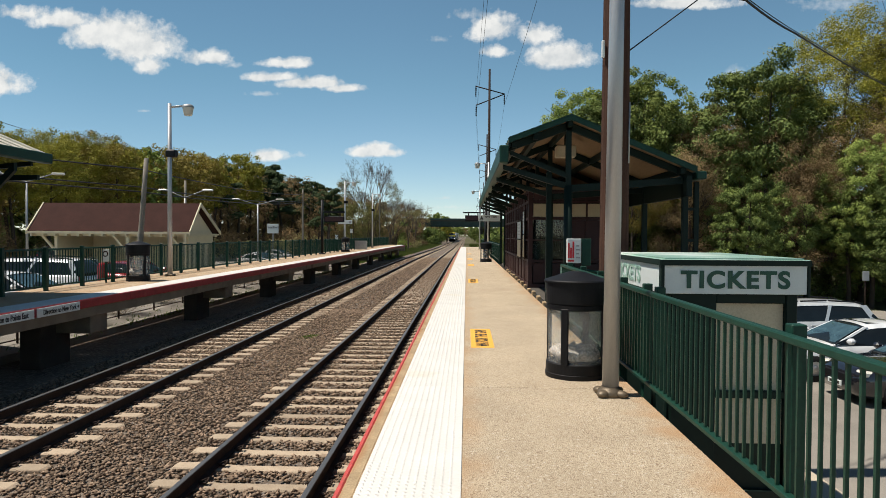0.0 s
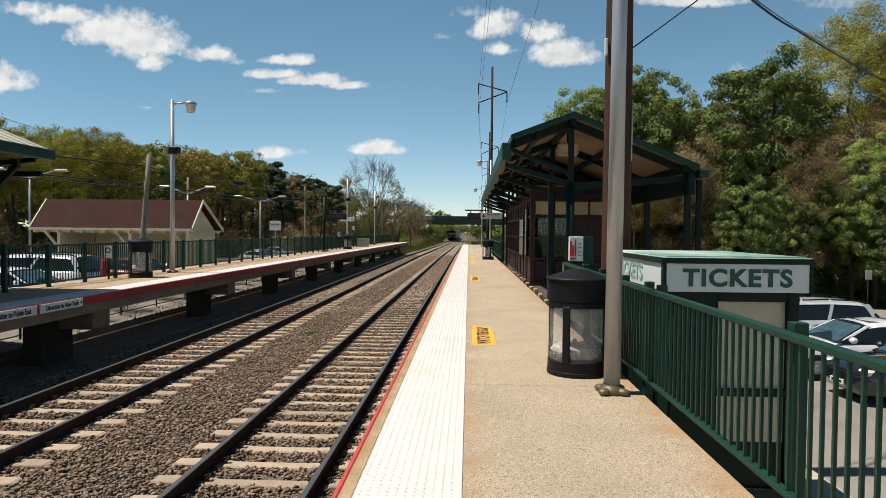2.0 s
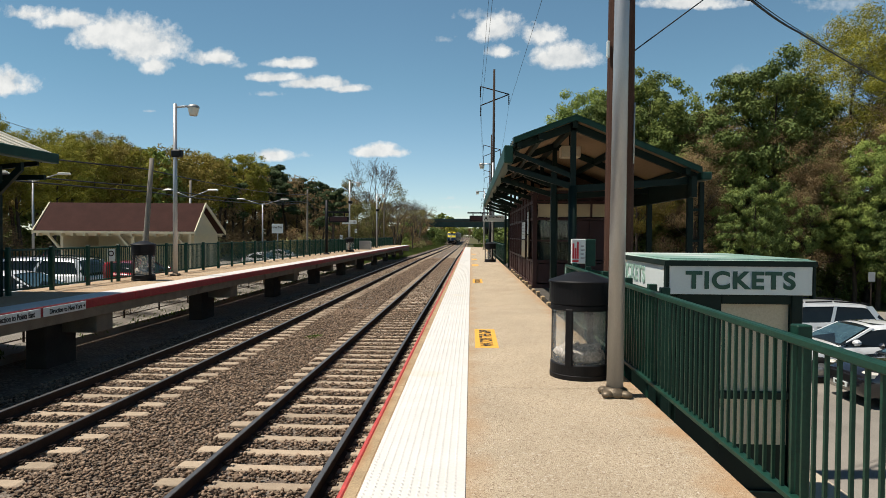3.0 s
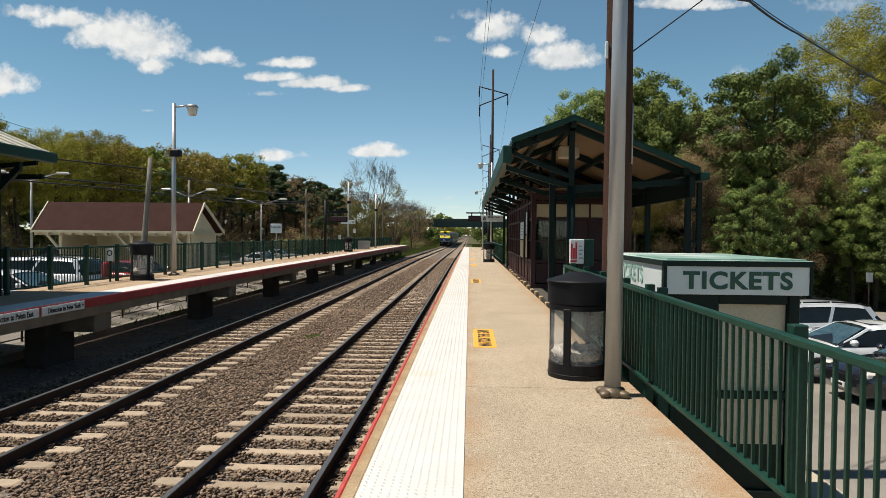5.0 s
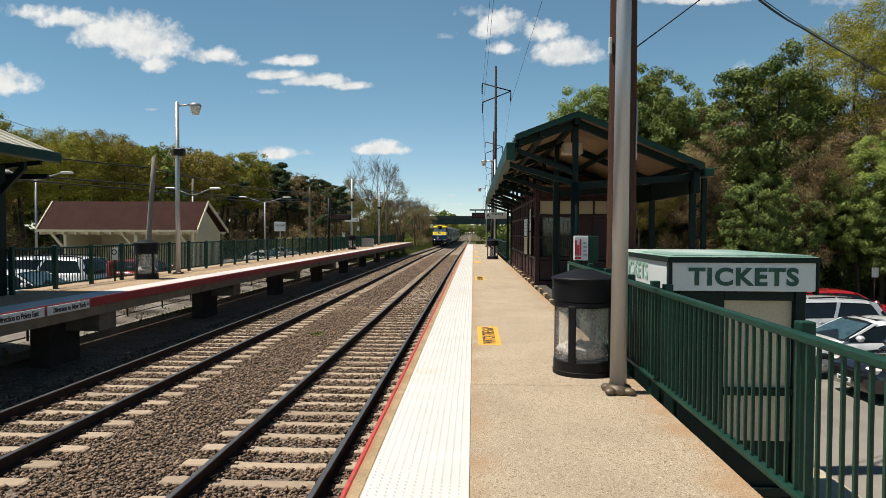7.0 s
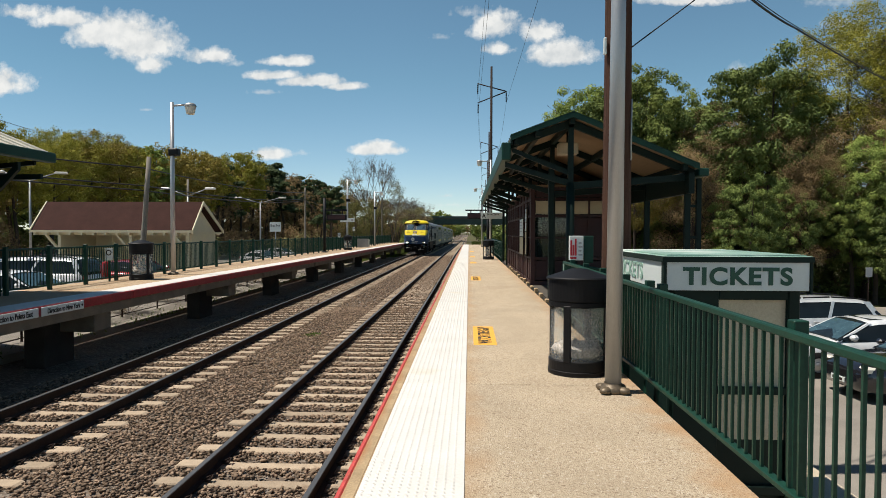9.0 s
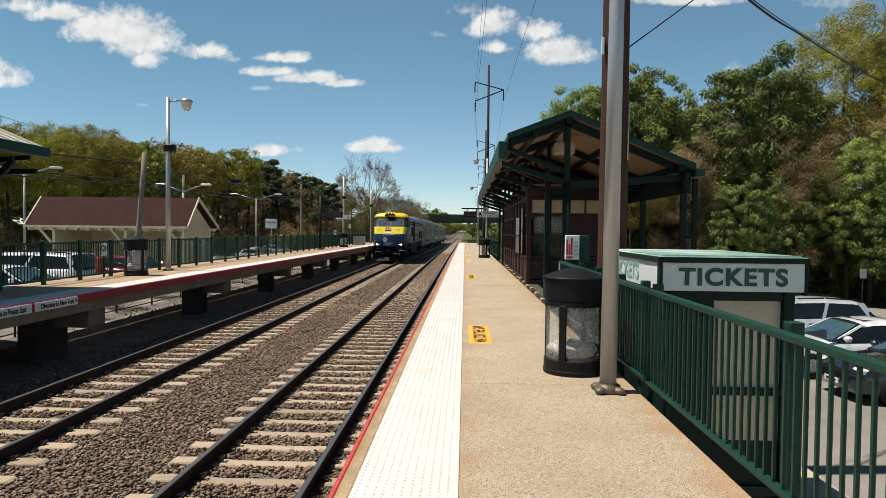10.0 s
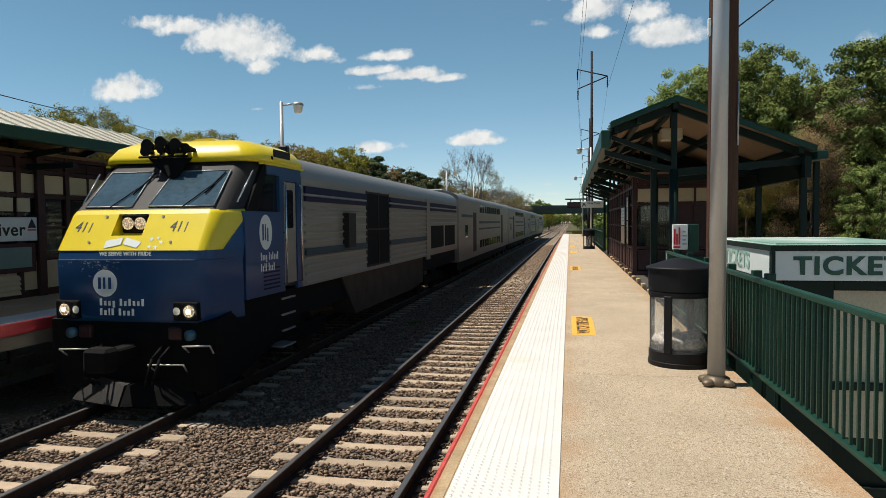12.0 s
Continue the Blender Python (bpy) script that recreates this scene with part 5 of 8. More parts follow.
def hut():
    h = thing("open_shelter_building", pose(-19.49, 36.19, LOT_L), "old cream shelter with brown shingled gable roof in the lot", "building")
    x0, x1, front, rear, ze, zr = -4.5, 4.5, 1.40, 2.89, 2.72, 4.30
    wall0, wall1 = -3.1, 4.2
    for s, run in ((-1, front), (1, rear)):
        bm = bmesh.new()
        prism(bm, [(s * run, ze - 0.02), (0, zr), (0, zr + 0.11), (s * run, ze + 0.09)], "x", x0, x1)
        part("roof_slope", bm, M["shingle"], h, "brown shingled roof slope")
        bm = bmesh.new()
        a, b = sorted((s * (run + 0.012), s * (run + 0.09)))
        box(bm, x0 - 0.02, x1 + 0.02, a, b, ze - 0.05, ze + 0.08)
        part("fascia", bm, M["white2"], h, "cream painted eaves board")
        for i in range(14):
            bm = bmesh.new()
            x = x0 + 0.22 + (x1 - x0 - 0.44) * i / 13
            a, b = sorted((s * (run - 0.35), s * (run + 0.06)))
            box(bm, x - 0.05, x + 0.05, a, b, ze - 0.20, ze - 0.055)
            part("rafter_tail", bm, M["white2"], h)
    for s, x in ((-1, x0), (1, x1)):
        for run in (-front, rear):
            q = 1 if run > 0 else -1
            bm = bmesh.new()
            prism(bm, [(run + q * 0.09, ze - 0.10), (0, zr - 0.05), (0, zr + 0.14), (run + q * 0.09, ze + 0.11)], "x", x + s * 0.004, x + s * 0.06)
            part("barge_board", bm, M["white2"], h)
    for x in (wall0, wall1):
        bm = bmesh.new()
        prism(bm, [(-front + 0.3, ze - 0.1), (rear - 0.4, ze - 0.1), (0, zr - 0.2)], "x", x - 0.06, x + 0.06)
        part("gable_wall", bm, M["white2"], h, "cream boarded gable")
        bm = bmesh.new()
        box(bm, x - 0.05, x + 0.05, -front + 0.45, rear - 0.45, 0, ze - 0.1)
        part("end_wall", bm, M["white2"], h)
    bm = bmesh.new()
    box(bm, x1 - 0.10, x1 - 0.02, -front + 0.1, rear - 0.1, ze - 0.12, ze - 0.02)
    part("tie_beam", bm, M["white2"], h)
    for i in range(7):
        bm = bmesh.new()
        a = wall0 + 0.06 + (wall1 - wall0 - 0.12) * i / 7
        box(bm, a + 0.006, a + (wall1 - wall0 - 0.12) / 7 - 0.006, rear - 0.56, rear - 0.44, 0, ze)
        part("rear_wall_panel", bm, M["white2"], h)
    for x in (wall0, 0.9, wall1 - 0.1):
        bm = bmesh.new()
        box(bm, x - 0.08, x + 0.08, -front + 0.28, -front + 0.44, 0, ze - 0.16)
        part("post", bm, M["white2"], h)
        for s, w in ((-1, 0.09), (1, 0.045)):
            if s > 0 and x != 0.9:
                continue
            bm = bmesh.new()
            prism(bm, [(x + s * 0.06, 1.72 - w), (x + s * 0.06, 1.72 + w), (x + s * 0.70, ze - 0.18), (x + s * (0.70 + w * 1.6), ze - 0.18)], "y", -front + 0.29, -front + 0.41)
            part("knee_brace", bm, M["white2"], h)
    bm = bmesh.new()
    box(bm, x0 + 0.1, wall1, -front + 0.27, -front + 0.43, ze - 0.18, ze - 0.02)
    part("plate_beam", bm, M["white2"], h)
    bm = bmesh.new()
    box(bm, wall0, wall1, -front + 0.2, rear - 0.4, -0.1, 0.04)
    part("floor", bm, M["paving"], h)


hut()


def twin_lamp(x, y, h, label, span=1.6, turn=0, z=LOT_L):
    p = thing("car_park_lamp", pose(x, y, z, 0, 0, turn), label, "street lamp", "car park lamps")
    bm = bmesh.new()
    tube(bm, (0, 0, 0), (0, 0, h - 0.5), 0.09, 0.06, 12)
    part("pole", bm, M["galv"], p)
    for s in (-1, 1):
        bm = bmesh.new()
        tube(bm, (0, 0, h - 0.55), (s * span, 0, h), 0.035, seg=8)
        part("arm", bm, M["galv"], p)
        bm = bmesh.new()
        box(bm, s * (span + 0.35) - 0.38, s * (span + 0.35) + 0.38, -0.16, 0.16, h - 0.05, h + 0.10, b=0.04)
        part("lamp_head", bm, M["lamp_glass"], p)
    return p


twin_lamp(-21.9, 50.0, 6.05, "grey car park lamp with two arms", 1.45)
twin_lamp(-22.0, 68.0, 7.24, "grey car park lamp with two arms", 2.0, z=LOT_FAR)
twin_lamp(-29.0, 42.0, 6.6, "grey car park lamp with two arms", 1.5, 20)
for x, y, h, ln, lb in ((-13.95, 27.0, 6.1, 4.5, "grey weathered leaning utility pole stub"), (-19.5, 77.0, 9.14, 0, "grey weathered utility pole"), (-24.5, 56, 7.5, 0, "slim grey wooden pole"), (-15, 112, 9.94, 0, "slim wooden pole beside the line")):
    utility_pole(x, y, h, 0.13, lb, M["grey_pole"], (LOT_L if y < 62 else LOT_FAR) - 0.2, ln)
for k, dz in enumerate((0.0, -0.75, -0.95)):
    wire("overhead_cable", [(-34, 5.0, 6.5 + dz), (-13.75, 27.0, 4.3 + dz), (-19.5, 77, 6.3 + dz), (-30, 130, 7 + dz)], 0.028, "dark overhead cable slung between poles", 0.35)
wire("overhead_cable", [(-14.9, 10, 5.1), (-20.05, 20, 6.38), (-30.24, 40, 8.86), (-45, 69, 12)], 0.02, "thin overhead cable", 0.1)


# ---- cars ----
def car(at, paint, label, kind="hatch", group="parked cars", name="car"):
    """A car in parts; x along its length, nose to +x, wheels on z = 0."""
    c = thing(name, at, label, "car", group)
    suv = kind in ("suv", "van")
    L, W, H = {"hatch": (4.35, 1.78, 1.47), "sedan": (4.7, 1.82, 1.45), "suv": (4.65, 1.86, 1.62), "van": (5.05, 1.95, 1.78)}[kind]
    belt = 0.625 * H + 0.05
    hood = belt - 0.06
    # stations: x, sill height, shoulder height, half width
    n = L / 2
    if kind == "van":
        sta = [(n, 0.42, 0.62, 0.70), (n - 0.12, 0.25, 0.80, 0.86), (n - 0.5, 0.20, 0.98, 0.94), (n - 1.1, 0.20, belt, 0.97), (0, 0.20, belt + 0.02, 0.975), (-n + 0.4, 0.22, belt + 0.04, 0.96), (-n + 0.08, 0.30, belt, 0.92), (-n, 0.45, 0.85, 0.82)]
    else:
        sta = [(n, 0.42, 0.60, 0.62), (n - 0.10, 0.24, 0.74, 0.80), (n - 0.45, 0.18, hood - 0.06, 0.88), (n - 1.25, 0.18, hood + 0.03, 0.90), (0.1, 0.18, belt, 0.91), (-n + 0.9, 0.20, belt + 0.04, 0.91), (-n + 0.18, 0.26, belt + 0.02, 0.86), (-n, 0.44, 0.85, 0.76)]
    k = W / 1.82
    bm = bmesh.new()
    rings = []
    for x, z0, z1, w in sta:
        w *= k
        zm = z0 + (z1 - z0) * 0.55
        half = [(0.0, z0), (w * 0.86, z0), (w * 0.97, z0 + 0.10), (w, zm), (w * 0.97, z1 - 0.05), (w * 0.88, z1), (w * 0.45, z1 + 0.025), (0.0, z1 + 0.03)]
        ring = [bm.verts.new((x, y, z)) for y, z in half] + [bm.verts.new((x, -y, z)) for y, z in half[-2:0:-1]]
        rings.append(ring)
    m = len(rings[0])
    for a, b in zip(rings, rings[1:]):
        for i in range(m):
            bm.faces.new((a[i], a[(i + 1) % m], b[(i + 1) % m], b[i])).smooth = True
    bm.faces.new(rings[0]), bm.faces.new(rings[-1][::-1])
    part("body", bm, paint, c)
    # cabin
    f0, f1, r1, r0 = {"hatch": (n - 1.25, n - 2.1, -n + 0.55, -n + 0.18), "sedan": (n - 1.35, n - 2.2, -n + 1.15, -n + 0.55), "suv": (n - 1.2, n - 1.9, -n + 0.5, -n + 0.12), "van": (n - 0.95, n - 1.9, -n + 0.35, -n + 0.06)}[kind]
    wb, wt = 0.86 * k, 0.66 * k + (0.06 if suv else 0)

    # arched cabin: stations along the roof line, each a rounded section
    mid = (f1 + r1) / 2
    line = [(f0, belt + 0.01), (f0 * 0.5 + f1 * 0.5, (belt + H - 0.07) / 2), (f1, H - 0.07), (f1 - 0.25, H - 0.025), (mid, H), (r1 + 0.3, H - 0.035), (r1, H - 0.09), (r0 * 0.6 + r1 * 0.4, belt * 0.45 + H * 0.55 - 0.06), (r0, belt + 0.06)]

    def section(x, zt, grow=0.0):
        d = zt - belt + 0.03
        u = min(1.0, d / (H - belt))
        w = wb + (wt - wb) * u
        half = [(wb + grow, belt - 0.03), ((wb + w) / 2 + 0.02 + grow, belt - 0.03 + d * 0.5), (w + 0.035 + grow, belt - 0.03 + d * 0.84), (w - 0.04 + grow, belt - 0.03 + d * 0.96 + grow), (w * 0.5, zt + 0.012 + grow), (0.0, zt + 0.022 + grow)]
        return [(x, y, z) for y, z in half] + [(x, -y, z) for y, z in half[-2::-1]]

    bm = bmesh.new()
    rings = [[bm.verts.new(p) for p in section(x, z)] for x, z in line]
    for a, b in zip(rings, rings[1:]):
        for i in range(len(a) - 1):
            bm.faces.new((a[i], a[i + 1], b[i + 1], b[i])).smooth = True
    bm.faces.new(rings[0]), bm.faces.new(rings[-1][::-1])
    part("glasshouse", bm, M["dark_glass"], c, "dark tinted windows")
    bm = bmesh.new()
    rings = [[bm.verts.new(p) for p in section(x, z, 0.010)[2:-2]] for x, z in line[2:7]]
    for a, b in zip(rings, rings[1:]):
        for i in range(len(a) - 1):
            bm.faces.new((a[i], a[i + 1], b[i + 1], b[i])).smooth = True
    part("roof", bm, paint, c)
    dx, dz = f0 - f1, H - 0.05 - belt
    bm = bmesh.new()
    q = [(0.06, 0.90), (0.06, -0.90), (0.90, -0.90), (0.90, 0.90)]
    vs = []
    for off in (0.016, 0.024):
        for u, w in q:
            half = wb + (wt - wb) * u
            vs.append(bm.verts.new((f0 - dx * u + off, half * w, belt - 0.02 + dz * u + off)))
    bmesh.ops.convex_hull(bm, input=vs)
    part("windscreen", bm, M["screen"], c, "sloping windscreen with a painted-in sky tint")
    for s in (-1, 1):
        for (xa, xb, w0) in ((f0, f1, 0.05), ((f0 + r0) / 2 - 0.05, (f1 + r1) / 2 - 0.05, 0.05), (r0 + 0.10, r1 + 0.06, 0.13 if not suv else 0.10)):
            bm = bmesh.new()
            ya, yb = s * (wb + 0.012), s * (wt + 0.048)
            vs = [bm.verts.new(p) for p in ((xa - w0, ya, belt - 0.03), (xa + w0, ya, belt - 0.03), (xb + w0, yb, H - 0.08), (xb - w0, yb, H - 0.08), (xa - w0, ya - s * 0.05, belt - 0.03), (xa + w0, ya - s * 0.05, belt - 0.03), (xb + w0, yb - s * 0.05, H - 0.08), (xb - w0, yb - s * 0.05, H - 0.08))]
            bmesh.ops.convex_hull(bm, input=vs)
            part("pillar", bm, paint, c)
        bm = bmesh.new()
        box(bm, f0 - 0.38, f0 - 0.20, s * (wb + 0.18) - 0.11, s * (wb + 0.18) + 0.09, belt + 0.02, belt + 0.17, b=0.055)
        part("door_mirror", bm, paint, c)
        if suv:
            bm = bmesh.new()
            for (xa, za), (xb, zb) in zip(line[2:7], line[3:7]):
                tube(bm, (xa - 0.05, s * (wt - 0.05), za + 0.045), (xb + 0.02, s * (wt - 0.05), zb + 0.045), 0.024, seg=6)
            part("roof_rack", bm, M["black"], c)
        for hx in ((f0 + r0) / 2 + 0.35, (f0 + r0) / 2 - 0.65):
            bm = bmesh.new()
            box(bm, hx - 0.09, hx + 0.09, s * 0.91 * k - 0.02, s * 0.91 * k + 0.025, belt - 0.16, belt - 0.13, b=0.008)
            part("door_handle", bm, paint, c)
        bm = bmesh.new()
        box(bm, n - 0.42, n - 0.10, s * 0.66 * k - 0.15, s * 0.66 * k + 0.15, hood - 0.26, hood - 0.11, b=0.04)
        part("headlight", bm, M["lamp_glass"], c, "clear headlight")
        bm = bmesh.new()
        box(bm, -n + 0.02, -n + 0.20, s * 0.68 * k - 0.13, s * 0.68 * k + 0.15, belt - 0.22, belt - 0.04, b=0.03)
        part("tail_light", bm, M["red_sign"], c, "red tail light")
        for wx in (n - 0.85, -n + 0.85):
            bm = bmesh.new()
            prof = [(0.18, -0.10), (0.31, -0.105), (0.335, -0.07), (0.335, 0.07), (0.31, 0.105), (0.18, 0.10)]
            lathe(bm, prof, 22)
            for v in bm.verts:
                v.co = (v.co.x, v.co.z, v.co.y)
            w = part("wheel", bm, M["rubber"], c, "black tyre", pose(wx, s * 0.80 * k, 0.335))
            bm = bmesh.new()
            lathe(bm, [(0.0, 0.10), (0.07, 0.10), (0.10, 0.06), (0.20, 0.075), (0.215, 0.09)], 20)
            for v in bm.verts:
                v.co = (v.co.x, s * v.co.z, v.co.y)
            part("rim", bm, M["alu"], w, "silver wheel rim")
    bm = bmesh.new()
    box(bm, n - 0.10, n + 0.01, -0.42, 0.42, 0.48, 0.66, b=0.02)
    part("grille", bm, M["black"], c)
    bm = bmesh.new()
    box(bm, n + 0.0, n + 0.025, -0.25, 0.25, 0.36, 0.47, b=0.005)
    part("number_plate", bm, M["white"], c)
    bm = bmesh.new()
    box(bm, n + 0.026, n + 0.028, -0.18, 0.18, 0.385, 0.445)
    part("plate_bar", bm, M["rail"], c)
    return c


P = dict(
    white=mat("white_car_paint", (0.74, 0.75, 0.74), 0.25, var=0.04, bump=0.0, coat=0.8),
    silver=mat("silver_car_paint", (0.58, 0.60, 0.60), 0.3, metal=0.15, var=0.05, bump=0.0, coat=0.8),
    black=mat("black_car_paint", (0.012, 0.012, 0.015), 0.2, var=0.1, bump=0.0, coat=1.0),
    red=mat("red_car_paint", (0.36, 0.012, 0.014), 0.25, var=0.05, bump=0.0, coat=0.8),
    blue=mat("blue_grey_car_paint", (0.06, 0.09, 0.13), 0.25, metal=0.3, var=0.05, bump=0.0, coat=0.8),
)
wc = car(pose(10.25, 17.5, LOT_R, 0, 0, 181), P["white"], "white sedan with a dark sunroof parked in the sunny lot", "sedan")
bm = bmesh.new()
box(bm, -0.95, 0.0, -0.48, 0.48, 1.438, 1.447, b=0.003)
part("sunroof", bm, M["dark_glass"], wc, "dark glass sunroof")
car(pose(10.65, 14.95, LOT_R, 0, 0, 182), P["black"], "glossy black sedan parked beside the white car", "sedan")
car(pose(10.5, 21.3, LOT_R, 0, 0, 181), P["silver"], "silver estate car with dark roof rails in the lot", "suv")
RED_CAR = car(pose(16, 26.0, LOT_R), P["red"], "dark red car driving through the lot", "hatch", "passing cars", "passing_car")
car(pose(-16.5, 23.9, LOT_L, 0, 0, 181), P["white"], "white minivan parked behind the far platform", "van")
car(pose(-18.0, 26.1, LOT_L, 0, 0, -2), P["blue"], "dark blue-grey car parked by the minivan", "suv")
car(pose(-15.2, 29.4, LOT_L, 0, 0, 88), P["red"], "red car parked near the old shelter", "hatch")
car(pose(-14.6, 20.6, LOT_L, 0, 0, -2), P["white"], "white sedan parked close behind the platform railing", "sedan")
for x, y, pnt, kd, lb in ((-23.0, 71.5, "white", "sedan", "white car parked far along the lot"), (-24.4, 77, "white", "sedan", "white car parked far along the lot"), (-25.4, 88, "silver", "hatch", "silver car parked far along the lot"), (-25, 54, "blue", "sedan", "dark car parked far along the lot"), (-30, 48, "black", "suv", "dark car parked in the lot")):
    car(pose(x, y, LOT_L if y < 62 else LOT_FAR, 0, 0, 10 + x), P[pnt], lb, kd)
np_ = thing("notice_post", pose(18.6, 31.0, LOT_R), "small pale notice on a thin post at the lot's edge", "sign")
bm = bmesh.new()
box(bm, -0.15, 0.15, -0.02, 0.0, 1.62, 2.06, b=0.004)
part("notice", bm, M["paper"], np_)
bm = bmesh.new()
tube(bm, (0, 0.02, 0), (0, 0.02, 2.0), 0.025, seg=8)
part("post", bm, M["rail"], np_)
hyd = thing("red_post", pose(-12.95, 22.7, LOT_L), "bright red post behind the railing", "post")
bm = bmesh.new()
lathe(bm, [(0.0, 0.0), (0.16, 0.0), (0.15, 1.55), (0.12, 1.65), (0.0, 1.68)], 14)
part("post", bm, P["red"], hyd)


# ---- the road bridge over the line ----
def bridge():
    b = thing("road_bridge", pose(0, 248, 0.38), "green steel girder road bridge over the railway", "bridge")
    for y in (-9, 9):
        bm = bmesh.new()
        box(bm, -26, 45, y - 0.25, y + 0.25, 4.25, 6.1)
        for x in np.arange(-26, 45, 2.4):
            box(bm, x - 0.06, x + 0.06, y - 0.36, y + 0.36, 4.3, 6.05)
        box(bm, -26, 45, y - 0.38, y + 0.38, 4.2, 4.32)
        part("girder", bm, M["bridge"], b)
        bm = bmesh.new()
        box(bm, -40, 60, y - 0.2, y + 0.2, 6.35, 7.1)
        part("parapet", bm, M["bridge"], b, "green bridge parapet")
    bm = bmesh.new()
    box(bm, -40, 60, -9.6, 9.6, 6.05, 6.4)
    part("deck", bm, M["concrete"], b)
    for x in (-17.5, 5.5):
        for y in (-6.5, 0, 6.5):
            bm = bmesh.new()
            tube(bm, (x, y, -2.9), (x, y, 3.6), 0.55, seg=14)
            part("column", bm, M["concrete"], b)
        bm = bmesh.new()
        box(bm, x - 0.7, x + 0.7, -9, 9, 3.5, 4.22)
        part("pier_cap", bm, M["concrete"], b)
    for s, x in ((-1, -27), (1, 16)):
        bm = bmesh.new()
        prism(bm, [(x, 4.2), (x + s * 2, 4.2), (x + s * 40, -2.7), (x - s * 5, -2.7)] if s < 0 else [(x, 4.2), (x - 5, -2.7), (x + 40, -2.7), (x + 40, 4.2)], "y", -14, 14)
        part("abutment", bm, M["earth"], b, "grassy sloping abutment")


bridge()
# ---- trees ----
LEAF = dict(
    fresh=leaf_mat("fresh_leaves", (0.094, 0.140, 0.030), (0.300, 0.345, 0.084), 0.12),
    yellow=leaf_mat("yellow_green_leaves", (0.182, 0.180, 0.026), (0.355, 0.322, 0.050), 0.20),
    ochre=leaf_mat("bronze_green_leaves", (0.165, 0.128, 0.030), (0.330, 0.262, 0.062), 0.20),
    russet=leaf_mat("russet_buds", (0.190, 0.122, 0.068), (0.290, 0.215, 0.098)),
    dark=leaf_mat("dark_needles", (0.034, 0.054, 0.024), (0.080, 0.104, 0.040), 0.15),
    deep=leaf_mat("deep_green_leaves", (0.062, 0.096, 0.028), (0.230, 0.275, 0.074), 0.10),
    sprout=leaf_mat("sprouting_leaves", (0.105, 0.100, 0.036), (0.215, 0.205, 0.062), 0.2),
    pale=leaf_mat("pale_bloom", (0.26, 0.24, 0.10), (0.38, 0.34, 0.15)),
)


def limb_path(rnd, start, direction, length, bend, steps):
    pts, d = [np.array(start, float)], np.array(direction, float)
    for _ in range(steps):
        d = d + rnd.randn(3) * bend + np.array([0, 0, 0.05])
        d /= np.linalg.norm(d)
        pts.append(pts[-1] + d * length / steps)
    return pts


def branches(bm, rnd, start, direction, length, r, depth, ends, seg=5):
    steps = 4 if depth > 0 else 2
    pts = limb_path(rnd, start, direction, length, 0.16, steps)
    for i in range(steps):
        tube(bm, pts[i], pts[i + 1], max(r * (1 - 0.72 * i / steps), branches.least), max(r * (1 - 0.72 * (i + 1) / steps), branches.least), seg if depth > 1 else 3, False)
    ends.append((pts[-1], depth))
    ends.append((pts[-2], depth))
    if depth <= 0:
        return
    for i in range(rnd.randint(2, 4) + (1 if depth > 1 else 0)):
        j = rnd.randint(1, 5)
        a = rnd.rand() * 6.28
        d = pts[min(j, 4)] - pts[j - 1]
        d = d / np.linalg.norm(d) + 0.85 * np.array([math.cos(a), math.sin(a), 0.25 + 0.3 * rnd.rand()])
        branches(bm, rnd, pts[j], d / np.linalg.norm(d), length * (0.5 + 0.25 * rnd.rand()), r * 0.45, depth - 1, ends, seg)


branches.least = 0.012


def leaf_cloud(rnd, centres, spread, count, size, flat=1.0):
    """Many small leaf blades scattered in clumps round the branch ends."""
    c = centres[rnd.randint(0, len(centres), count)]
    off = rnd.randn(count, 3)
    off /= np.maximum(np.linalg.norm(off, axis=1, keepdims=True), 1e-6)
    off *= (rnd.rand(count, 1) ** 0.45) * spread
    off[:, 2] *= flat
    p = c + off
    nrm = 1.5 * off / spread + 0.38 * rnd.randn(count, 3) + np.array([-0.15, 0, 0.7])
    nrm /= np.linalg.norm(nrm, axis=1, keepdims=True)
    t = np.cross(nrm, rnd.randn(count, 3))
    t /= np.maximum(np.linalg.norm(t, axis=1, keepdims=True), 1e-6)
    b = np.cross(nrm, t)
    s = size * (0.6 + 0.8 * rnd.rand(count, 1))
    v = np.stack([p - b * s * 0.55 - t * s * 0.6, p + b * s * 0.55 - t * s * 0.6, p + t * s * 0.9], 1)
    return v.reshape(-1, 3)


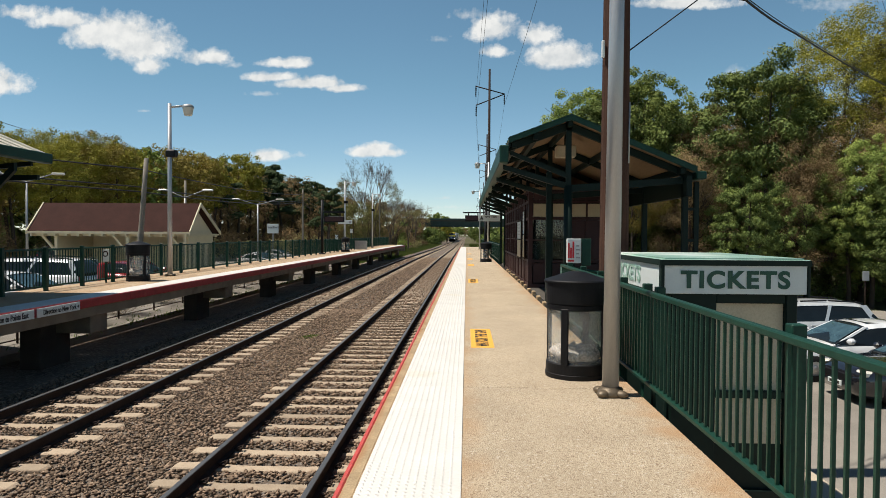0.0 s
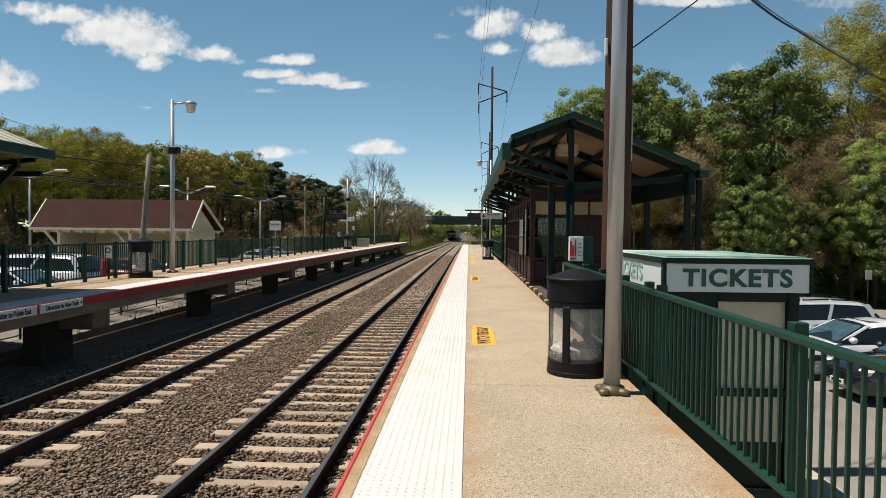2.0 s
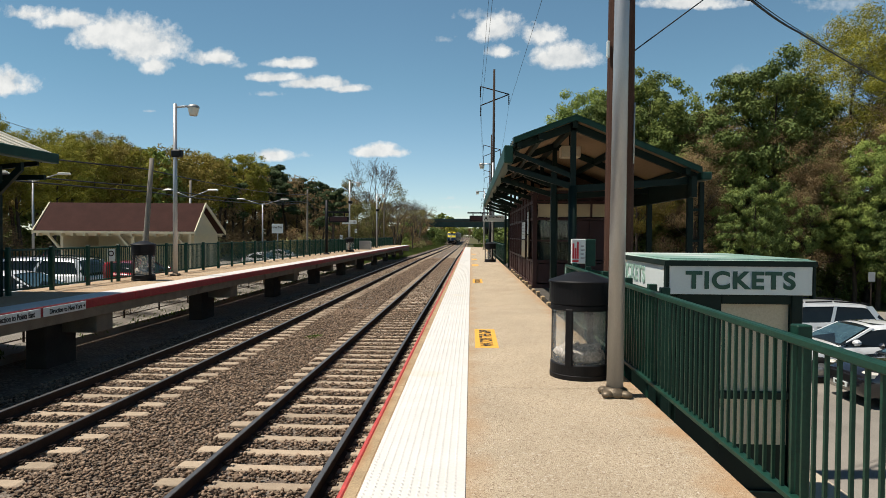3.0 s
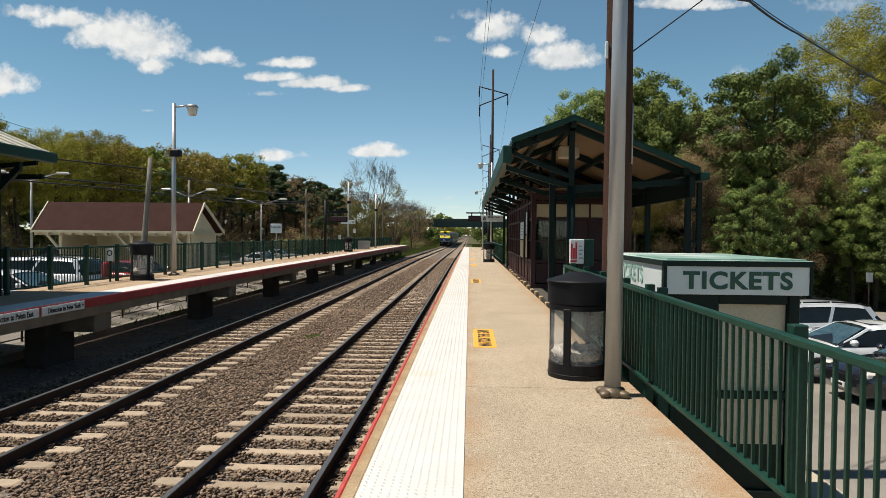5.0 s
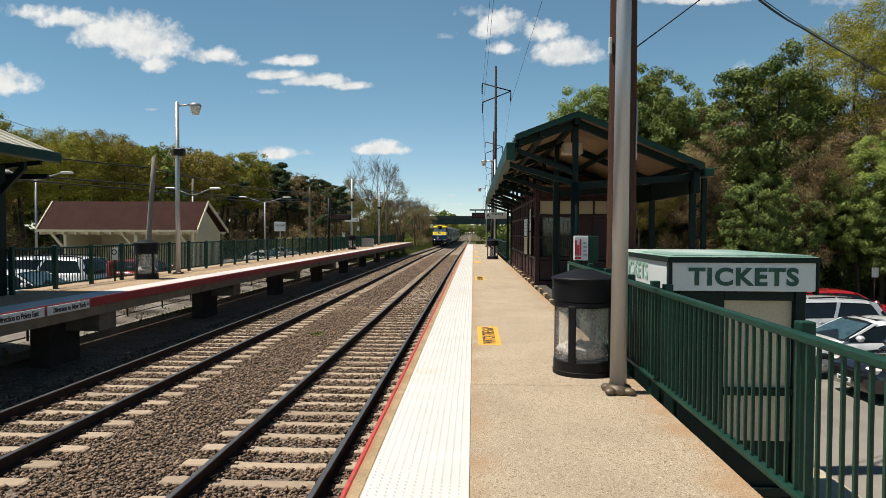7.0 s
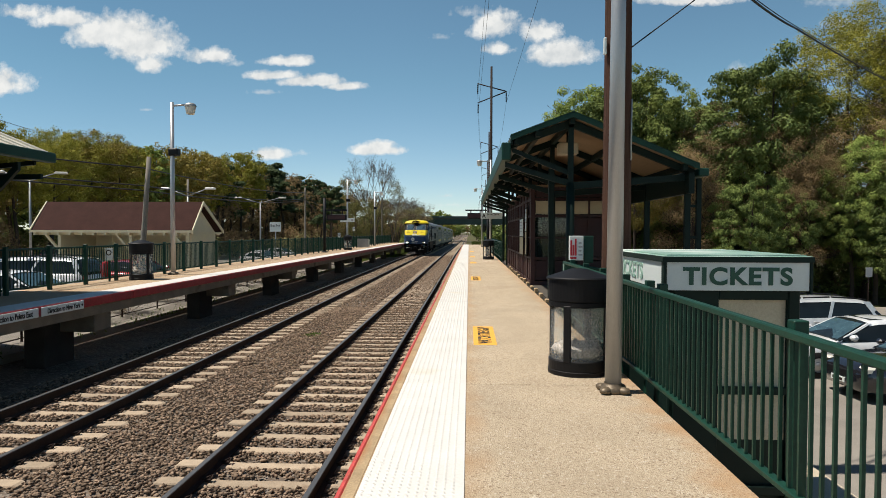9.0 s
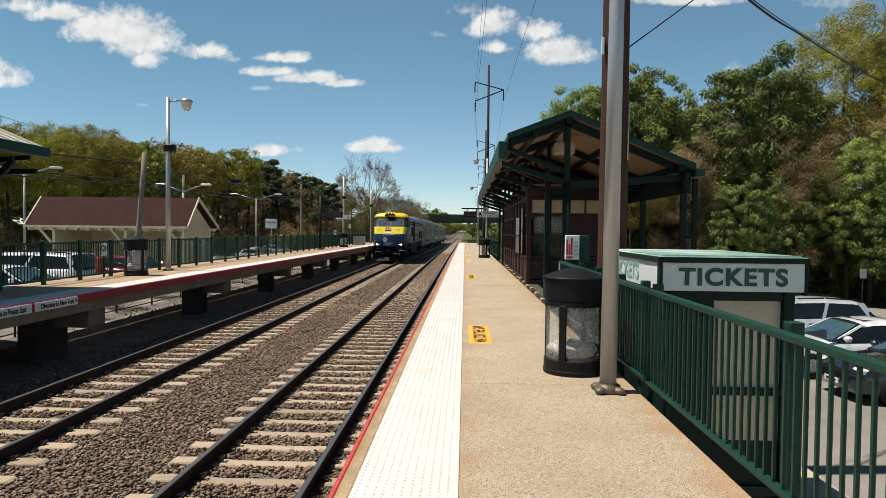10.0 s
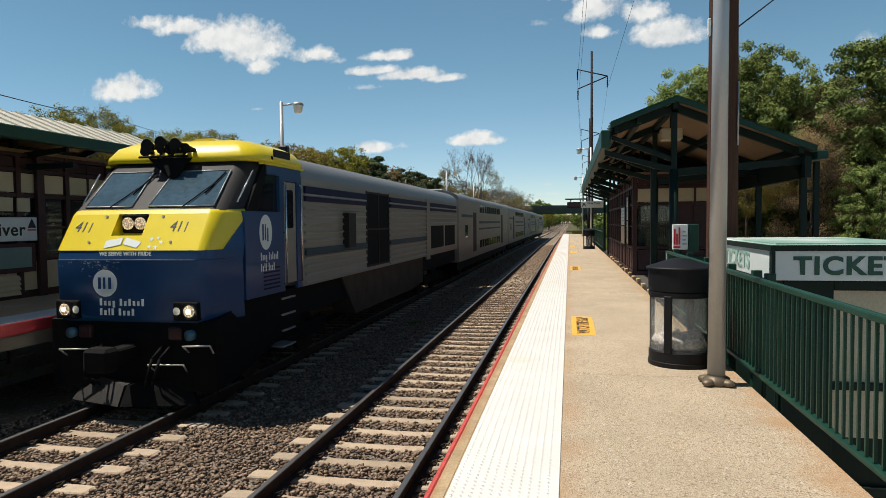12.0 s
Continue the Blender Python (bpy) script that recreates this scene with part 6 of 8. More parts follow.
def tree_kind(seed, h, crown, leaf, count, size, trunk_r=0.2, first=0.3, spread=0.9, flat=0.8, depth=2, limbs=9, up=0.5, fill=0):
    """One tree: tapered trunk with limbs, and a crown of many leaf blades. Returns its meshes."""
    rnd = np.random.RandomState(seed)
    bm = bmesh.new()
    pts = limb_path(rnd, (0, 0, -0.3), (0, 0, 1), h * 0.86, 0.05, 7)
    for i in range(7):
        tube(bm, pts[i], pts[i + 1], trunk_r * (1 - 0.125 * i), trunk_r * (1 - 0.125 * (i + 1)), 9, False)
    ends = []
    for i in range(limbs):
        f = first + (0.98 - first) * (i + rnd.rand()) / limbs
        k = min(6, int(f * 7))
        base = pts[k] + (pts[k + 1] - pts[k]) * (f * 7 - k)
        a = i * 2.4 + rnd.rand()
        reach = crown * (1.0 - 0.55 * max(0, (f - 0.55) / 0.45)) * (0.7 + 0.5 * rnd.rand()) * (0.74 if fill else 1.0)
        branches(bm, rnd, base, np.array([math.cos(a), math.sin(a), up + 0.5 * rnd.rand()]) / 1.2, reach, trunk_r * 0.42 * (1.15 - f), depth, ends)
    ends.append((pts[-1], 0))
    trunk = mesh_of("trunk", bm, M["bark"])
    if not count:
        return trunk, None
    c = np.array([e for e, d in ends])
    c = c[rnd.choice(len(c), min(len(c), 30 if fill else 220), replace=False)]
    c = c + rnd.randn(*c.shape) * 0.2
    if fill:   # clumps that round out the crown, thickest towards its outside
        a, u, q = rnd.rand(fill) * 6.28, rnd.rand(fill) * 2 - 1, 0.66 + 0.34 * rnd.rand(fill) ** 0.5
        lump = 1 + 0.13 * np.sin(3 * a + seed) * np.sin(4 * u + seed)
        w = (1 - u * u) ** 0.42 * q * lump * crown
        mid, tall = h * (first + 0.98) / 2, h * (0.96 - first) / 2
        c = np.concatenate([c, np.stack([w * np.cos(a), w * np.sin(a), mid + u * q * tall * lump], -1)])
    v = leaf_cloud(rnd, c, spread, count, size, flat)
    f = np.arange(len(v)).reshape(-1, 3)
    return trunk, raw_mesh("crown", v, f, LEAF[leaf])


def plant_tree(meshes, at, label, name="tree", category="tree", group=""):
    t = thing(name, at, label, category, group)
    part("trunk", meshes[0], None, t)
    if meshes[1]:
        part("crown", meshes[1], None, t)
    return t


def kinds(pre, k, size):
    """The broad kinds of tree, with leaf counts and sizes to suit their distance."""
    n = lambda v: int(v * k)
    deep, fewer = (2, 1) if pre == "" else (1, 0) if pre == "mid_" else (0, 0)
    return {
        pre + "fresh": tree_kind(11, 12, 3.3, "fresh", n(19000), 0.105 * size, 0.22, 0.22, 0.50, 0.66, fill=190, depth=deep),
        pre + "fresh2": tree_kind(12, 12, 3.1, "fresh", n(19000), 0.105 * size, 0.20, 0.20, 0.50, 0.66, fill=190, depth=deep),
        pre + "deep": tree_kind(13, 11, 3.3, "deep", n(20000), 0.110 * size, 0.20, 0.18, 0.50, 0.66, fill=190, depth=deep),
        pre + "yellow": tree_kind(14, 13, 3.6, "yellow", n(21000), 0.078 * size, 0.22, 0.44, 0.62, 0.7, fill=160, depth=deep),
        pre + "yellow2": tree_kind(15, 13, 3.8, "ochre", n(20000), 0.078 * size, 0.22, 0.48, 0.62, 0.7, fill=160, depth=deep),
        pre + "russet": tree_kind(16, 12, 3.2, "russet", n(10000), 0.080 * size, 0.20, 0.20, 0.9, depth=deep + 1, fill=25),
        pre + "pine": tree_kind(17, 15, 2.6, "dark", n(12000), 0.11 * size, 0.22, 0.40, 0.75, 0.5, limbs=13, up=0.12, depth=deep),
        pre + "pine2": tree_kind(18, 14, 2.4, "dark", n(11500), 0.11 * size, 0.20, 0.46, 0.75, 0.5, limbs=11, up=0.12, depth=deep),
        pre + "thin": tree_kind(20, 12, 3.2, "sprout", n(6500), 0.070 * size, 0.16, 0.15, 1.1, depth=deep + 1, up=0.7, fill=20),
        pre + "tall": tree_kind(22, 16, 4.8, "yellow", n(17000), 0.072 * size, 0.26, 0.46, 0.60, depth=deep + 1, limbs=11, up=0.6, fill=150),
        pre + "bush": tree_kind(23, 3.2, 1.9, "fresh", n(4800), 0.080 * size, 0.06, 0.02, 0.55, limbs=8, up=0.3, fill=15, depth=fewer),
        pre + "bush2": tree_kind(24, 3.0, 1.8, "pale", n(3000), 0.065 * size, 0.05, 0.02, 0.7, limbs=10, up=0.5, depth=fewer + 1),
        pre + "bush3": tree_kind(25, 3.4, 1.9, "deep", n(4800), 0.080 * size, 0.06, 0.02, 0.55, limbs=8, up=0.3, fill=15, depth=fewer),
        pre + "bush4": tree_kind(26, 3.0, 1.7, "russet", n(3000), 0.065 * size, 0.05, 0.02, 0.8, limbs=11, up=0.7, depth=fewer + 1),
    }


KIND = {**kinds("", 1.95, 0.80), **kinds("mid_", 0.95, 1.14), **kinds("far_", 0.27, 2.2), **kinds("dim_", 0.055, 4.9)}
branches.least = 0.022


def vase_tree(seed, h, spread):
    """A tree hardly in leaf: a trunk that forks again and again into a rounded fan of fine twigs."""
    rnd = np.random.RandomState(seed)
    bm = bmesh.new()
    tips = []

    def fork(p, d, length, r, level):
        q = p
        for i in range(2):
            e = d + rnd.randn(3) * 0.09
            d = e / np.linalg.norm(e)
            nxt = q + d * length / 2
            tube(bm, q, nxt, max(r * (1 - 0.15 * i), 0.013), max(r * (0.85 - 0.15 * i), 0.013), 6 if level < 2 else 3, False)
            q = nxt
        if level >= 7:
            tips.append(q)
            return
        for i in range(3 if level in (1, 3) or (level == 5 and rnd.rand() < 0.6) else 2):
            e = d + rnd.randn(3) * (0.15 + spread * 0.16 + 0.045 * level) * np.array([1, 1, 0.62]) + np.array([0, 0, 0.12 - 0.02 * level])
            fork(q, e / np.linalg.norm(e), length * rnd.uniform(0.68, 0.88), r * 0.64, level + 1)

    for k in range(3):
        a = k * 2.1
        fork(np.array([0.0, 0.0, h * (0.10 + 0.07 * k)]), np.array([0.22 * math.cos(a), 0.22 * math.sin(a), 1.0]) / 1.02, h * 0.21, 0.14, 0)
    tube(bm, (0, 0, -0.3), (0, 0, h * 0.26), 0.28, 0.18, 9, False)
    tips = np.array(tips)
    grow = h / tips[:, 2].max()
    for q in bm.verts:
        q.co.z *= grow
    tips[:, 2] *= grow
    v = leaf_cloud(rnd, tips[tips[:, 2] < 0.75 * h], 0.5, 2600, 0.10)
    return mesh_of("trunk", bm, M["twig"]), raw_mesh("crown", v, np.arange(len(v)).reshape(-1, 3), LEAF["pale"])


KIND["bare"] = vase_tree(19, 14, 0.62)
branches.least = 0.012
WORDS = dict(
    fresh="broadleaf tree in fresh spring green", fresh2="broadleaf tree in fresh spring green", deep="dense deep-green broadleaf tree",
    yellow="yellow-green oak in young leaf", yellow2="bronze-green oak in young leaf", russet="half-bare tree with reddish-brown buds",
    pine="dark pitch pine with a ragged crown", pine2="dark pitch pine with a ragged crown", bare="tall leafless tree with fine twigs",
    thin="thin tree with sparse young yellow-green leaves", tall="tall spreading tree with sparse yellow-green leaves", bush="leafy shrub in fresh spring green", bush2="loose shrub with pale spring bloom",
    bush3="dense shrub with dark-green leaves", bush4="tangled brown shrub with reddish buds",
)


def put_tree(kind, x, y, h=None, z=-2.12, turn=None, wide=1.0, plain=False):
    rnd = put_tree.rnd
    away = math.hypot(x, y)
    away = max(away, 110) if plain else away
    mesh = KIND[kind] if kind == "bare" or away < 58 else KIND[("mid_" if away < 80 else "far_" if away < 250 else "dim_") + kind]
    base = {"fresh": 12, "fresh2": 12, "deep": 11, "yellow": 13, "yellow2": 13, "russet": 12, "pine": 15, "pine2": 14, "bare": 14, "thin": 12, "tall": 16}.get(kind, 3.1)
    s = (h or base) / base
    at = pose(x, y, z, 0, 0, rnd.uniform(0, 360) if turn is None else turn) @ Matrix.Diagonal((s * wide, s * wide, s, 1))
    bush = kind.startswith("bush")
    return plant_tree(mesh, at, WORDS[kind], "shrub" if bush else "tree", "shrub" if bush else "tree", "shrubs" if bush else "woodland trees")


put_tree.rnd = random.Random(8)


def woods():
    rnd = random.Random(21)
    # behind the east lot: close, dense wall of spring growth
    for x, y, k, h in ((8.0, 46, "fresh", 14.2), (10.9, 42, "fresh2", 14.6), (13.0, 41.5, "deep", 12.8), (9.4, 43.5, "deep", 13.4), (12.2, 45, "fresh", 14.6), (14.4, 44.5, "deep", 11.6), (12.4, 37, "russet", 9.0), (15.0, 41, "russet", 11.6), (17.4, 40, "deep", 14.8), (19.4, 41.0, "fresh2", 13.8), (18.4, 43.5, "deep", 14.0), (18.2, 35.4, "russet", 8.6), (21.2, 34.8, "fresh2", 9.2), (20.6, 46, "fresh2", 12.0), (16.4, 44, "deep", 10.4),
                       (22.8, 42.5, "tall", 16.6), (25.6, 40.5, "tall", 18.2), (30.0, 40, "tall", 19.0), (24.0, 35.8, "fresh2", 9.2), (27.6, 44, "tall", 19.2), (34.5, 42, "tall", 19.2), (22.5, 38, "russet", 11.0), (26.5, 37, "russet", 11.5), (25.0, 33.5, "fresh", 8.8), (28.5, 31.5, "fresh2", 10.0),
                       (22.0, 33.0, "deep", 7.0), (33.0, 31, "fresh", 13.0), (36.5, 29, "deep", 14.0), (12.2, 36.5, "russet", 8.0), (9.4, 37.5, "yellow2", 8.4), (16.6, 35.5, "deep", 6.6), (14.6, 35, "deep", 6.8), (20.3, 35.4, "fresh", 8.0), (18.6, 38, "russet", 10.0),
                       (7.0, 54, "fresh2", 9.5), (9.6, 58, "deep", 10), (20.5, 50, "pine", 12.0), (25.5, 49, "russet", 13.0), (30.0, 47, "russet", 14.0), (34, 45, "russet", 16.0), (38, 36, "yellow", 16.5), (30.5, 36.5, "deep", 12.0)):
        put_tree(k, x, y, h, wide=0.88 if x < 22 else 1.08)
    for i in range(24):
        x = rnd.uniform(6.5, 36)
        y = 40.5 - 0.10 * x + rnd.uniform(-1.0, 3.5)
        put_tree(rnd.choice(("bush3", "bush4", "bush3")), x, y, rnd.uniform(2.4, 4.2), wide=1.15)
    for i in range(16):
        put_tree(rnd.choice(("bush", "bush3", "bush4")), rnd.uniform(4.5, 9), rnd.uniform(42, 90), rnd.uniform(2.5, 4.5))
    for i in range(10):
        put_tree(rnd.choice(("fresh", "deep", "yellow", "russet")), rnd.uniform(9, 16), 62 + 9 * i, rnd.uniform(8, 12))
    for i in range(15):     # shaded second row that closes the wood
        put_tree(rnd.choice(("deep", "russet", "deep")), 7.5 + 2.7 * i, 55 - 0.15 * i + rnd.uniform(-1.5, 1.5), rnd.uniform(7.5, 9.0), wide=1.3)
    # west woods behind the lot, running along the line
    ridge = ((40.0, 9.4), (55.6, 10.4), (63.7, 12.0), (73.8, 12.9), (80.0, 12.7), (96.0, 13.5), (112.8, 15.2), (128.8, 16.2), (143.0, 15.4), (161.0, 14.6), (178.0, 14.8), (200.0, 13.4))

    def rise(x, y, f):
        """Height of a tree whose top lies under the wood's even roofline."""
        q = -y * 40.0 / x
        top = np.interp(q, [a for a, b in ridge], [b for a, b in ridge])
        return f * ((top - 1.63) * -x / 40.0 + 1.63) + 2.12

    front = ((52, "yellow2", 0.9), (56.5, "yellow", 1.0), (60.5, "yellow", 1.0), (64.5, "yellow", 0.95), (69, "yellow2", 1.0), (73.5, "yellow", 0.95), (79.5, "fresh2", 1.0), (85, "yellow2", 0.85), (89.5, "yellow2", 1.1), (95, "yellow2", 0.9), (98, "yellow", 0.85), (101, "russet", 1.0), (103.5, "pine", 1.2), (109, "yellow", 0.85), (113.5, "yellow", 0.9), (118, "russet", 1.0),
             (126, "pine", 1.25), (131, "pine2", 1.2), (137, "russet", 1.1), (142, "pine2", 1.4), (147, "russet", 1.2), (153, "pine", 1.3), (161, "russet", 1.2), (168, "pine2", 1.3), (176, "pine", 1.3), (185, "russet", 1.2), (194, "thin", 1.2), (205, "yellow2", 1.2))
    for y, k, wide in front:
        x = -40 + rnd.uniform(-1.5, 1.5)
        put_tree(k, x, -y * x / 40, rise(x, -y * x / 40, rnd.uniform(0.96, 1.05)) * (1.13 if "pine" in k else 1.04 if y > 120 else 1.0), wide=wide)
    for x, y, h, wide in ((-41, 45.5, 13.4, 0.95), (-40.5, 49.8, 14.3, 1.0), (-42, 54.5, 14.0, 0.85)):
        put_tree("yellow", x, y, h, wide=wide)
    y = 46.0
    while y < 240:
        for x0, f in ((-46, 0.93), (-54, 0.92)):
            x = x0 + rnd.uniform(-2, 2)
            put_tree(rnd.choice(("yellow", "yellow2", "russet", "deep", "yellow2") if y < 105 else ("pine", "yellow2", "russet", "pine2")), x, y + rnd.uniform(-2, 2), rise(x, y, f * rnd.uniform(0.92, 1.0)), wide=1.2)
        y += 5.6 if y < 120 else 8.0
    for i in range(22):     # shaded brush at the wood's foot
        put_tree(rnd.choice(("russet", "thin", "russet")), -42.5 + rnd.uniform(-1.5, 1.5), 52 + 5.4 * i, rnd.uniform(6.0, 8.2), wide=1.35)
    for i in range(26):
        put_tree(rnd.choice(("bush3", "bush4", "bush3") if i < 8 else ("bush2", "bush4", "bush2")), rnd.uniform(-40, -36) if i < 8 else rnd.uniform(-36, -30), 45 + 4.2 * i, rnd.uniform(2.5, 4.2), wide=1.2)
    for x, y, h in ((-46, 22, 9.4), (-49, 31, 10.4), (-42, 36, 9.6), (-40, 14, 9.2), (-46, 8, 9.4), (-58, 30, 9), (-60, 38, 9), (-58, 46, 9), (-60, 54, 9), (-58, 62, 9), (-56, 70, 9), (-62, 24, 9), (-60, 16, 9)):
        put_tree(rnd.choice(("yellow", "yellow2", "fresh") if h > 9 else ("deep", "deep", "russet")), x, y, h)
    y = 40.0
    while y < 240:      # shaded undergrowth deep in the wood
        put_tree(rnd.choice(("deep", "russet", "deep")), -56 + 0.10 * max(0, y - 90) + rnd.uniform(-2, 2), y, rnd.uniform(6.5, 8.5), wide=1.25, plain=True)
        put_tree(rnd.choice(("bush4", "bush3")), -48 + 0.10 * max(0, y - 90) + rnd.uniform(-3, 3), y, rnd.uniform(3.5, 4.5), wide=1.3, plain=True)
        y += 5.5
    for i in range(15):     # brush that has grown along the foot of the far platform
        put_tree("bush4", -11.75 + rnd.uniform(-0.15, 0.25), 19.4 + 2.7 * i + rnd.uniform(-0.5, 0.5), rnd.uniform(0.75, 1.0), z=LOT_L - 0.1, wide=1.35)
    # trees by the line beyond the far platform
    put_tree("bare", -16.4, 112, 17.0, turn=40, wide=0.70)
    for x, y, h in ((-19.6, 110, 9.6), (-18.4, 106, 9.2), (-21.4, 112, 9.0), (-17.6, 118, 10.0), (-15.6, 113, 8.0), (-16.6, 108, 8.6)):
        put_tree("thin", x, y, h)
    for x, y, k, h in ((-21.5, 101, "pine2", 12.6), (-22.3, 103, "pine", 12.4), (-25, 108, "russet", 11.8), (-14.2, 122, "bare", 10.5), (-14.9, 134, "bare", 11.5), (-15.5, 142, "russet", 11.0), (-20.5, 120, "thin", 9.4), (-13.6, 152, "bare", 12.0), (-23, 116, "russet", 11.6), (-27, 112, "pine", 15.0), (-17, 128, "russet", 10.5),
                       (-13.4, 168, "bare", 12), (-15, 182, "russet", 11.5), (-16, 200, "russet", 12), (-22, 140, "bare", 14), (-24, 160, "russet", 14), (-24, 185, "thin", 14), (-20, 215, "deep", 9), (-26, 128, "russet", 13), (-28, 145, "thin", 14)):
        put_tree(k, x, y, h)
    for i in range(22):
        put_tree(rnd.choice(("bush", "bush4", "bush2")), rnd.uniform(-17, -11.5), rnd.uniform(84, 230), rnd.uniform(1.5, 3.2))
    # beyond the bridge
    for i in range(60):
        s = rnd.choice((-1, 1))
        put_tree(rnd.choice(("fresh", "deep", "yellow", "russet")), s * rnd.uniform(8, 20), rnd.uniform(262, 620), rnd.uniform(7, 9.5))
    for i in range(34):
        s = -1 if i % 2 else 1
        put_tree(rnd.choice(("deep", "deep", "russet", "fresh")), s * rnd.uniform(6.5, 10) - 3, 275 + 13 * i, rnd.uniform(5.5, 8.5))
    for i in range(12):
        put_tree(rnd.choice(("deep", "russet", "fresh")), -22 + 2.4 * i, 740 + 8 * (i % 3), rnd.uniform(11.0, 13.5), wide=1.3)
    for i in range(16):     # scrub that closes the view beside the abutments
        put_tree(rnd.choice(("russet", "thin", "yellow2", "deep")), -44 + 1.9 * i, 226 - 1.5 * (i % 3), rnd.uniform(7.5, 11.0))
    for i in range(9):
        put_tree(rnd.choice(("bush", "bush3", "thin")), -15.0 + 0.6 * i, 236 - 3.5 * (i % 4), rnd.uniform(4.0, 6.5) * (1.0 if i < 6 else 0.6))
    put_tree("fresh", -14, 300, 14.0, wide=1.3)
    put_tree("deep", -12.0, 305, 13.0, wide=1.3)
    for i in range(14):
        put_tree(rnd.choice(("bush", "bush3")), rnd.uniform(5, 9), rnd.uniform(92, 235), rnd.uniform(2.5, 4.5))


woods()


def grass_patch(name, x0, x1, y0, y1, n, h, seed, z):
    rnd = np.random.RandomState(seed)
    p = np.stack([x0 + (x1 - x0) * rnd.rand(n), y0 + (y1 - y0) * rnd.rand(n), np.full(n, z)], -1)
    if z == BED:
        p[:, 2] += [fall(q) for q in p[:, 1]]
    a = rnd.rand(n) * 6.28
    w = 0.02 + 0.03 * rnd.rand(n)
    d = np.stack([np.cos(a) * w, np.sin(a) * w, 0 * a], -1)
    tip = np.stack([rnd.randn(n) * 0.1, rnd.randn(n) * 0.1, h * (0.4 + 0.9 * rnd.rand(n))], -1)
    v = np.stack([p - d, p + d, p + tip], 1).reshape(-1, 3)
    ob = new(name, raw_mesh(name, v, np.arange(len(v)).reshape(-1, 3), M["grass"]))
    tagged(ob, "rough grass and weeds beside the track", "grass", kind="stuff")


grass_patch("grass", -14.5, -9.2, 77, 240, 40000, 0.45, 4, -2.1)
grass_patch("grass", -10.9, -8.9, 78, 240, 15000, 0.30, 9, BED)
grass_patch("grass", -4.72, -4.48, 18.7, 19.2, 110, 0.09, 5, BED)
grass_patch("grass", 1.0, 6.0, 86, 240, 16000, 0.5, 6, -2.1)
grass_patch("grass", -12.0, -10.4, 8, 61, 1500, 0.14, 7, LOT_L - 0.15)
# ---- the train ----
def reflector_mat(name, color, strength):
    """A lit lamp's faceted reflector behind its lens."""
    m = glow_mat(name, color, strength)
    n, l = m.node_tree.nodes, m.node_tree.links
    tc, facets, rng = n.new("ShaderNodeTexCoord"), n.new("ShaderNodeTexVoronoi"), n.new("ShaderNodeMapRange")
    facets.inputs["Scale"].default_value = 34.0
    l.new(tc.outputs["Object"], facets.inputs["Vector"])
    l.new(facets.outputs["Distance"], rng.inputs["Value"])
    rng.inputs["From Max"].default_value = 0.7
    rng.inputs["To Min"].default_value, rng.inputs["To Max"].default_value = strength, strength * 0.08
    b = n["Principled BSDF"]
    b.inputs["Base Color"].default_value = (0.30, 0.24, 0.17, 1)
    b.inputs["Roughness"].default_value = 0.15
    l.new(rng.outputs[0], b.inputs["Emission Strength"])
    return m


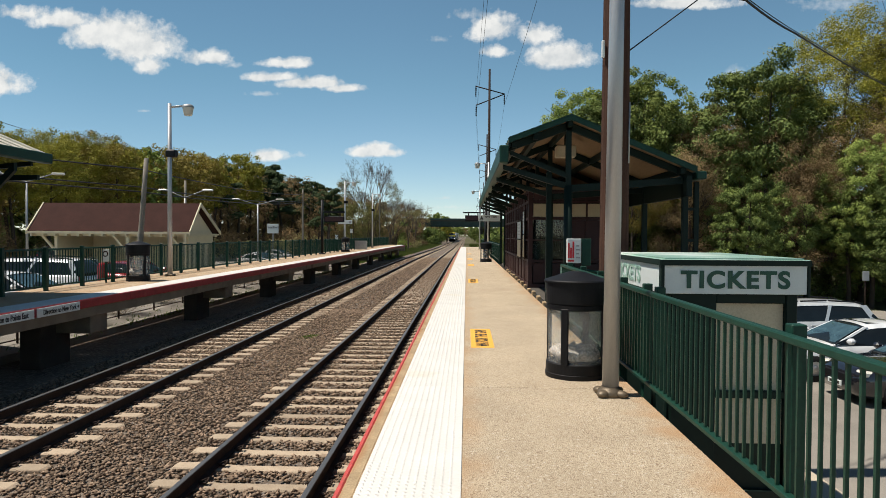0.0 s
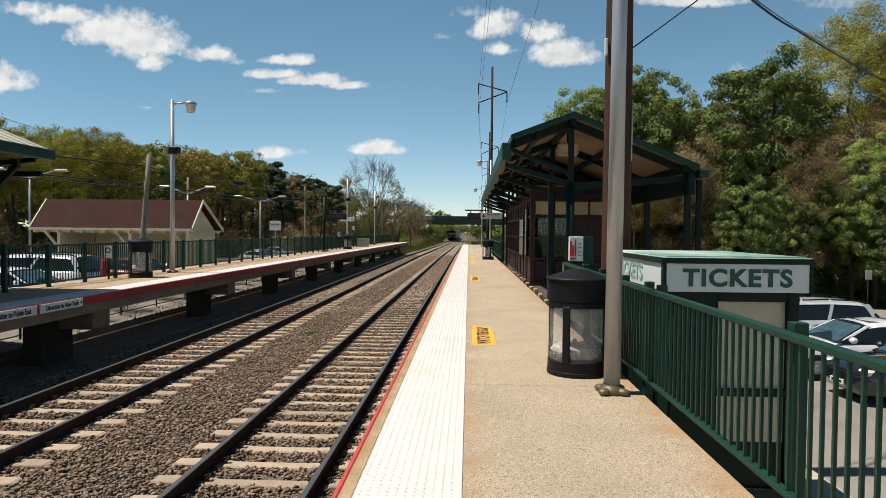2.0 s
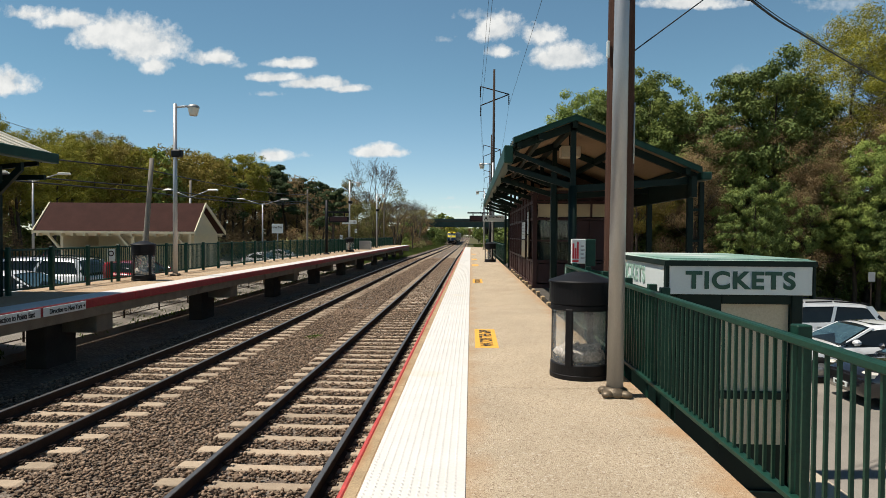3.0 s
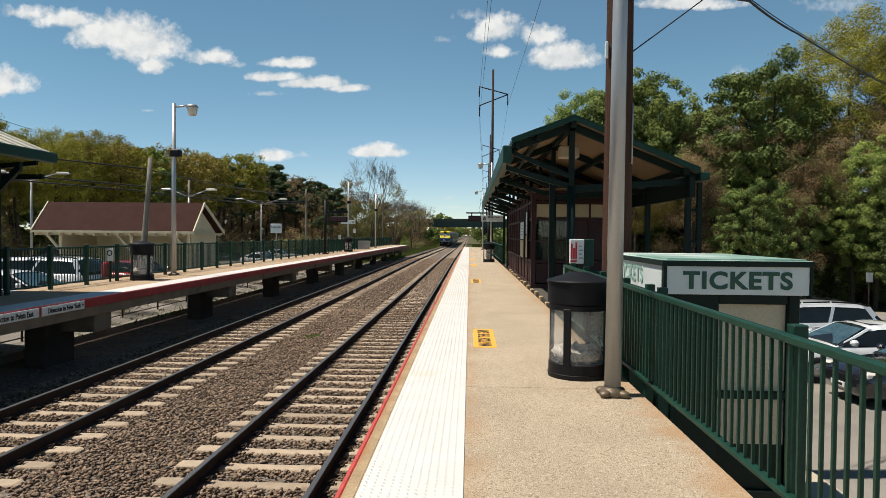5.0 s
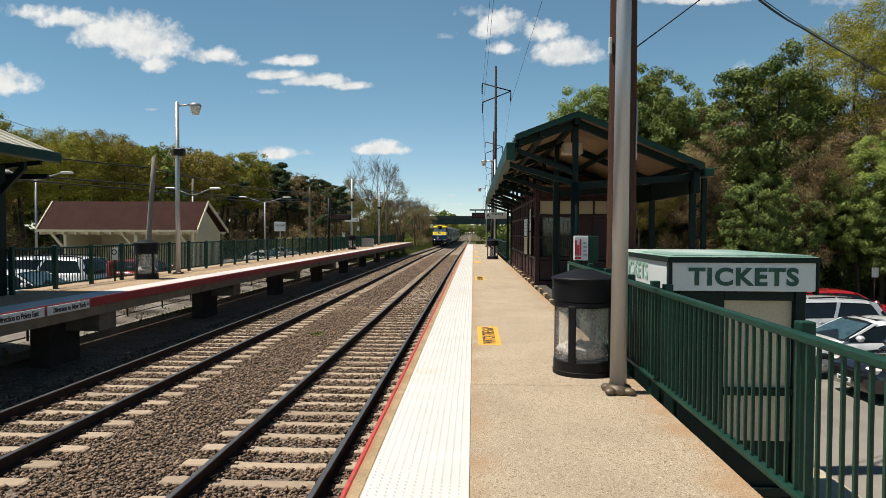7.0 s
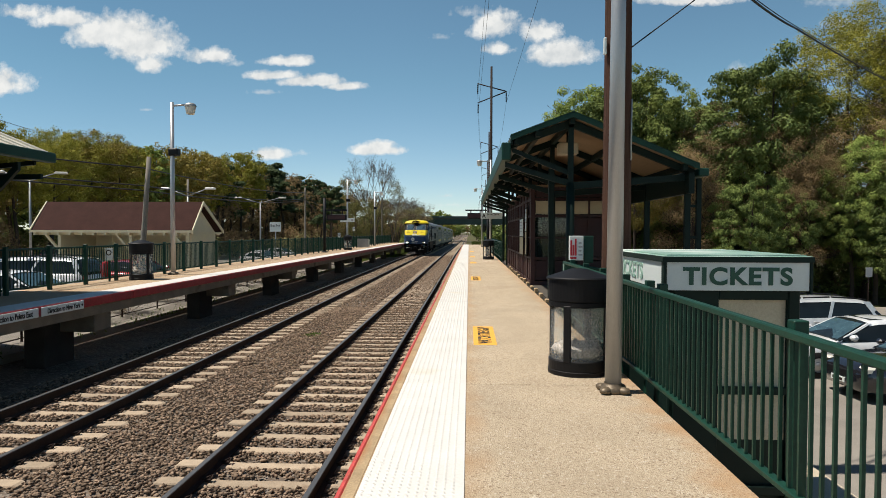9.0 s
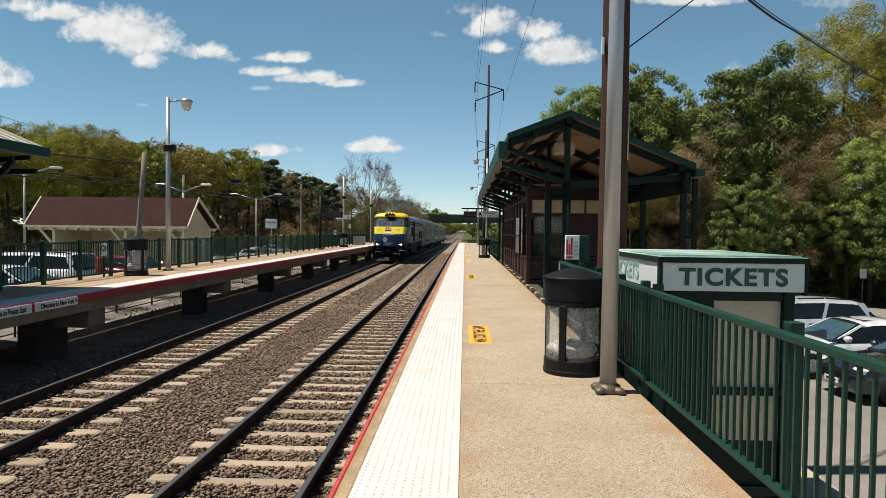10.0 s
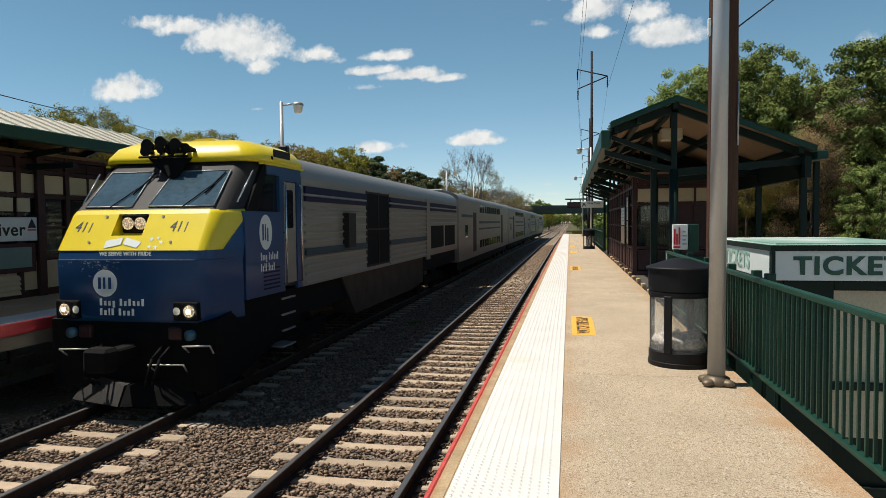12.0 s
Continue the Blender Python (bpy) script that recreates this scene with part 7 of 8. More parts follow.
T = dict(
    blue=mat("locomotive_blue", (0.003, 0.046, 0.138), 0.45, var=0.12, scale=2, bump=0.02, coat=0.1, stain=(0.012, 0.03, 0.09), stain_at=0.64),
    yellow=mat("locomotive_yellow", (0.78, 0.60, 0.012), 0.34, var=0.06, scale=2, bump=0.02, coat=0.4, stain=(0.62, 0.46, 0.03), stain_at=0.68),
    steel=mat("dull_stainless_side", (0.245, 0.226, 0.183), 0.55, metal=0.1, var=0.10, scale=1.2, fine=30, bump=0.03, stretch=(1, 0.4, 3)),
    roof=mat("silver_train_roof", (0.20, 0.198, 0.185), 0.5, metal=0.3, var=0.10, scale=1.0, stretch=(1, 0.3, 1)),
    stripe=mat("navy_stripe", (0.007, 0.010, 0.040), 0.65, spec=0.2, var=0.1, bump=0.02),
    band=mat("grey_blue_band", (0.030, 0.055, 0.066), 0.6, spec=0.25, var=0.1, bump=0.02),
    black=mat("underframe_black", (0.003, 0.003, 0.003), 0.85, var=0.3, bump=0.1),
    tank=mat("dusty_fuel_tank", (0.060, 0.045, 0.034), 0.85, var=0.35, scale=2, bump=0.15),
    frame=mat("windscreen_surround", (0.017, 0.014, 0.013), 0.7, var=0.25, spec=0.3),
    # blue base colour paints in part of the sky's reflection
    glass=mat("sky_tinted_windscreen", (0.052, 0.088, 0.112), 0.05, var=0.28, scale=1.1, fine=11, bump=0.0, spec=1.0),
    lamp=reflector_mat("lit_headlamp", (0.95, 0.72, 0.46), 1.25),
    bulb=glow_mat("lit_bulb", (1.0, 0.90, 0.72), 6.0),
    beam=glow_mat("bright_headlamp_bulb", (1.0, 0.93, 0.80), 300.0),
    surround=mat("worn_grey_screen_frame", (0.015, 0.013, 0.012), 0.7, var=0.35, scale=3, bump=0.05),
    chrome=mat("polished_grab_rail", (0.6, 0.6, 0.58), 0.25, metal=0.9, var=0.1),
    # lighter steel for the sun-facing plough blade only
    plough=mat("sunlit_plough_steel", (0.030, 0.027, 0.025), 0.7, metal=0.2, var=0.3),
    rail_dull=mat("worn_grab_rail", (0.45, 0.43, 0.38), 0.4, metal=0.3, var=0.2),
    rib=mat("stainless_corrugation", (0.27, 0.250, 0.205), 0.5, metal=0.1, var=0.14, scale=1.2, fine=30, bump=0.02, stretch=(1, 0.4, 3)),
    lens=mat("blue_marker_lens", (0.05, 0.13, 0.18), 0.2, var=0.1),
)


def loft(bm, levels, closed=False):
    rings = [[bm.verts.new(p) for p in lv] for lv in levels]
    k = len(rings[0])
    for a, b in zip(rings, rings[1:]):
        for i in range(k if closed else k - 1):
            bm.faces.new((a[i], a[(i + 1) % k], b[(i + 1) % k], b[i])).smooth = k == 12
    return rings


def nose_line(z, yf, hf, yc, hs, back=None):
    """Plan outline of the cab front at one height: side, chamfer, face, chamfer, side."""
    outer, bend, inner = Vector((hs, yc)), Vector((hf + 0.05, yf + 0.05)), Vector((hf - 0.07, yf))
    start = bend.lerp(outer, 0.30)
    half = [inner] + [inner.lerp(bend, k).lerp(bend.lerp(start, k), k) for k in (0.25, 0.5, 0.75)] + [start, outer]
    right = [(p.x, p.y, z) for p in half]
    pts = [(-x, y, h) for x, y, h in right[::-1]] + right
    if back:
        pts = [(-hs, back, z)] + pts + [(hs, back, z)]
    return pts


def side_box(bm, s, y0, y1, z0, z1, out, x=1.525):
    a, b = sorted((s * (x - 0.02), s * (x + out)))
    box(bm, a, b, y0, y1, z0, z1)


def body_shell(y0, y1, hw, zs, zb, zt):
    """Half-round car shell: upright sides and an arched roof; two meshes, sides and roof."""
    arch = [(hw, zb)]
    for i in range(1, 9):
        a = i / 8 * math.pi / 2
        arch.append((hw * math.cos(a) ** 0.75 if i < 8 else 0.0, zb + (zt - zb) * math.sin(a) ** 0.9))
    full = arch + [(-x, z) for x, z in arch[-2::-1]]
    roof = bmesh.new()
    loft(roof, [[(x, y, z) for x, z in full] for y in (y0, y1)])
    for y in (y0, y1):
        roof.faces.new([roof.verts.new((x, y, z)) for x, z in full])
    for f in roof.faces:
        f.smooth = len(f.verts) == 4
    sides = bmesh.new()
    for s in (-1, 1):
        a, b = sorted((s * hw, s * (hw - 0.08)))
        box(sides, a, b, y0, y1, zs, zb)
    for y in (y0, y1 - 0.05):
        box(sides, -hw + 0.08, hw - 0.08, y, y + 0.05, zs, zb)
    return sides, roof


def truck(c, y):
    for s in (-1, 1):
        bm = bmesh.new()
        box(bm, s * 1.05 - 0.08, s * 1.05 + 0.08, y - 1.75, y + 1.75, 0.42, 0.78, b=0.03)
        box(bm, s * 1.05 - 0.10, s * 1.05 + 0.10, y - 0.5, y + 0.5, 0.55, 1.0, b=0.03)
        part("truck_frame", bm, T["black"], c)
        for dy in (-1.3, 1.3):
            bm = bmesh.new()
            tube(bm, (s * 0.70, y + dy, 0.48), (s * 0.83, y + dy, 0.48), 0.48, seg=26)
            part("wheel", bm, M["rail"], c)
    bm = bmesh.new()
    for dy in (-1.3, 1.3):
        tube(bm, (-0.7, y + dy, 0.48), (0.7, y + dy, 0.48), 0.09, seg=10)
    part("axles", bm, T["black"], c)


def locomotive():
    c = thing("locomotive", pose(TRACK_B, 0, RAIL_TOP), "blue and yellow diesel locomotive with a corrugated silver body, headlights lit", "locomotive")
    # nose
    bm = bmesh.new()
    loft(bm, [nose_line(1.36, 0.10, 1.20, 0.95, 1.47), nose_line(1.46, 0.02, 1.24, 0.90, 1.49), nose_line(2.33, 0.0, 1.25, 0.86, 1.50)])
    part("nose", bm, T["blue"], c, "blue nose, chipped along its edge")
    bm = bmesh.new()
    loft(bm, [nose_line(2.335, 0.03, 1.25, 0.88, 1.50), nose_line(2.475, 0.055, 1.25, 0.90, 1.50)])
    part("nose_band", bm, T["blue"], c)
    bm = bmesh.new()
    rows = []
    for z, yf, hf, yc, hs in ((2.475, 0.045, 1.255, 0.86, 1.500), (2.70, 0.1864, 1.255, 0.94, 1.5), (3.04, 0.40, 1.255, 1.06, 1.500), (3.10, 0.45, 1.23, 1.10, 1.49), (3.12, 0.52, 1.20, 1.15, 1.47)):
        k = max(0.0, (3.04 - z) / 0.565)     # the yellow wedge narrows downwards on the chamfers
        line = nose_line(z, yf, hf, yc - 0.42 * k, hs * (1 - 0.075 * k))
        rows.append([bm.verts.new(p) for p in line[:6] + [(-0.38, yf, z), (0.16, yf, z)] + line[6:]])
    for j, (a, b) in enumerate(zip(rows, rows[1:])):
        for i in range(13):
            if (i, j) != (6, 1):             # the lamps' recess is cut out here
                bm.faces.new((a[i], a[i + 1], b[i + 1], b[i])).smooth = i < 5 or i > 7
    part("nose_top", bm, T["yellow"], c, "glossy yellow sloping nose")
    bm = bmesh.new()
    loft(bm, [nose_line(2.475, 0.075, 1.24, 0.90, 1.495), nose_line(3.10, 0.50, 1.22, 1.12, 1.495)])
    bmesh.ops.delete(bm, geom=[f for f in bm.faces if max(abs(v.co.x) for v in f.verts) < 1.19], context="FACES_ONLY")
    part("nose_cheek", bm, T["blue"], c)
    bm = bmesh.new()
    loft(bm, [nose_line(3.09, 0.47, 1.26, 1.14, 1.46), nose_line(3.84, 1.32, 1.18, 1.72, 1.46), nose_line(3.97, 1.46, 1.18, 1.8, 1.46)])
    part("windscreen_surround", bm, T["surround"], c, "dark grey windscreen surround")
    slope = (1.32 - 0.47) / (3.84 - 3.09)

    def on_screen(x, z, out):
        return (x, 0.47 + (z - 3.09) * slope - out * 0.66, z + out * 0.75)

    for x0, x1, x2, x3 in ((-1.10, -0.25, -0.31, -1.12), (0.05, 1.20, 1.13, 0.08)):
        bm = bmesh.new()
        za, zb = 3.15, 3.76
        q = [(x0, za), (x1, za), (x2, zb), (x3, zb)]
        vs = [bm.verts.new(on_screen(x, z, 0.012)) for x, z in q] + [bm.verts.new(on_screen(x, z, -0.03)) for x, z in q]
        bmesh.ops.convex_hull(bm, input=vs)
        part("windscreen", bm, T["glass"], c, "slanted windscreen with sky reflection tinted into its colour")
        bm = bmesh.new()
        for (ax, az), (bx, bz) in zip(q, q[1:] + q[:1]):
            tube(bm, on_screen(ax, az, 0.018), on_screen(bx, bz, 0.018), 0.011, seg=6)
        part("windscreen_seal", bm, M["galv"], c)
        bm = bmesh.new()
        xm = (x0 + x1) / 2
        tube(bm, on_screen(xm + 0.05, 3.13, 0.03), on_screen(xm + 0.38, 3.55, 0.03), 0.010, seg=5)
        tube(bm, on_screen(xm + 0.30, 3.35, 0.032), on_screen(xm + 0.44, 3.72, 0.032), 0.014, seg=5)
        part("wiper", bm, T["black"], c)
    # roof cap
    bm = bmesh.new()
    lv = [nose_line(3.94, 1.34, 1.30, 1.62, 1.52, 3.22), nose_line(4.05, 1.36, 1.28, 1.64, 1.515, 3.22), nose_line(4.22, 1.48, 1.18, 1.75, 1.36, 3.22), nose_line(4.34, 1.70, 0.95, 1.95, 1.08, 3.22), nose_line(4.39, 2.10, 0.55, 2.3, 0.66, 3.22)]
    rings = loft(bm, lv)
    bm.faces.new(rings[-1]), bm.faces.new(rings[0][::-1])
    for f in bm.faces:
        f.smooth = len(f.verts) == 4
    part("cab_roof", bm, T["yellow"], c, "rounded yellow cab roof with a visor edge")
    bm = bmesh.new()
    prism(bm, [(-0.34, 4.37), (0.34, 4.37), (0.17, 4.47), (-0.17, 4.47)], "y", 2.3, 2.9)
    part("roof_hatch", bm, T["yellow"], c)
    for s in (-1, 1):
        bm = bmesh.new()
        side_box(bm, s, 2.05, 2.75, 4.03, 4.20, -0.035)
        part("roof_vent", bm, T["frame"], c)
        bm = bmesh.new()
        lathe(bm, [(0.0, -0.07), (0.045, -0.05), (0.05, 0.03), (0.02, 0.10), (0.0, 0.11)], 12, (s * 1.20, 1.62, 4.13))
        part("roof_lug", bm, T["yellow"], c)
        bm = bmesh.new()
        box(bm, s * 1.50 - 0.035, s * 1.50 + 0.035, 1.92, 1.99, 4.0, 4.07, b=0.02)
        part("marker_lamp", bm, T["black"], c)
        bm = bmesh.new()
        box(bm, s * 1.49 - 0.05, s * 1.49 + 0.05, 1.6, 3.3, 3.90, 3.94)
        part("drip_rail", bm, T["yellow"], c)
        # cab side
        bm = bmesh.new()
        for y0, y1, z0, z1 in ((0.93, 2.42, 1.62, 3.08), (2.24, 2.42, 3.08, 3.90), (1.74, 2.24, 3.74, 3.90), (2.42, 3.20, 3.66, 3.90), (3.0, 3.20, 1.62, 3.66)):
            a, b = sorted((s * 1.44, s * 1.512))
            box(bm, a, b, y0, y1, z0, z1)
        part("cab_side", bm, T["blue"], c)
        bm = bmesh.new()
        a, b = sorted((s * 1.43, s * 1.495))
        prism(bm, [(1.02, 3.08), (1.40, 3.08), (1.76, 3.74), (1.76, 3.92), (1.68, 3.92)], "x", a, b)
        part("quarter_panel", bm, T["black"], c, "black quarter panel behind the windscreen")
        bm = bmesh.new()
        a, b = sorted((s * 1.40, s * 1.455))
        prism(bm, [(1.38, 3.08), (2.24, 3.08), (2.24, 3.74), (1.70, 3.74)], "x", a, b)
        part("side_window", bm, M["dark_glass"], c)
        bm = bmesh.new()
        a, b = sorted((s * 1.43, s * 1.492))
        box(bm, a, b, 2.44, 2.99, 1.75, 3.65, b=0.01)
        d = part("cab_door", bm, T["steel"], c, "bare metal cab door")
        bm = bmesh.new()
        a, b = sorted((s * 1.47, s * 1.500))
        box(bm, a, b, 2.58, 2.86, 2.78, 3.50, b=0.03)
        part("door_window", bm, M["dark_glass"], d)
        bm = bmesh.new()
        box(bm, a, b, 2.50, 2.60, 2.35, 2.60, b=0.01)
        part("door_handle", bm, M["rail"], d)
        for yy in (2.38, 3.08):
            bm = bmesh.new()
            tube(bm, (s * 1.57, yy, 1.75), (s * 1.57, yy, 3.6), 0.018, seg=8)
            for zz in (1.75, 2.7, 3.6):
                tube(bm, (s * 1.50, yy, zz), (s * 1.57, yy, zz), 0.014, seg=6)
            part("grab_rail", bm, T["chrome"], c)
        bm = bmesh.new()
        tube(bm, (s * 1.42, 0.86, 3.22), (s * 1.46, 1.34, 3.76), 0.016, seg=6)
        part("screen_grab_rail", bm, T["chrome"], c)
        for i in range(4):
            bm = bmesh.new()
            box(bm, s * 1.30 - 0.16, s * 1.30 + 0.16, 2.42, 2.98, 0.55 + 0.3 * i, 0.58 + 0.3 * i)
            part("step", bm, M["galv"], c)
        bm = bmesh.new()
        for i in range(6):
            side_box(bm, s, 1.55, 2.2, 1.72 + 0.07 * i, 1.75 + 0.07 * i, 0.004, 1.512)
        part("louvre", bm, T["stripe"], c)
        # white emblem and lettering bars on the cab side
        bm = bmesh.new()
        lathe(bm, [(0.0, 0.0), (0.235, 0.0), (0.235, 0.006), (0.0, 0.006)], 28, smooth=False)
        for v in bm.verts:
            v.co = (s * (1.512 + v.co.z), 1.66 + v.co.x, 2.72 + v.co.y * 1.3)
        part("emblem", bm, M["white"], c, "white round emblem")
        bm = bmesh.new()
        for y0, y1, z0, z1 in ((1.52, 1.58, 2.58, 2.86), (1.62, 1.66, 2.58, 2.86), (1.70, 1.75, 2.56, 2.80)):
            side_box(bm, s, y0, y1, z0, z1, 0.008, 1.512)
        part("emblem_mark", bm, T["blue"], c)
        bm = bmesh.new()
        for z0, row in ((2.235, "Txxg TxTxxT"), (2.045, "TxiT TxxT")):
            y = 1.46
            for ch in row:
                if ch != " ":
                    side_box(bm, s, y, y + (0.016 if ch == "i" else 0.030), z0 - (0.035 if ch == "g" else 0.0), z0 + (0.135 if ch in "Ti" else 0.092), 0.005, 1.512)
                y += 0.045 if ch == "i" else 0.066 if ch != " " else 0.045
        part("lettering_bar", bm, M["white"], c, kind="stuff")
        # headlights
        bm = bmesh.new()
        box(bm, s * 1.02 - 0.22, s * 1.02 + 0.20, -0.03, 0.2, 1.41, 1.70, b=0.02)
        part("lamp_housing", bm, T["black"], c)
        bm = bmesh.new()
        lathe(bm, [(0.0, 0.02), (0.075, 0.015), (0.092, 0.0)], 18)
        for v in bm.verts:
            v.co = (s * 1.075 + v.co.x, -0.034 - v.co.z, 1.555 + v.co.y)
        h = part("headlight", bm, T["lamp"], c, "lit round headlight")
        bm = bmesh.new()
        lathe(bm, [(0.0, 0.036), (0.022, 0.028), (0.029, 0.005)], 12)
        for v in bm.verts:
            v.co = (s * 1.075 + v.co.x, -0.036 - v.co.z, 1.555 + v.co.y)
        part("bulb", bm, T["beam"], h)
        bm = bmesh.new()
        lathe(bm, [(0.0, 0.01), (0.06, 0.0)], 16)
        for v in bm.verts:
            v.co = (s * 0.87 + v.co.x, -0.034 - v.co.z, 1.555 + v.co.y)
        part("marker_light", bm, M["lamp_glass"], c)
        bm = bmesh.new()
        lathe(bm, [(0.0, 0.02), (0.085, 0.0), (0.085, -0.08)], 16)
        for v in bm.verts:
            v.co = (s * 1.03 + v.co.x, 0.02 - v.co.z, 1.18 + v.co.y)
        part("socket_cap", bm, T["lens"], c, "blue round socket cap")
        bm = bmesh.new()
        box(bm, s * 0.78 - 0.11, s * 0.78 + 0.11, 0.03, 0.2, 1.10, 1.30, b=0.02)
        part("jumper_box", bm, M["redwood"], c)
    # twin lamp in a recess
    def on_nose(x, z, out):
        k = (0.40 - 0.045) / (3.04 - 2.475)
        return Vector((x, 0.045 + (z - 2.475) * k - out, z + out * k * 0.6))

    bm = bmesh.new()
    vs = [bm.verts.new(p) for p in ((-0.38, 0.1864, 2.70), (0.16, 0.1864, 2.70), (0.16, 0.46, 2.70), (-0.38, 0.46, 2.70), (-0.38, 0.40, 3.04), (0.16, 0.40, 3.04), (0.16, 0.46, 3.04), (-0.38, 0.46, 3.04))]
    for f in ((0, 1, 2, 3), (0, 3, 7, 4), (1, 5, 6, 2), (3, 2, 6, 7), (4, 7, 6, 5)):
        bm.faces.new([vs[i] for i in f])
    part("lamp_recess", bm, T["yellow"], c, "yellow recess cut into the nose")
    bm = bmesh.new()
    box(bm, -0.345, 0.135, 0.385, 0.46, 2.735, 3.045, b=0.03)
    part("lamp_box", bm, T["black"], c)
    for x in (-0.215, 0.005):
        bm = bmesh.new()
        lathe(bm, [(0.0, 0.006), (0.05, 0.009), (0.085, 0.018), (0.098, 0.018), (0.098, 0.0)], 20)
        for v in bm.verts:
            v.co = (x + v.co.x, 0.383 - v.co.z, 2.89 + v.co.y)
        h = part("headlight", bm, T["lamp"], c, "lit twin headlight")
    for x, z in ((-0.58, 3.0), (0.42, 3.0), (-0.72, 2.60), (0.70, 2.60)):
        bm = bmesh.new()
        tube(bm, on_nose(x, z, -0.01), on_nose(x, z, 0.018), 0.022, seg=10)
        part("bolt_cap", bm, T["rail_dull"], c)
    tilt = math.degrees(math.atan2(0.355, 0.565))
    for x in (-0.93, 0.75):
        letters("number", "411", 0.27, M["black_paint"], c, Matrix.Translation(on_nose(x, 2.84, 0.001)) @ pose(0, 0, 0, -tilt, 0, 0) @ Matrix(((1, 0, 0.16, 0), (0, 1, 0, 0), (0, 0, 1, 0), (0, 0, 0, 1))), width=0.28)
    letters("motto", "WE SERVE WITH PRIDE", 0.088, M["white"], c, pose(-0.02, 0.024, 2.425, -8, 0, 0), width=0.90, bold=0.002)
    bm = bmesh.new()
    for pts in (((-0.42, 2.505), (-0.14, 2.56), (-0.14, 2.67), (-0.42, 2.62)), ((-0.08, 2.67), (0.20, 2.60), (0.15, 2.51), (-0.11, 2.57))):
        vs = [bm.verts.new(on_nose(x, z, 0.004)) for x, z in pts] + [bm.verts.new(on_nose(x, z, 0.010)) for x, z in pts]
        bmesh.ops.convex_hull(bm, input=vs)
    part("flag_decal", bm, M["white"], c, "pale crossed flag shapes")
    for x, z in ((0.36, 2.53), (0.47, 2.66), (0.36, 2.64), (0.54, 2.60), (0.47, 2.52)):
        bm = bmesh.new()
        ring = [bm.verts.new(on_nose(x + (0.04, 0.017)[a % 2] * math.sin(a * 0.6283), z + (0.04, 0.017)[a % 2] * math.cos(a * 0.6283), 0.006)) for a in range(10)]
        hub = bm.verts.new(on_nose(x, z, 0.007))
        for a in range(10):
            bm.faces.new((hub, ring[a], ring[(a + 1) % 10]))
        part("star_decal", bm, M["white"], c)
    bm = bmesh.new()
    lathe(bm, [(0.0, 0.0), (0.21, 0.0), (0.21, 0.006), (0.0, 0.006)], 32, smooth=False)
    for v in bm.verts:
        v.co = (-0.36 + v.co.x, -0.002 - v.co.z, 1.97 + v.co.y)
    part("emblem", bm, M["white"], c, "white round emblem")
    bm = bmesh.new()
    for x0, x1 in ((-0.48, -0.43), (-0.39, -0.35), (-0.30, -0.25)):
        box(bm, x0, x1, -0.012, -0.004, 1.88, 2.06)
    part("emblem_mark", bm, T["blue"], c)
    # two rows of plain white bars, one to a letter, in word groups
    bm = bmesh.new()
    for z0, row in ((1.625, "Txxg TxTxxT"), (1.475, "TxiT TxxT")):
        x = -0.46
        for ch in row:
            if ch != " ":
                w = 0.018 if ch == "i" else 0.036
                box(bm, x, x + w, -0.010, 0.002, z0 - (0.03 if ch == "g" else 0.0), z0 + (0.105 if ch in "Ti" else 0.072))
            x += 0.052 if ch == "i" else 0.075 if ch != " " else 0.05
    part("lettering_bar", bm, M["white"], c, kind="stuff")
    # chipped paint along the crease
    bm = bmesh.new()
    rnd = random.Random(2)
    for i in range(70):
        x, z = rnd.uniform(-1.2, -0.1), 2.32 - abs(rnd.gauss(0, 0.10))
        if rnd.random() < 0.45:
            x = rnd.gauss(-0.45, 0.15)
        w, hh = rnd.uniform(0.003, 0.03) ** 1.0 * rnd.random(), rnd.uniform(0.002, 0.012) * rnd.random() + 0.002
        box(bm, x - w, x + w, -0.006, 0.004, z - hh, z + hh)
    box(bm, -1.18, 1.15, 0.0, 0.02, 2.328, 2.338)
    part("chipped_paint", bm, M["galv"], c, "chipped bare-metal flecks", kind="stuff")
    # horns
    for x, z, L, r in ((-0.46, 4.13, 0.24, 0.085), (-0.30, 4.20, 0.40, 0.115), (-0.14, 4.15, 0.26, 0.075), (-0.05, 4.25, 0.40, 0.105), (0.09, 4.14, 0.34, 0.095), (0.20, 4.22, 0.36, 0.10), (0.34, 4.15, 0.28, 0.09)):
        bm = bmesh.new()
        tube(bm, (x, 1.42, z), (x, 1.42 - 0.6 * L, z), 0.035, 0.05, 14)
        tube(bm, (x, 1.42 - 0.6 * L, z), (x, 1.42 - L, z), 0.05, r, 14)
        part("air_horn", bm, T["black"], c, "soot-black air horn")
    bm = bmesh.new()
    tube(bm, (-0.52, 1.12, 4.02), (0.40, 1.12, 4.02), 0.02, seg=6)
    part("horn_bar", bm, T["black"], c)
    for x in (-0.40, -0.15, 0.08, 0.30):
        bm = bmesh.new()
        tube(bm, (x, 1.12, 4.02), (x, 1.38, 4.2), 0.018, seg=6)
        part("horn_bracket", bm, T["black"], c)
    bm = bmesh.new()
    tube(bm, (-0.34, 1.12, 4.02), (-0.28, 1.34, 3.84), 0.016, seg=6)
    part("horn_bracket", bm, T["black"], c)
    bm = bmesh.new()
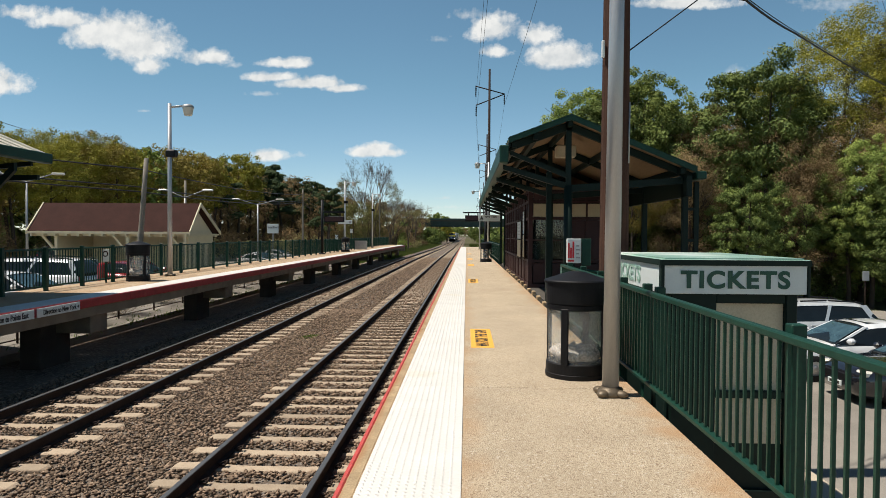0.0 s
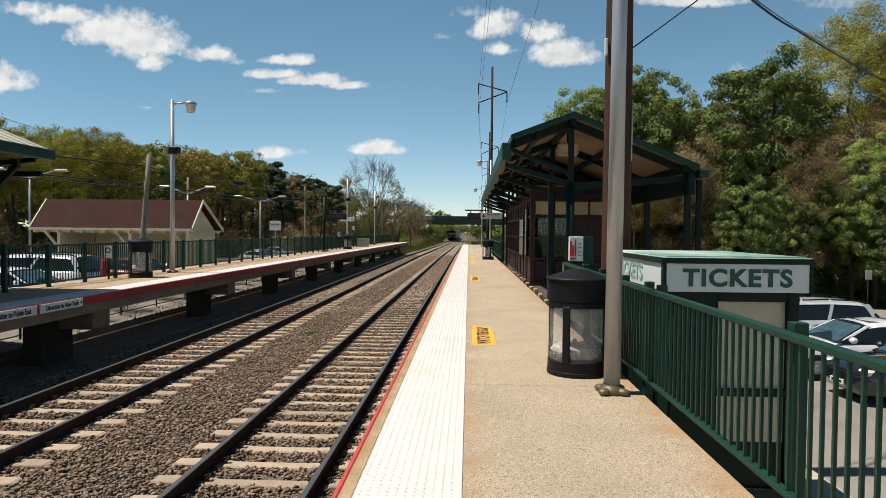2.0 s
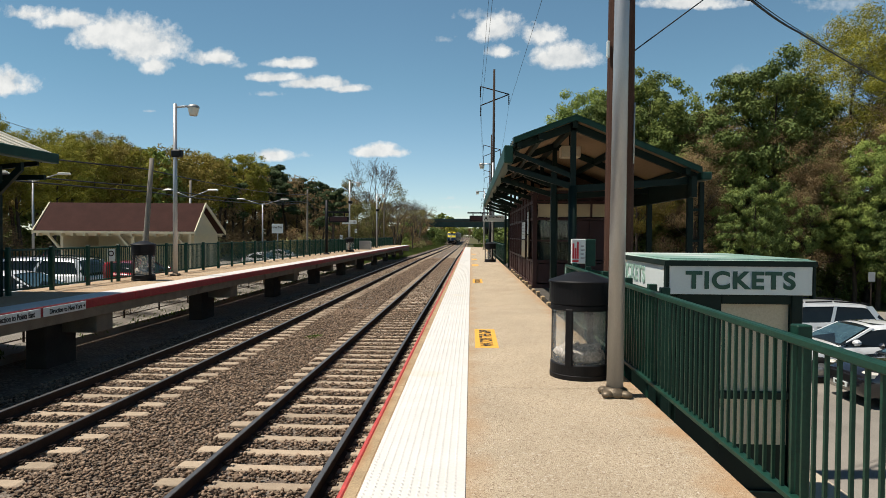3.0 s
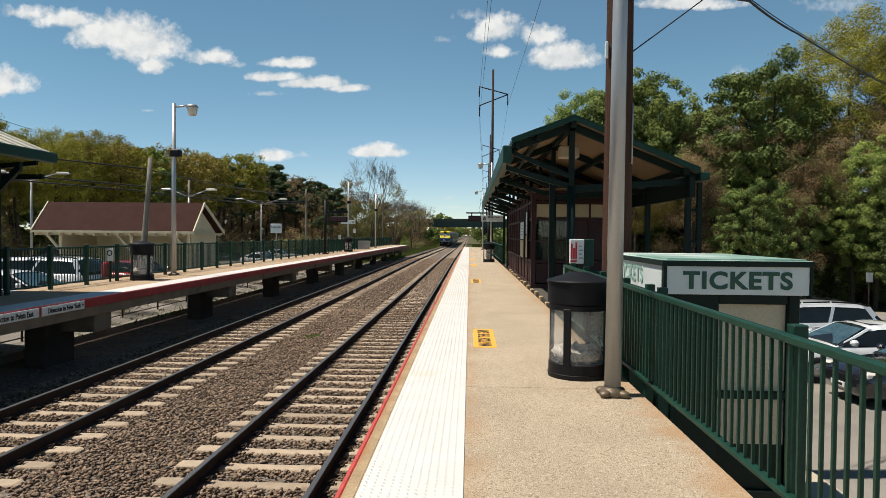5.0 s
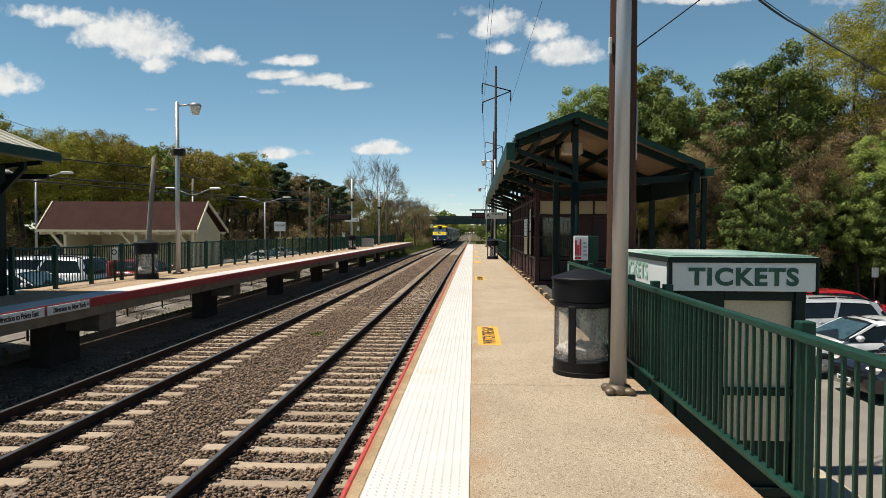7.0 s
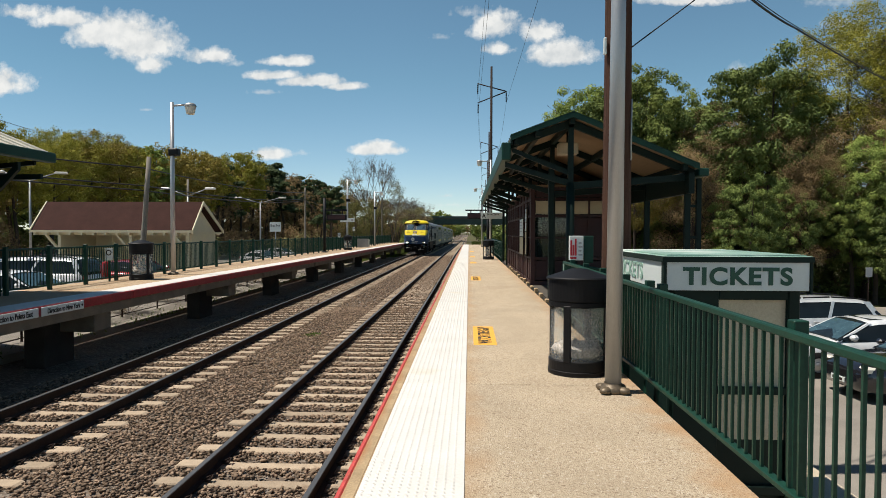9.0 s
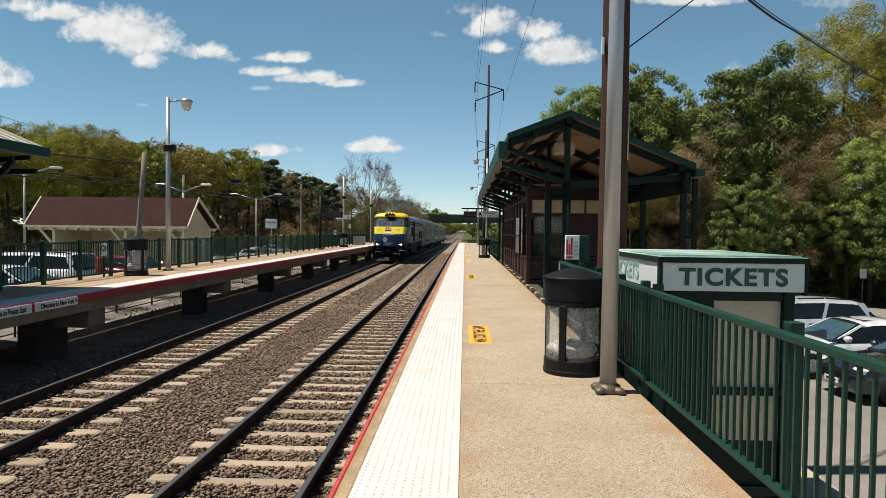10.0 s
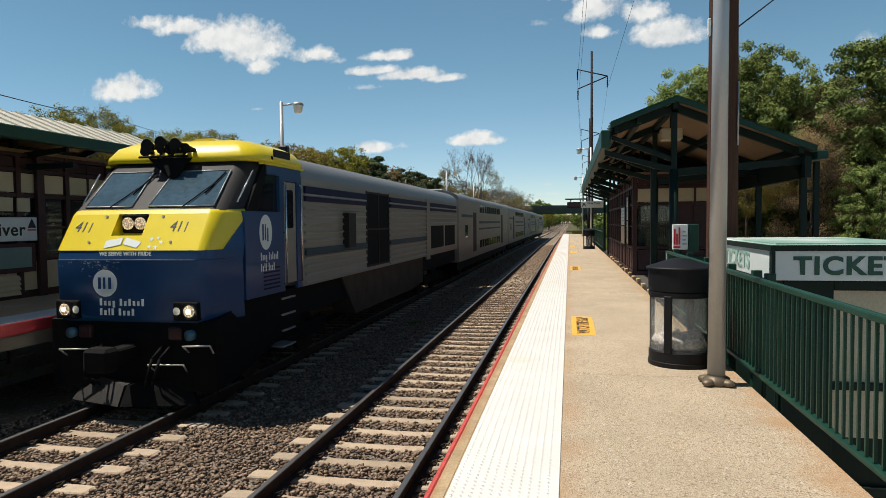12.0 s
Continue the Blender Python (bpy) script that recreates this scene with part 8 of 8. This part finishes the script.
    vs = [bm.verts.new(p) for p in ((-0.32, 1.14, 4.0), (0.36, 1.14, 4.0), (-0.30, 1.36, 4.02), (0.34, 1.36, 4.02), (-0.16, 1.16, 3.82), (0.30, 1.12, 3.80), (0.05, 1.05, 3.66), (0.2, 1.08, 3.62))]
    bmesh.ops.convex_hull(bm, input=vs)
    part("sagging_cover", bm, T["black"], c, "torn black cover sagging over the windscreen")
    # pilot, coupler, plough
    bm = bmesh.new()
    prism(bm, [(0.12, 0.30), (0.10, 1.38), (1.1, 1.60), (3.2, 1.62), (3.2, 0.95), (1.0, 0.42)], "x", -1.42, 1.42)
    part("pilot", bm, T["black"], c)
    bm = bmesh.new()
    # left blade lighter as if sunlit, right blade black as if in shade
    for s, mt, lb in ((-1, "plough", "plough blade coloured grey for its sunlit side"), (1, "black", "plough blade coloured black for its shaded side")):
        bm = bmesh.new()
        vs = [bm.verts.new(p) for p in ((s * 1.1, 0.10, 0.10), (s * 0.86, 0.22, 0.50), (s * 0.02, -0.25, 0.12), (s * 0.02, -0.08, 0.40), (s * 1.1, 0.2, 0.10), (s * 0.86, 0.3, 0.50), (s * 0.02, 0.4, 0.12), (s * 0.02, 0.4, 0.40))]
        bmesh.ops.convex_hull(bm, input=vs)
        part("plough_blade", bm, T[mt], c, lb)
    bm = bmesh.new()
    box(bm, -0.13, 0.13, -0.62, 0.15, 0.78, 1.02, b=0.03)
    box(bm, -0.22, 0.20, -0.72, -0.42, 0.72, 1.08, b=0.05)
    part("coupler", bm, T["black"], c)
    for x in (-0.62, -0.5, 0.55, 0.68):
        bm = bmesh.new()
        pts = [(x, 0.08, 1.0), (x * 0.98, -0.18, 0.85), (x * 0.9, -0.26, 0.55), (x * 0.75, -0.16, 0.42)]
        for a, b in zip(pts, pts[1:]):
            tube(bm, a, b, 0.022, seg=7)
        part("brake_hose", bm, T["black"], c)
    for x0, x1, z in ((-1.2, -0.7, 0.92), (0.35, 0.95, 0.72), (0.95, 1.4, 1.02)):
        bm = bmesh.new()
        tube(bm, (x0, -0.02, z), (x1, -0.02, z + 0.02), 0.015, seg=6)
        tube(bm, (x0, -0.02, z), (x0 + 0.02, 0.12, z - 0.12), 0.013, seg=6)
        tube(bm, (x1, -0.02, z + 0.02), (x1 - 0.02, 0.12, z - 0.12), 0.013, seg=6)
        part("pilot_grab_rail", bm, T["rail_dull"], c)
    # long hood
    sides, roof = body_shell(3.2, 21.3, 1.525, 1.62, 3.74, 4.33)
    part("body_side", sides, T["steel"], c, "dull silver body side")
    part("body_roof", roof, T["roof"], c, "rounded silver roof")
    for s in (-1, 1):
        bm = bmesh.new()
        for z in np.arange(1.66, 3.24, 0.165):
            for y0, y1 in ((3.3, 7.3), (9.55, 14.5)) + (((15.1, 20.9),) if z > 2.8 else ()):
                a, b = s * 1.518, s * 1.564
                vs = [bm.verts.new(p) for y in (y0, y1) for p in ((a, y, z), (b, y, z + 0.010), (b, y, z + 0.040), (a, y, z + 0.075))]
                for i in range(4):
                    bm.faces.new((vs[i], vs[(i + 1) % 4], vs[4 + (i + 1) % 4], vs[4 + i]))
                bm.faces.new(vs[:4]), bm.faces.new(vs[7:3:-1])
        part("side_ribs", bm, T["rib"], c, "lapped horizontal stainless corrugations", kind="stuff")
        bm = bmesh.new()
        for y0, y1 in ((3.3, 7.3), (9.55, 14.5), (15.1, 20.9)):
            side_box(bm, s, y0, y1, 3.425, 3.455, 0.042)
        part("pale_line", bm, M["galv"], c)
        for z0, z1, mt in ((3.47, 3.61, "stripe"), (3.31, 3.41, "stripe"), (2.23, 2.37, "band")):
            for y0, y1 in ((3.3, 7.3), (9.55, 14.5)) + (((15.1, 20.9),) if z0 > 3 else ()):
                bm = bmesh.new()
                side_box(bm, s, y0, y1, z0, z1, 0.046)
                part("stripe", bm, T[mt], c)
        bm = bmesh.new()
        side_box(bm, s, 7.38, 9.47, 1.74, 3.68, 0.006)
        g = part("grille", bm, T["black"], c, "tall black intake grille")
        bm = bmesh.new()
        for y in (7.36, 8.42, 9.46):
            side_box(bm, s, y - 0.03, y + 0.03, 1.74, 3.70, 0.02)
        for z in (1.74, 2.70, 3.66):
            side_box(bm, s, 7.36, 9.48, z - 0.025, z + 0.025, 0.021)
        part("grille_frame", bm, T["frame"], g)
        bm = bmesh.new()
        side_box(bm, s, 5.55, 6.05, 2.30, 3.10, 0.16)
        part("side_box", bm, T["frame"], c, "dark sheet-metal box on the body side")
        bm = bmesh.new()
        side_box(bm, s, 14.5, 15.1, 1.5, 3.74, 0.03)
        part("side_post", bm, T["steel"], c)
        for y0, y1 in ((15.4, 17.9), (18.2, 20.6)):
            bm = bmesh.new()
            side_box(bm, s, y0, y1, 1.87, 2.74, 0.008)
            part("vent_opening", bm, T["black"], c)
        bm = bmesh.new()
        a, b = sorted((s * 0.9, s * 1.46))
        prism(bm, [(5.6, 1.63), (14.2, 1.63), (14.2, 0.72), (12.8, 0.62), (6.6, 0.62)], "x", a, b)
        part("fuel_tank", bm, T["tank"], c, "dusty brown fuel tank skirt")
    bm = bmesh.new()
    box(bm, -1.40, 1.40, 3.0, 21.3, 1.05, 1.63)
    part("underframe", bm, T["black"], c)
    truck(c, 3.6)
    truck(c, 17.6)
    return c


def coach_meshes():
    """Name, mesh and label of each piece of a two-level coach 25.6 m long; y = 0 at its near end."""
    L = 25.6
    out = []
    sides, roof = body_shell(0.0, L, 1.52, 0.95, 3.98, 4.42)
    out.append(("body_side", mesh_of("body_side", sides, T["steel"]), "dull silver two-level side"))
    out.append(("body_roof", mesh_of("body_roof", roof, T["roof"]), "silver arched roof"))
    for s in (-1, 1):
        for z0, z1 in ((2.42, 2.52), (2.78, 2.92)):
            bm = bmesh.new()
            side_box(bm, s, 7.2, 19.0, z0, z1, 0.006, 1.52)
            out.append(("stripe", mesh_of("stripe", bm, T["band"]), ""))
        for i in range(10):
            y = 7.5 + 1.14 * i
            for z0, z1 in ((3.42, 3.84), (1.36, 1.82)):
                bm = bmesh.new()
                side_box(bm, s, y, y + 0.92, z0, z1, 0.006, 1.52)
                out.append(("window", mesh_of("window", bm, M["dark_glass"]), ""))
        for y in (4.8, 19.6):
            bm = bmesh.new()
            side_box(bm, s, y, y + 1.25, 1.25, 3.40, 0.004, 1.52)
            out.append(("door", mesh_of("door", bm, T["frame"]), "dark recessed double door"))
        for y in (2.0, 22.6):
            bm = bmesh.new()
            side_box(bm, s, y, y + 0.85, 2.1, 2.72, 0.006, 1.52)
            out.append(("window", mesh_of("window", bm, M["dark_glass"]), ""))
        bm = bmesh.new()
        side_box(bm, s, 0.9, 4.6, 3.12, 3.26, 0.006, 1.52)
        out.append(("vent_strip", mesh_of("vent_strip", bm, T["band"]), ""))
    bm = bmesh.new()
    box(bm, -1.35, 1.35, 0.4, 25.2, 0.55, 0.96)
    out.append(("underframe", mesh_of("underframe", bm, T["black"]), ""))
    bm = bmesh.new()
    box(bm, -0.7, 0.7, -0.35, 0.02, 1.1, 3.6)
    out.append(("gangway", mesh_of("gangway", bm, T["black"]), "black rubber gangway"))
    for a, b in ((0.8, 2.6), (6.0, 8.0)):
        bm = bmesh.new()
        box(bm, -0.6, 0.6, a, b, 4.36, 4.50, b=0.04)
        out.append(("roof_unit", mesh_of("roof_unit", bm, T["roof"]), ""))
    return out


LOCO = locomotive()
COACHES = []
first = thing("passenger_coach", pose(TRACK_B, 30.4, RAIL_TOP), "silver two-level passenger coach behind the locomotive", "railway coach", "train coaches")
for nm, me, lb in coach_meshes():
    part(nm, me, None, first, lb)
truck(first, 3.2)
truck(first, 22.4)
COACHES.append(first)
for i in range(3):
    COACHES.append(copy_thing(first, pose(TRACK_B, 56 + 26 * i, RAIL_TOP)))


# ---- what moves ----
def motions():
    speed, stop = 24.2, 8.7
    times = [0.5 * i for i in range(25)]
    for ob, behind in [(LOCO, 0.0)] + [(c, 21.75 + 25.95 * i) for i, c in enumerate(COACHES)]:
        walk(ob, [(t, pose(TRACK_B, stop + speed * (12.0 - t) + (0.35 if 10.9 < t < 11.9 else 0.0) + behind, RAIL_TOP + fall(stop + speed * (12.0 - t) + behind))) for t in times])
    nose = ((0.0, 12.4), (2.5, 12.6), (5.0, 13.6), (5.5, 14.25), (6.0, 14.95), (6.5, 15.7), (7.0, 16.6), (7.5, 17.8), (8.0, 19.4), (8.8, 22.4), (10.0, 27.5), (12.0, 36.0))
    walk(RED_CAR, [(t, pose(x - 2.18, 26.0, LOT_R)) for t, x in nose])


motions()
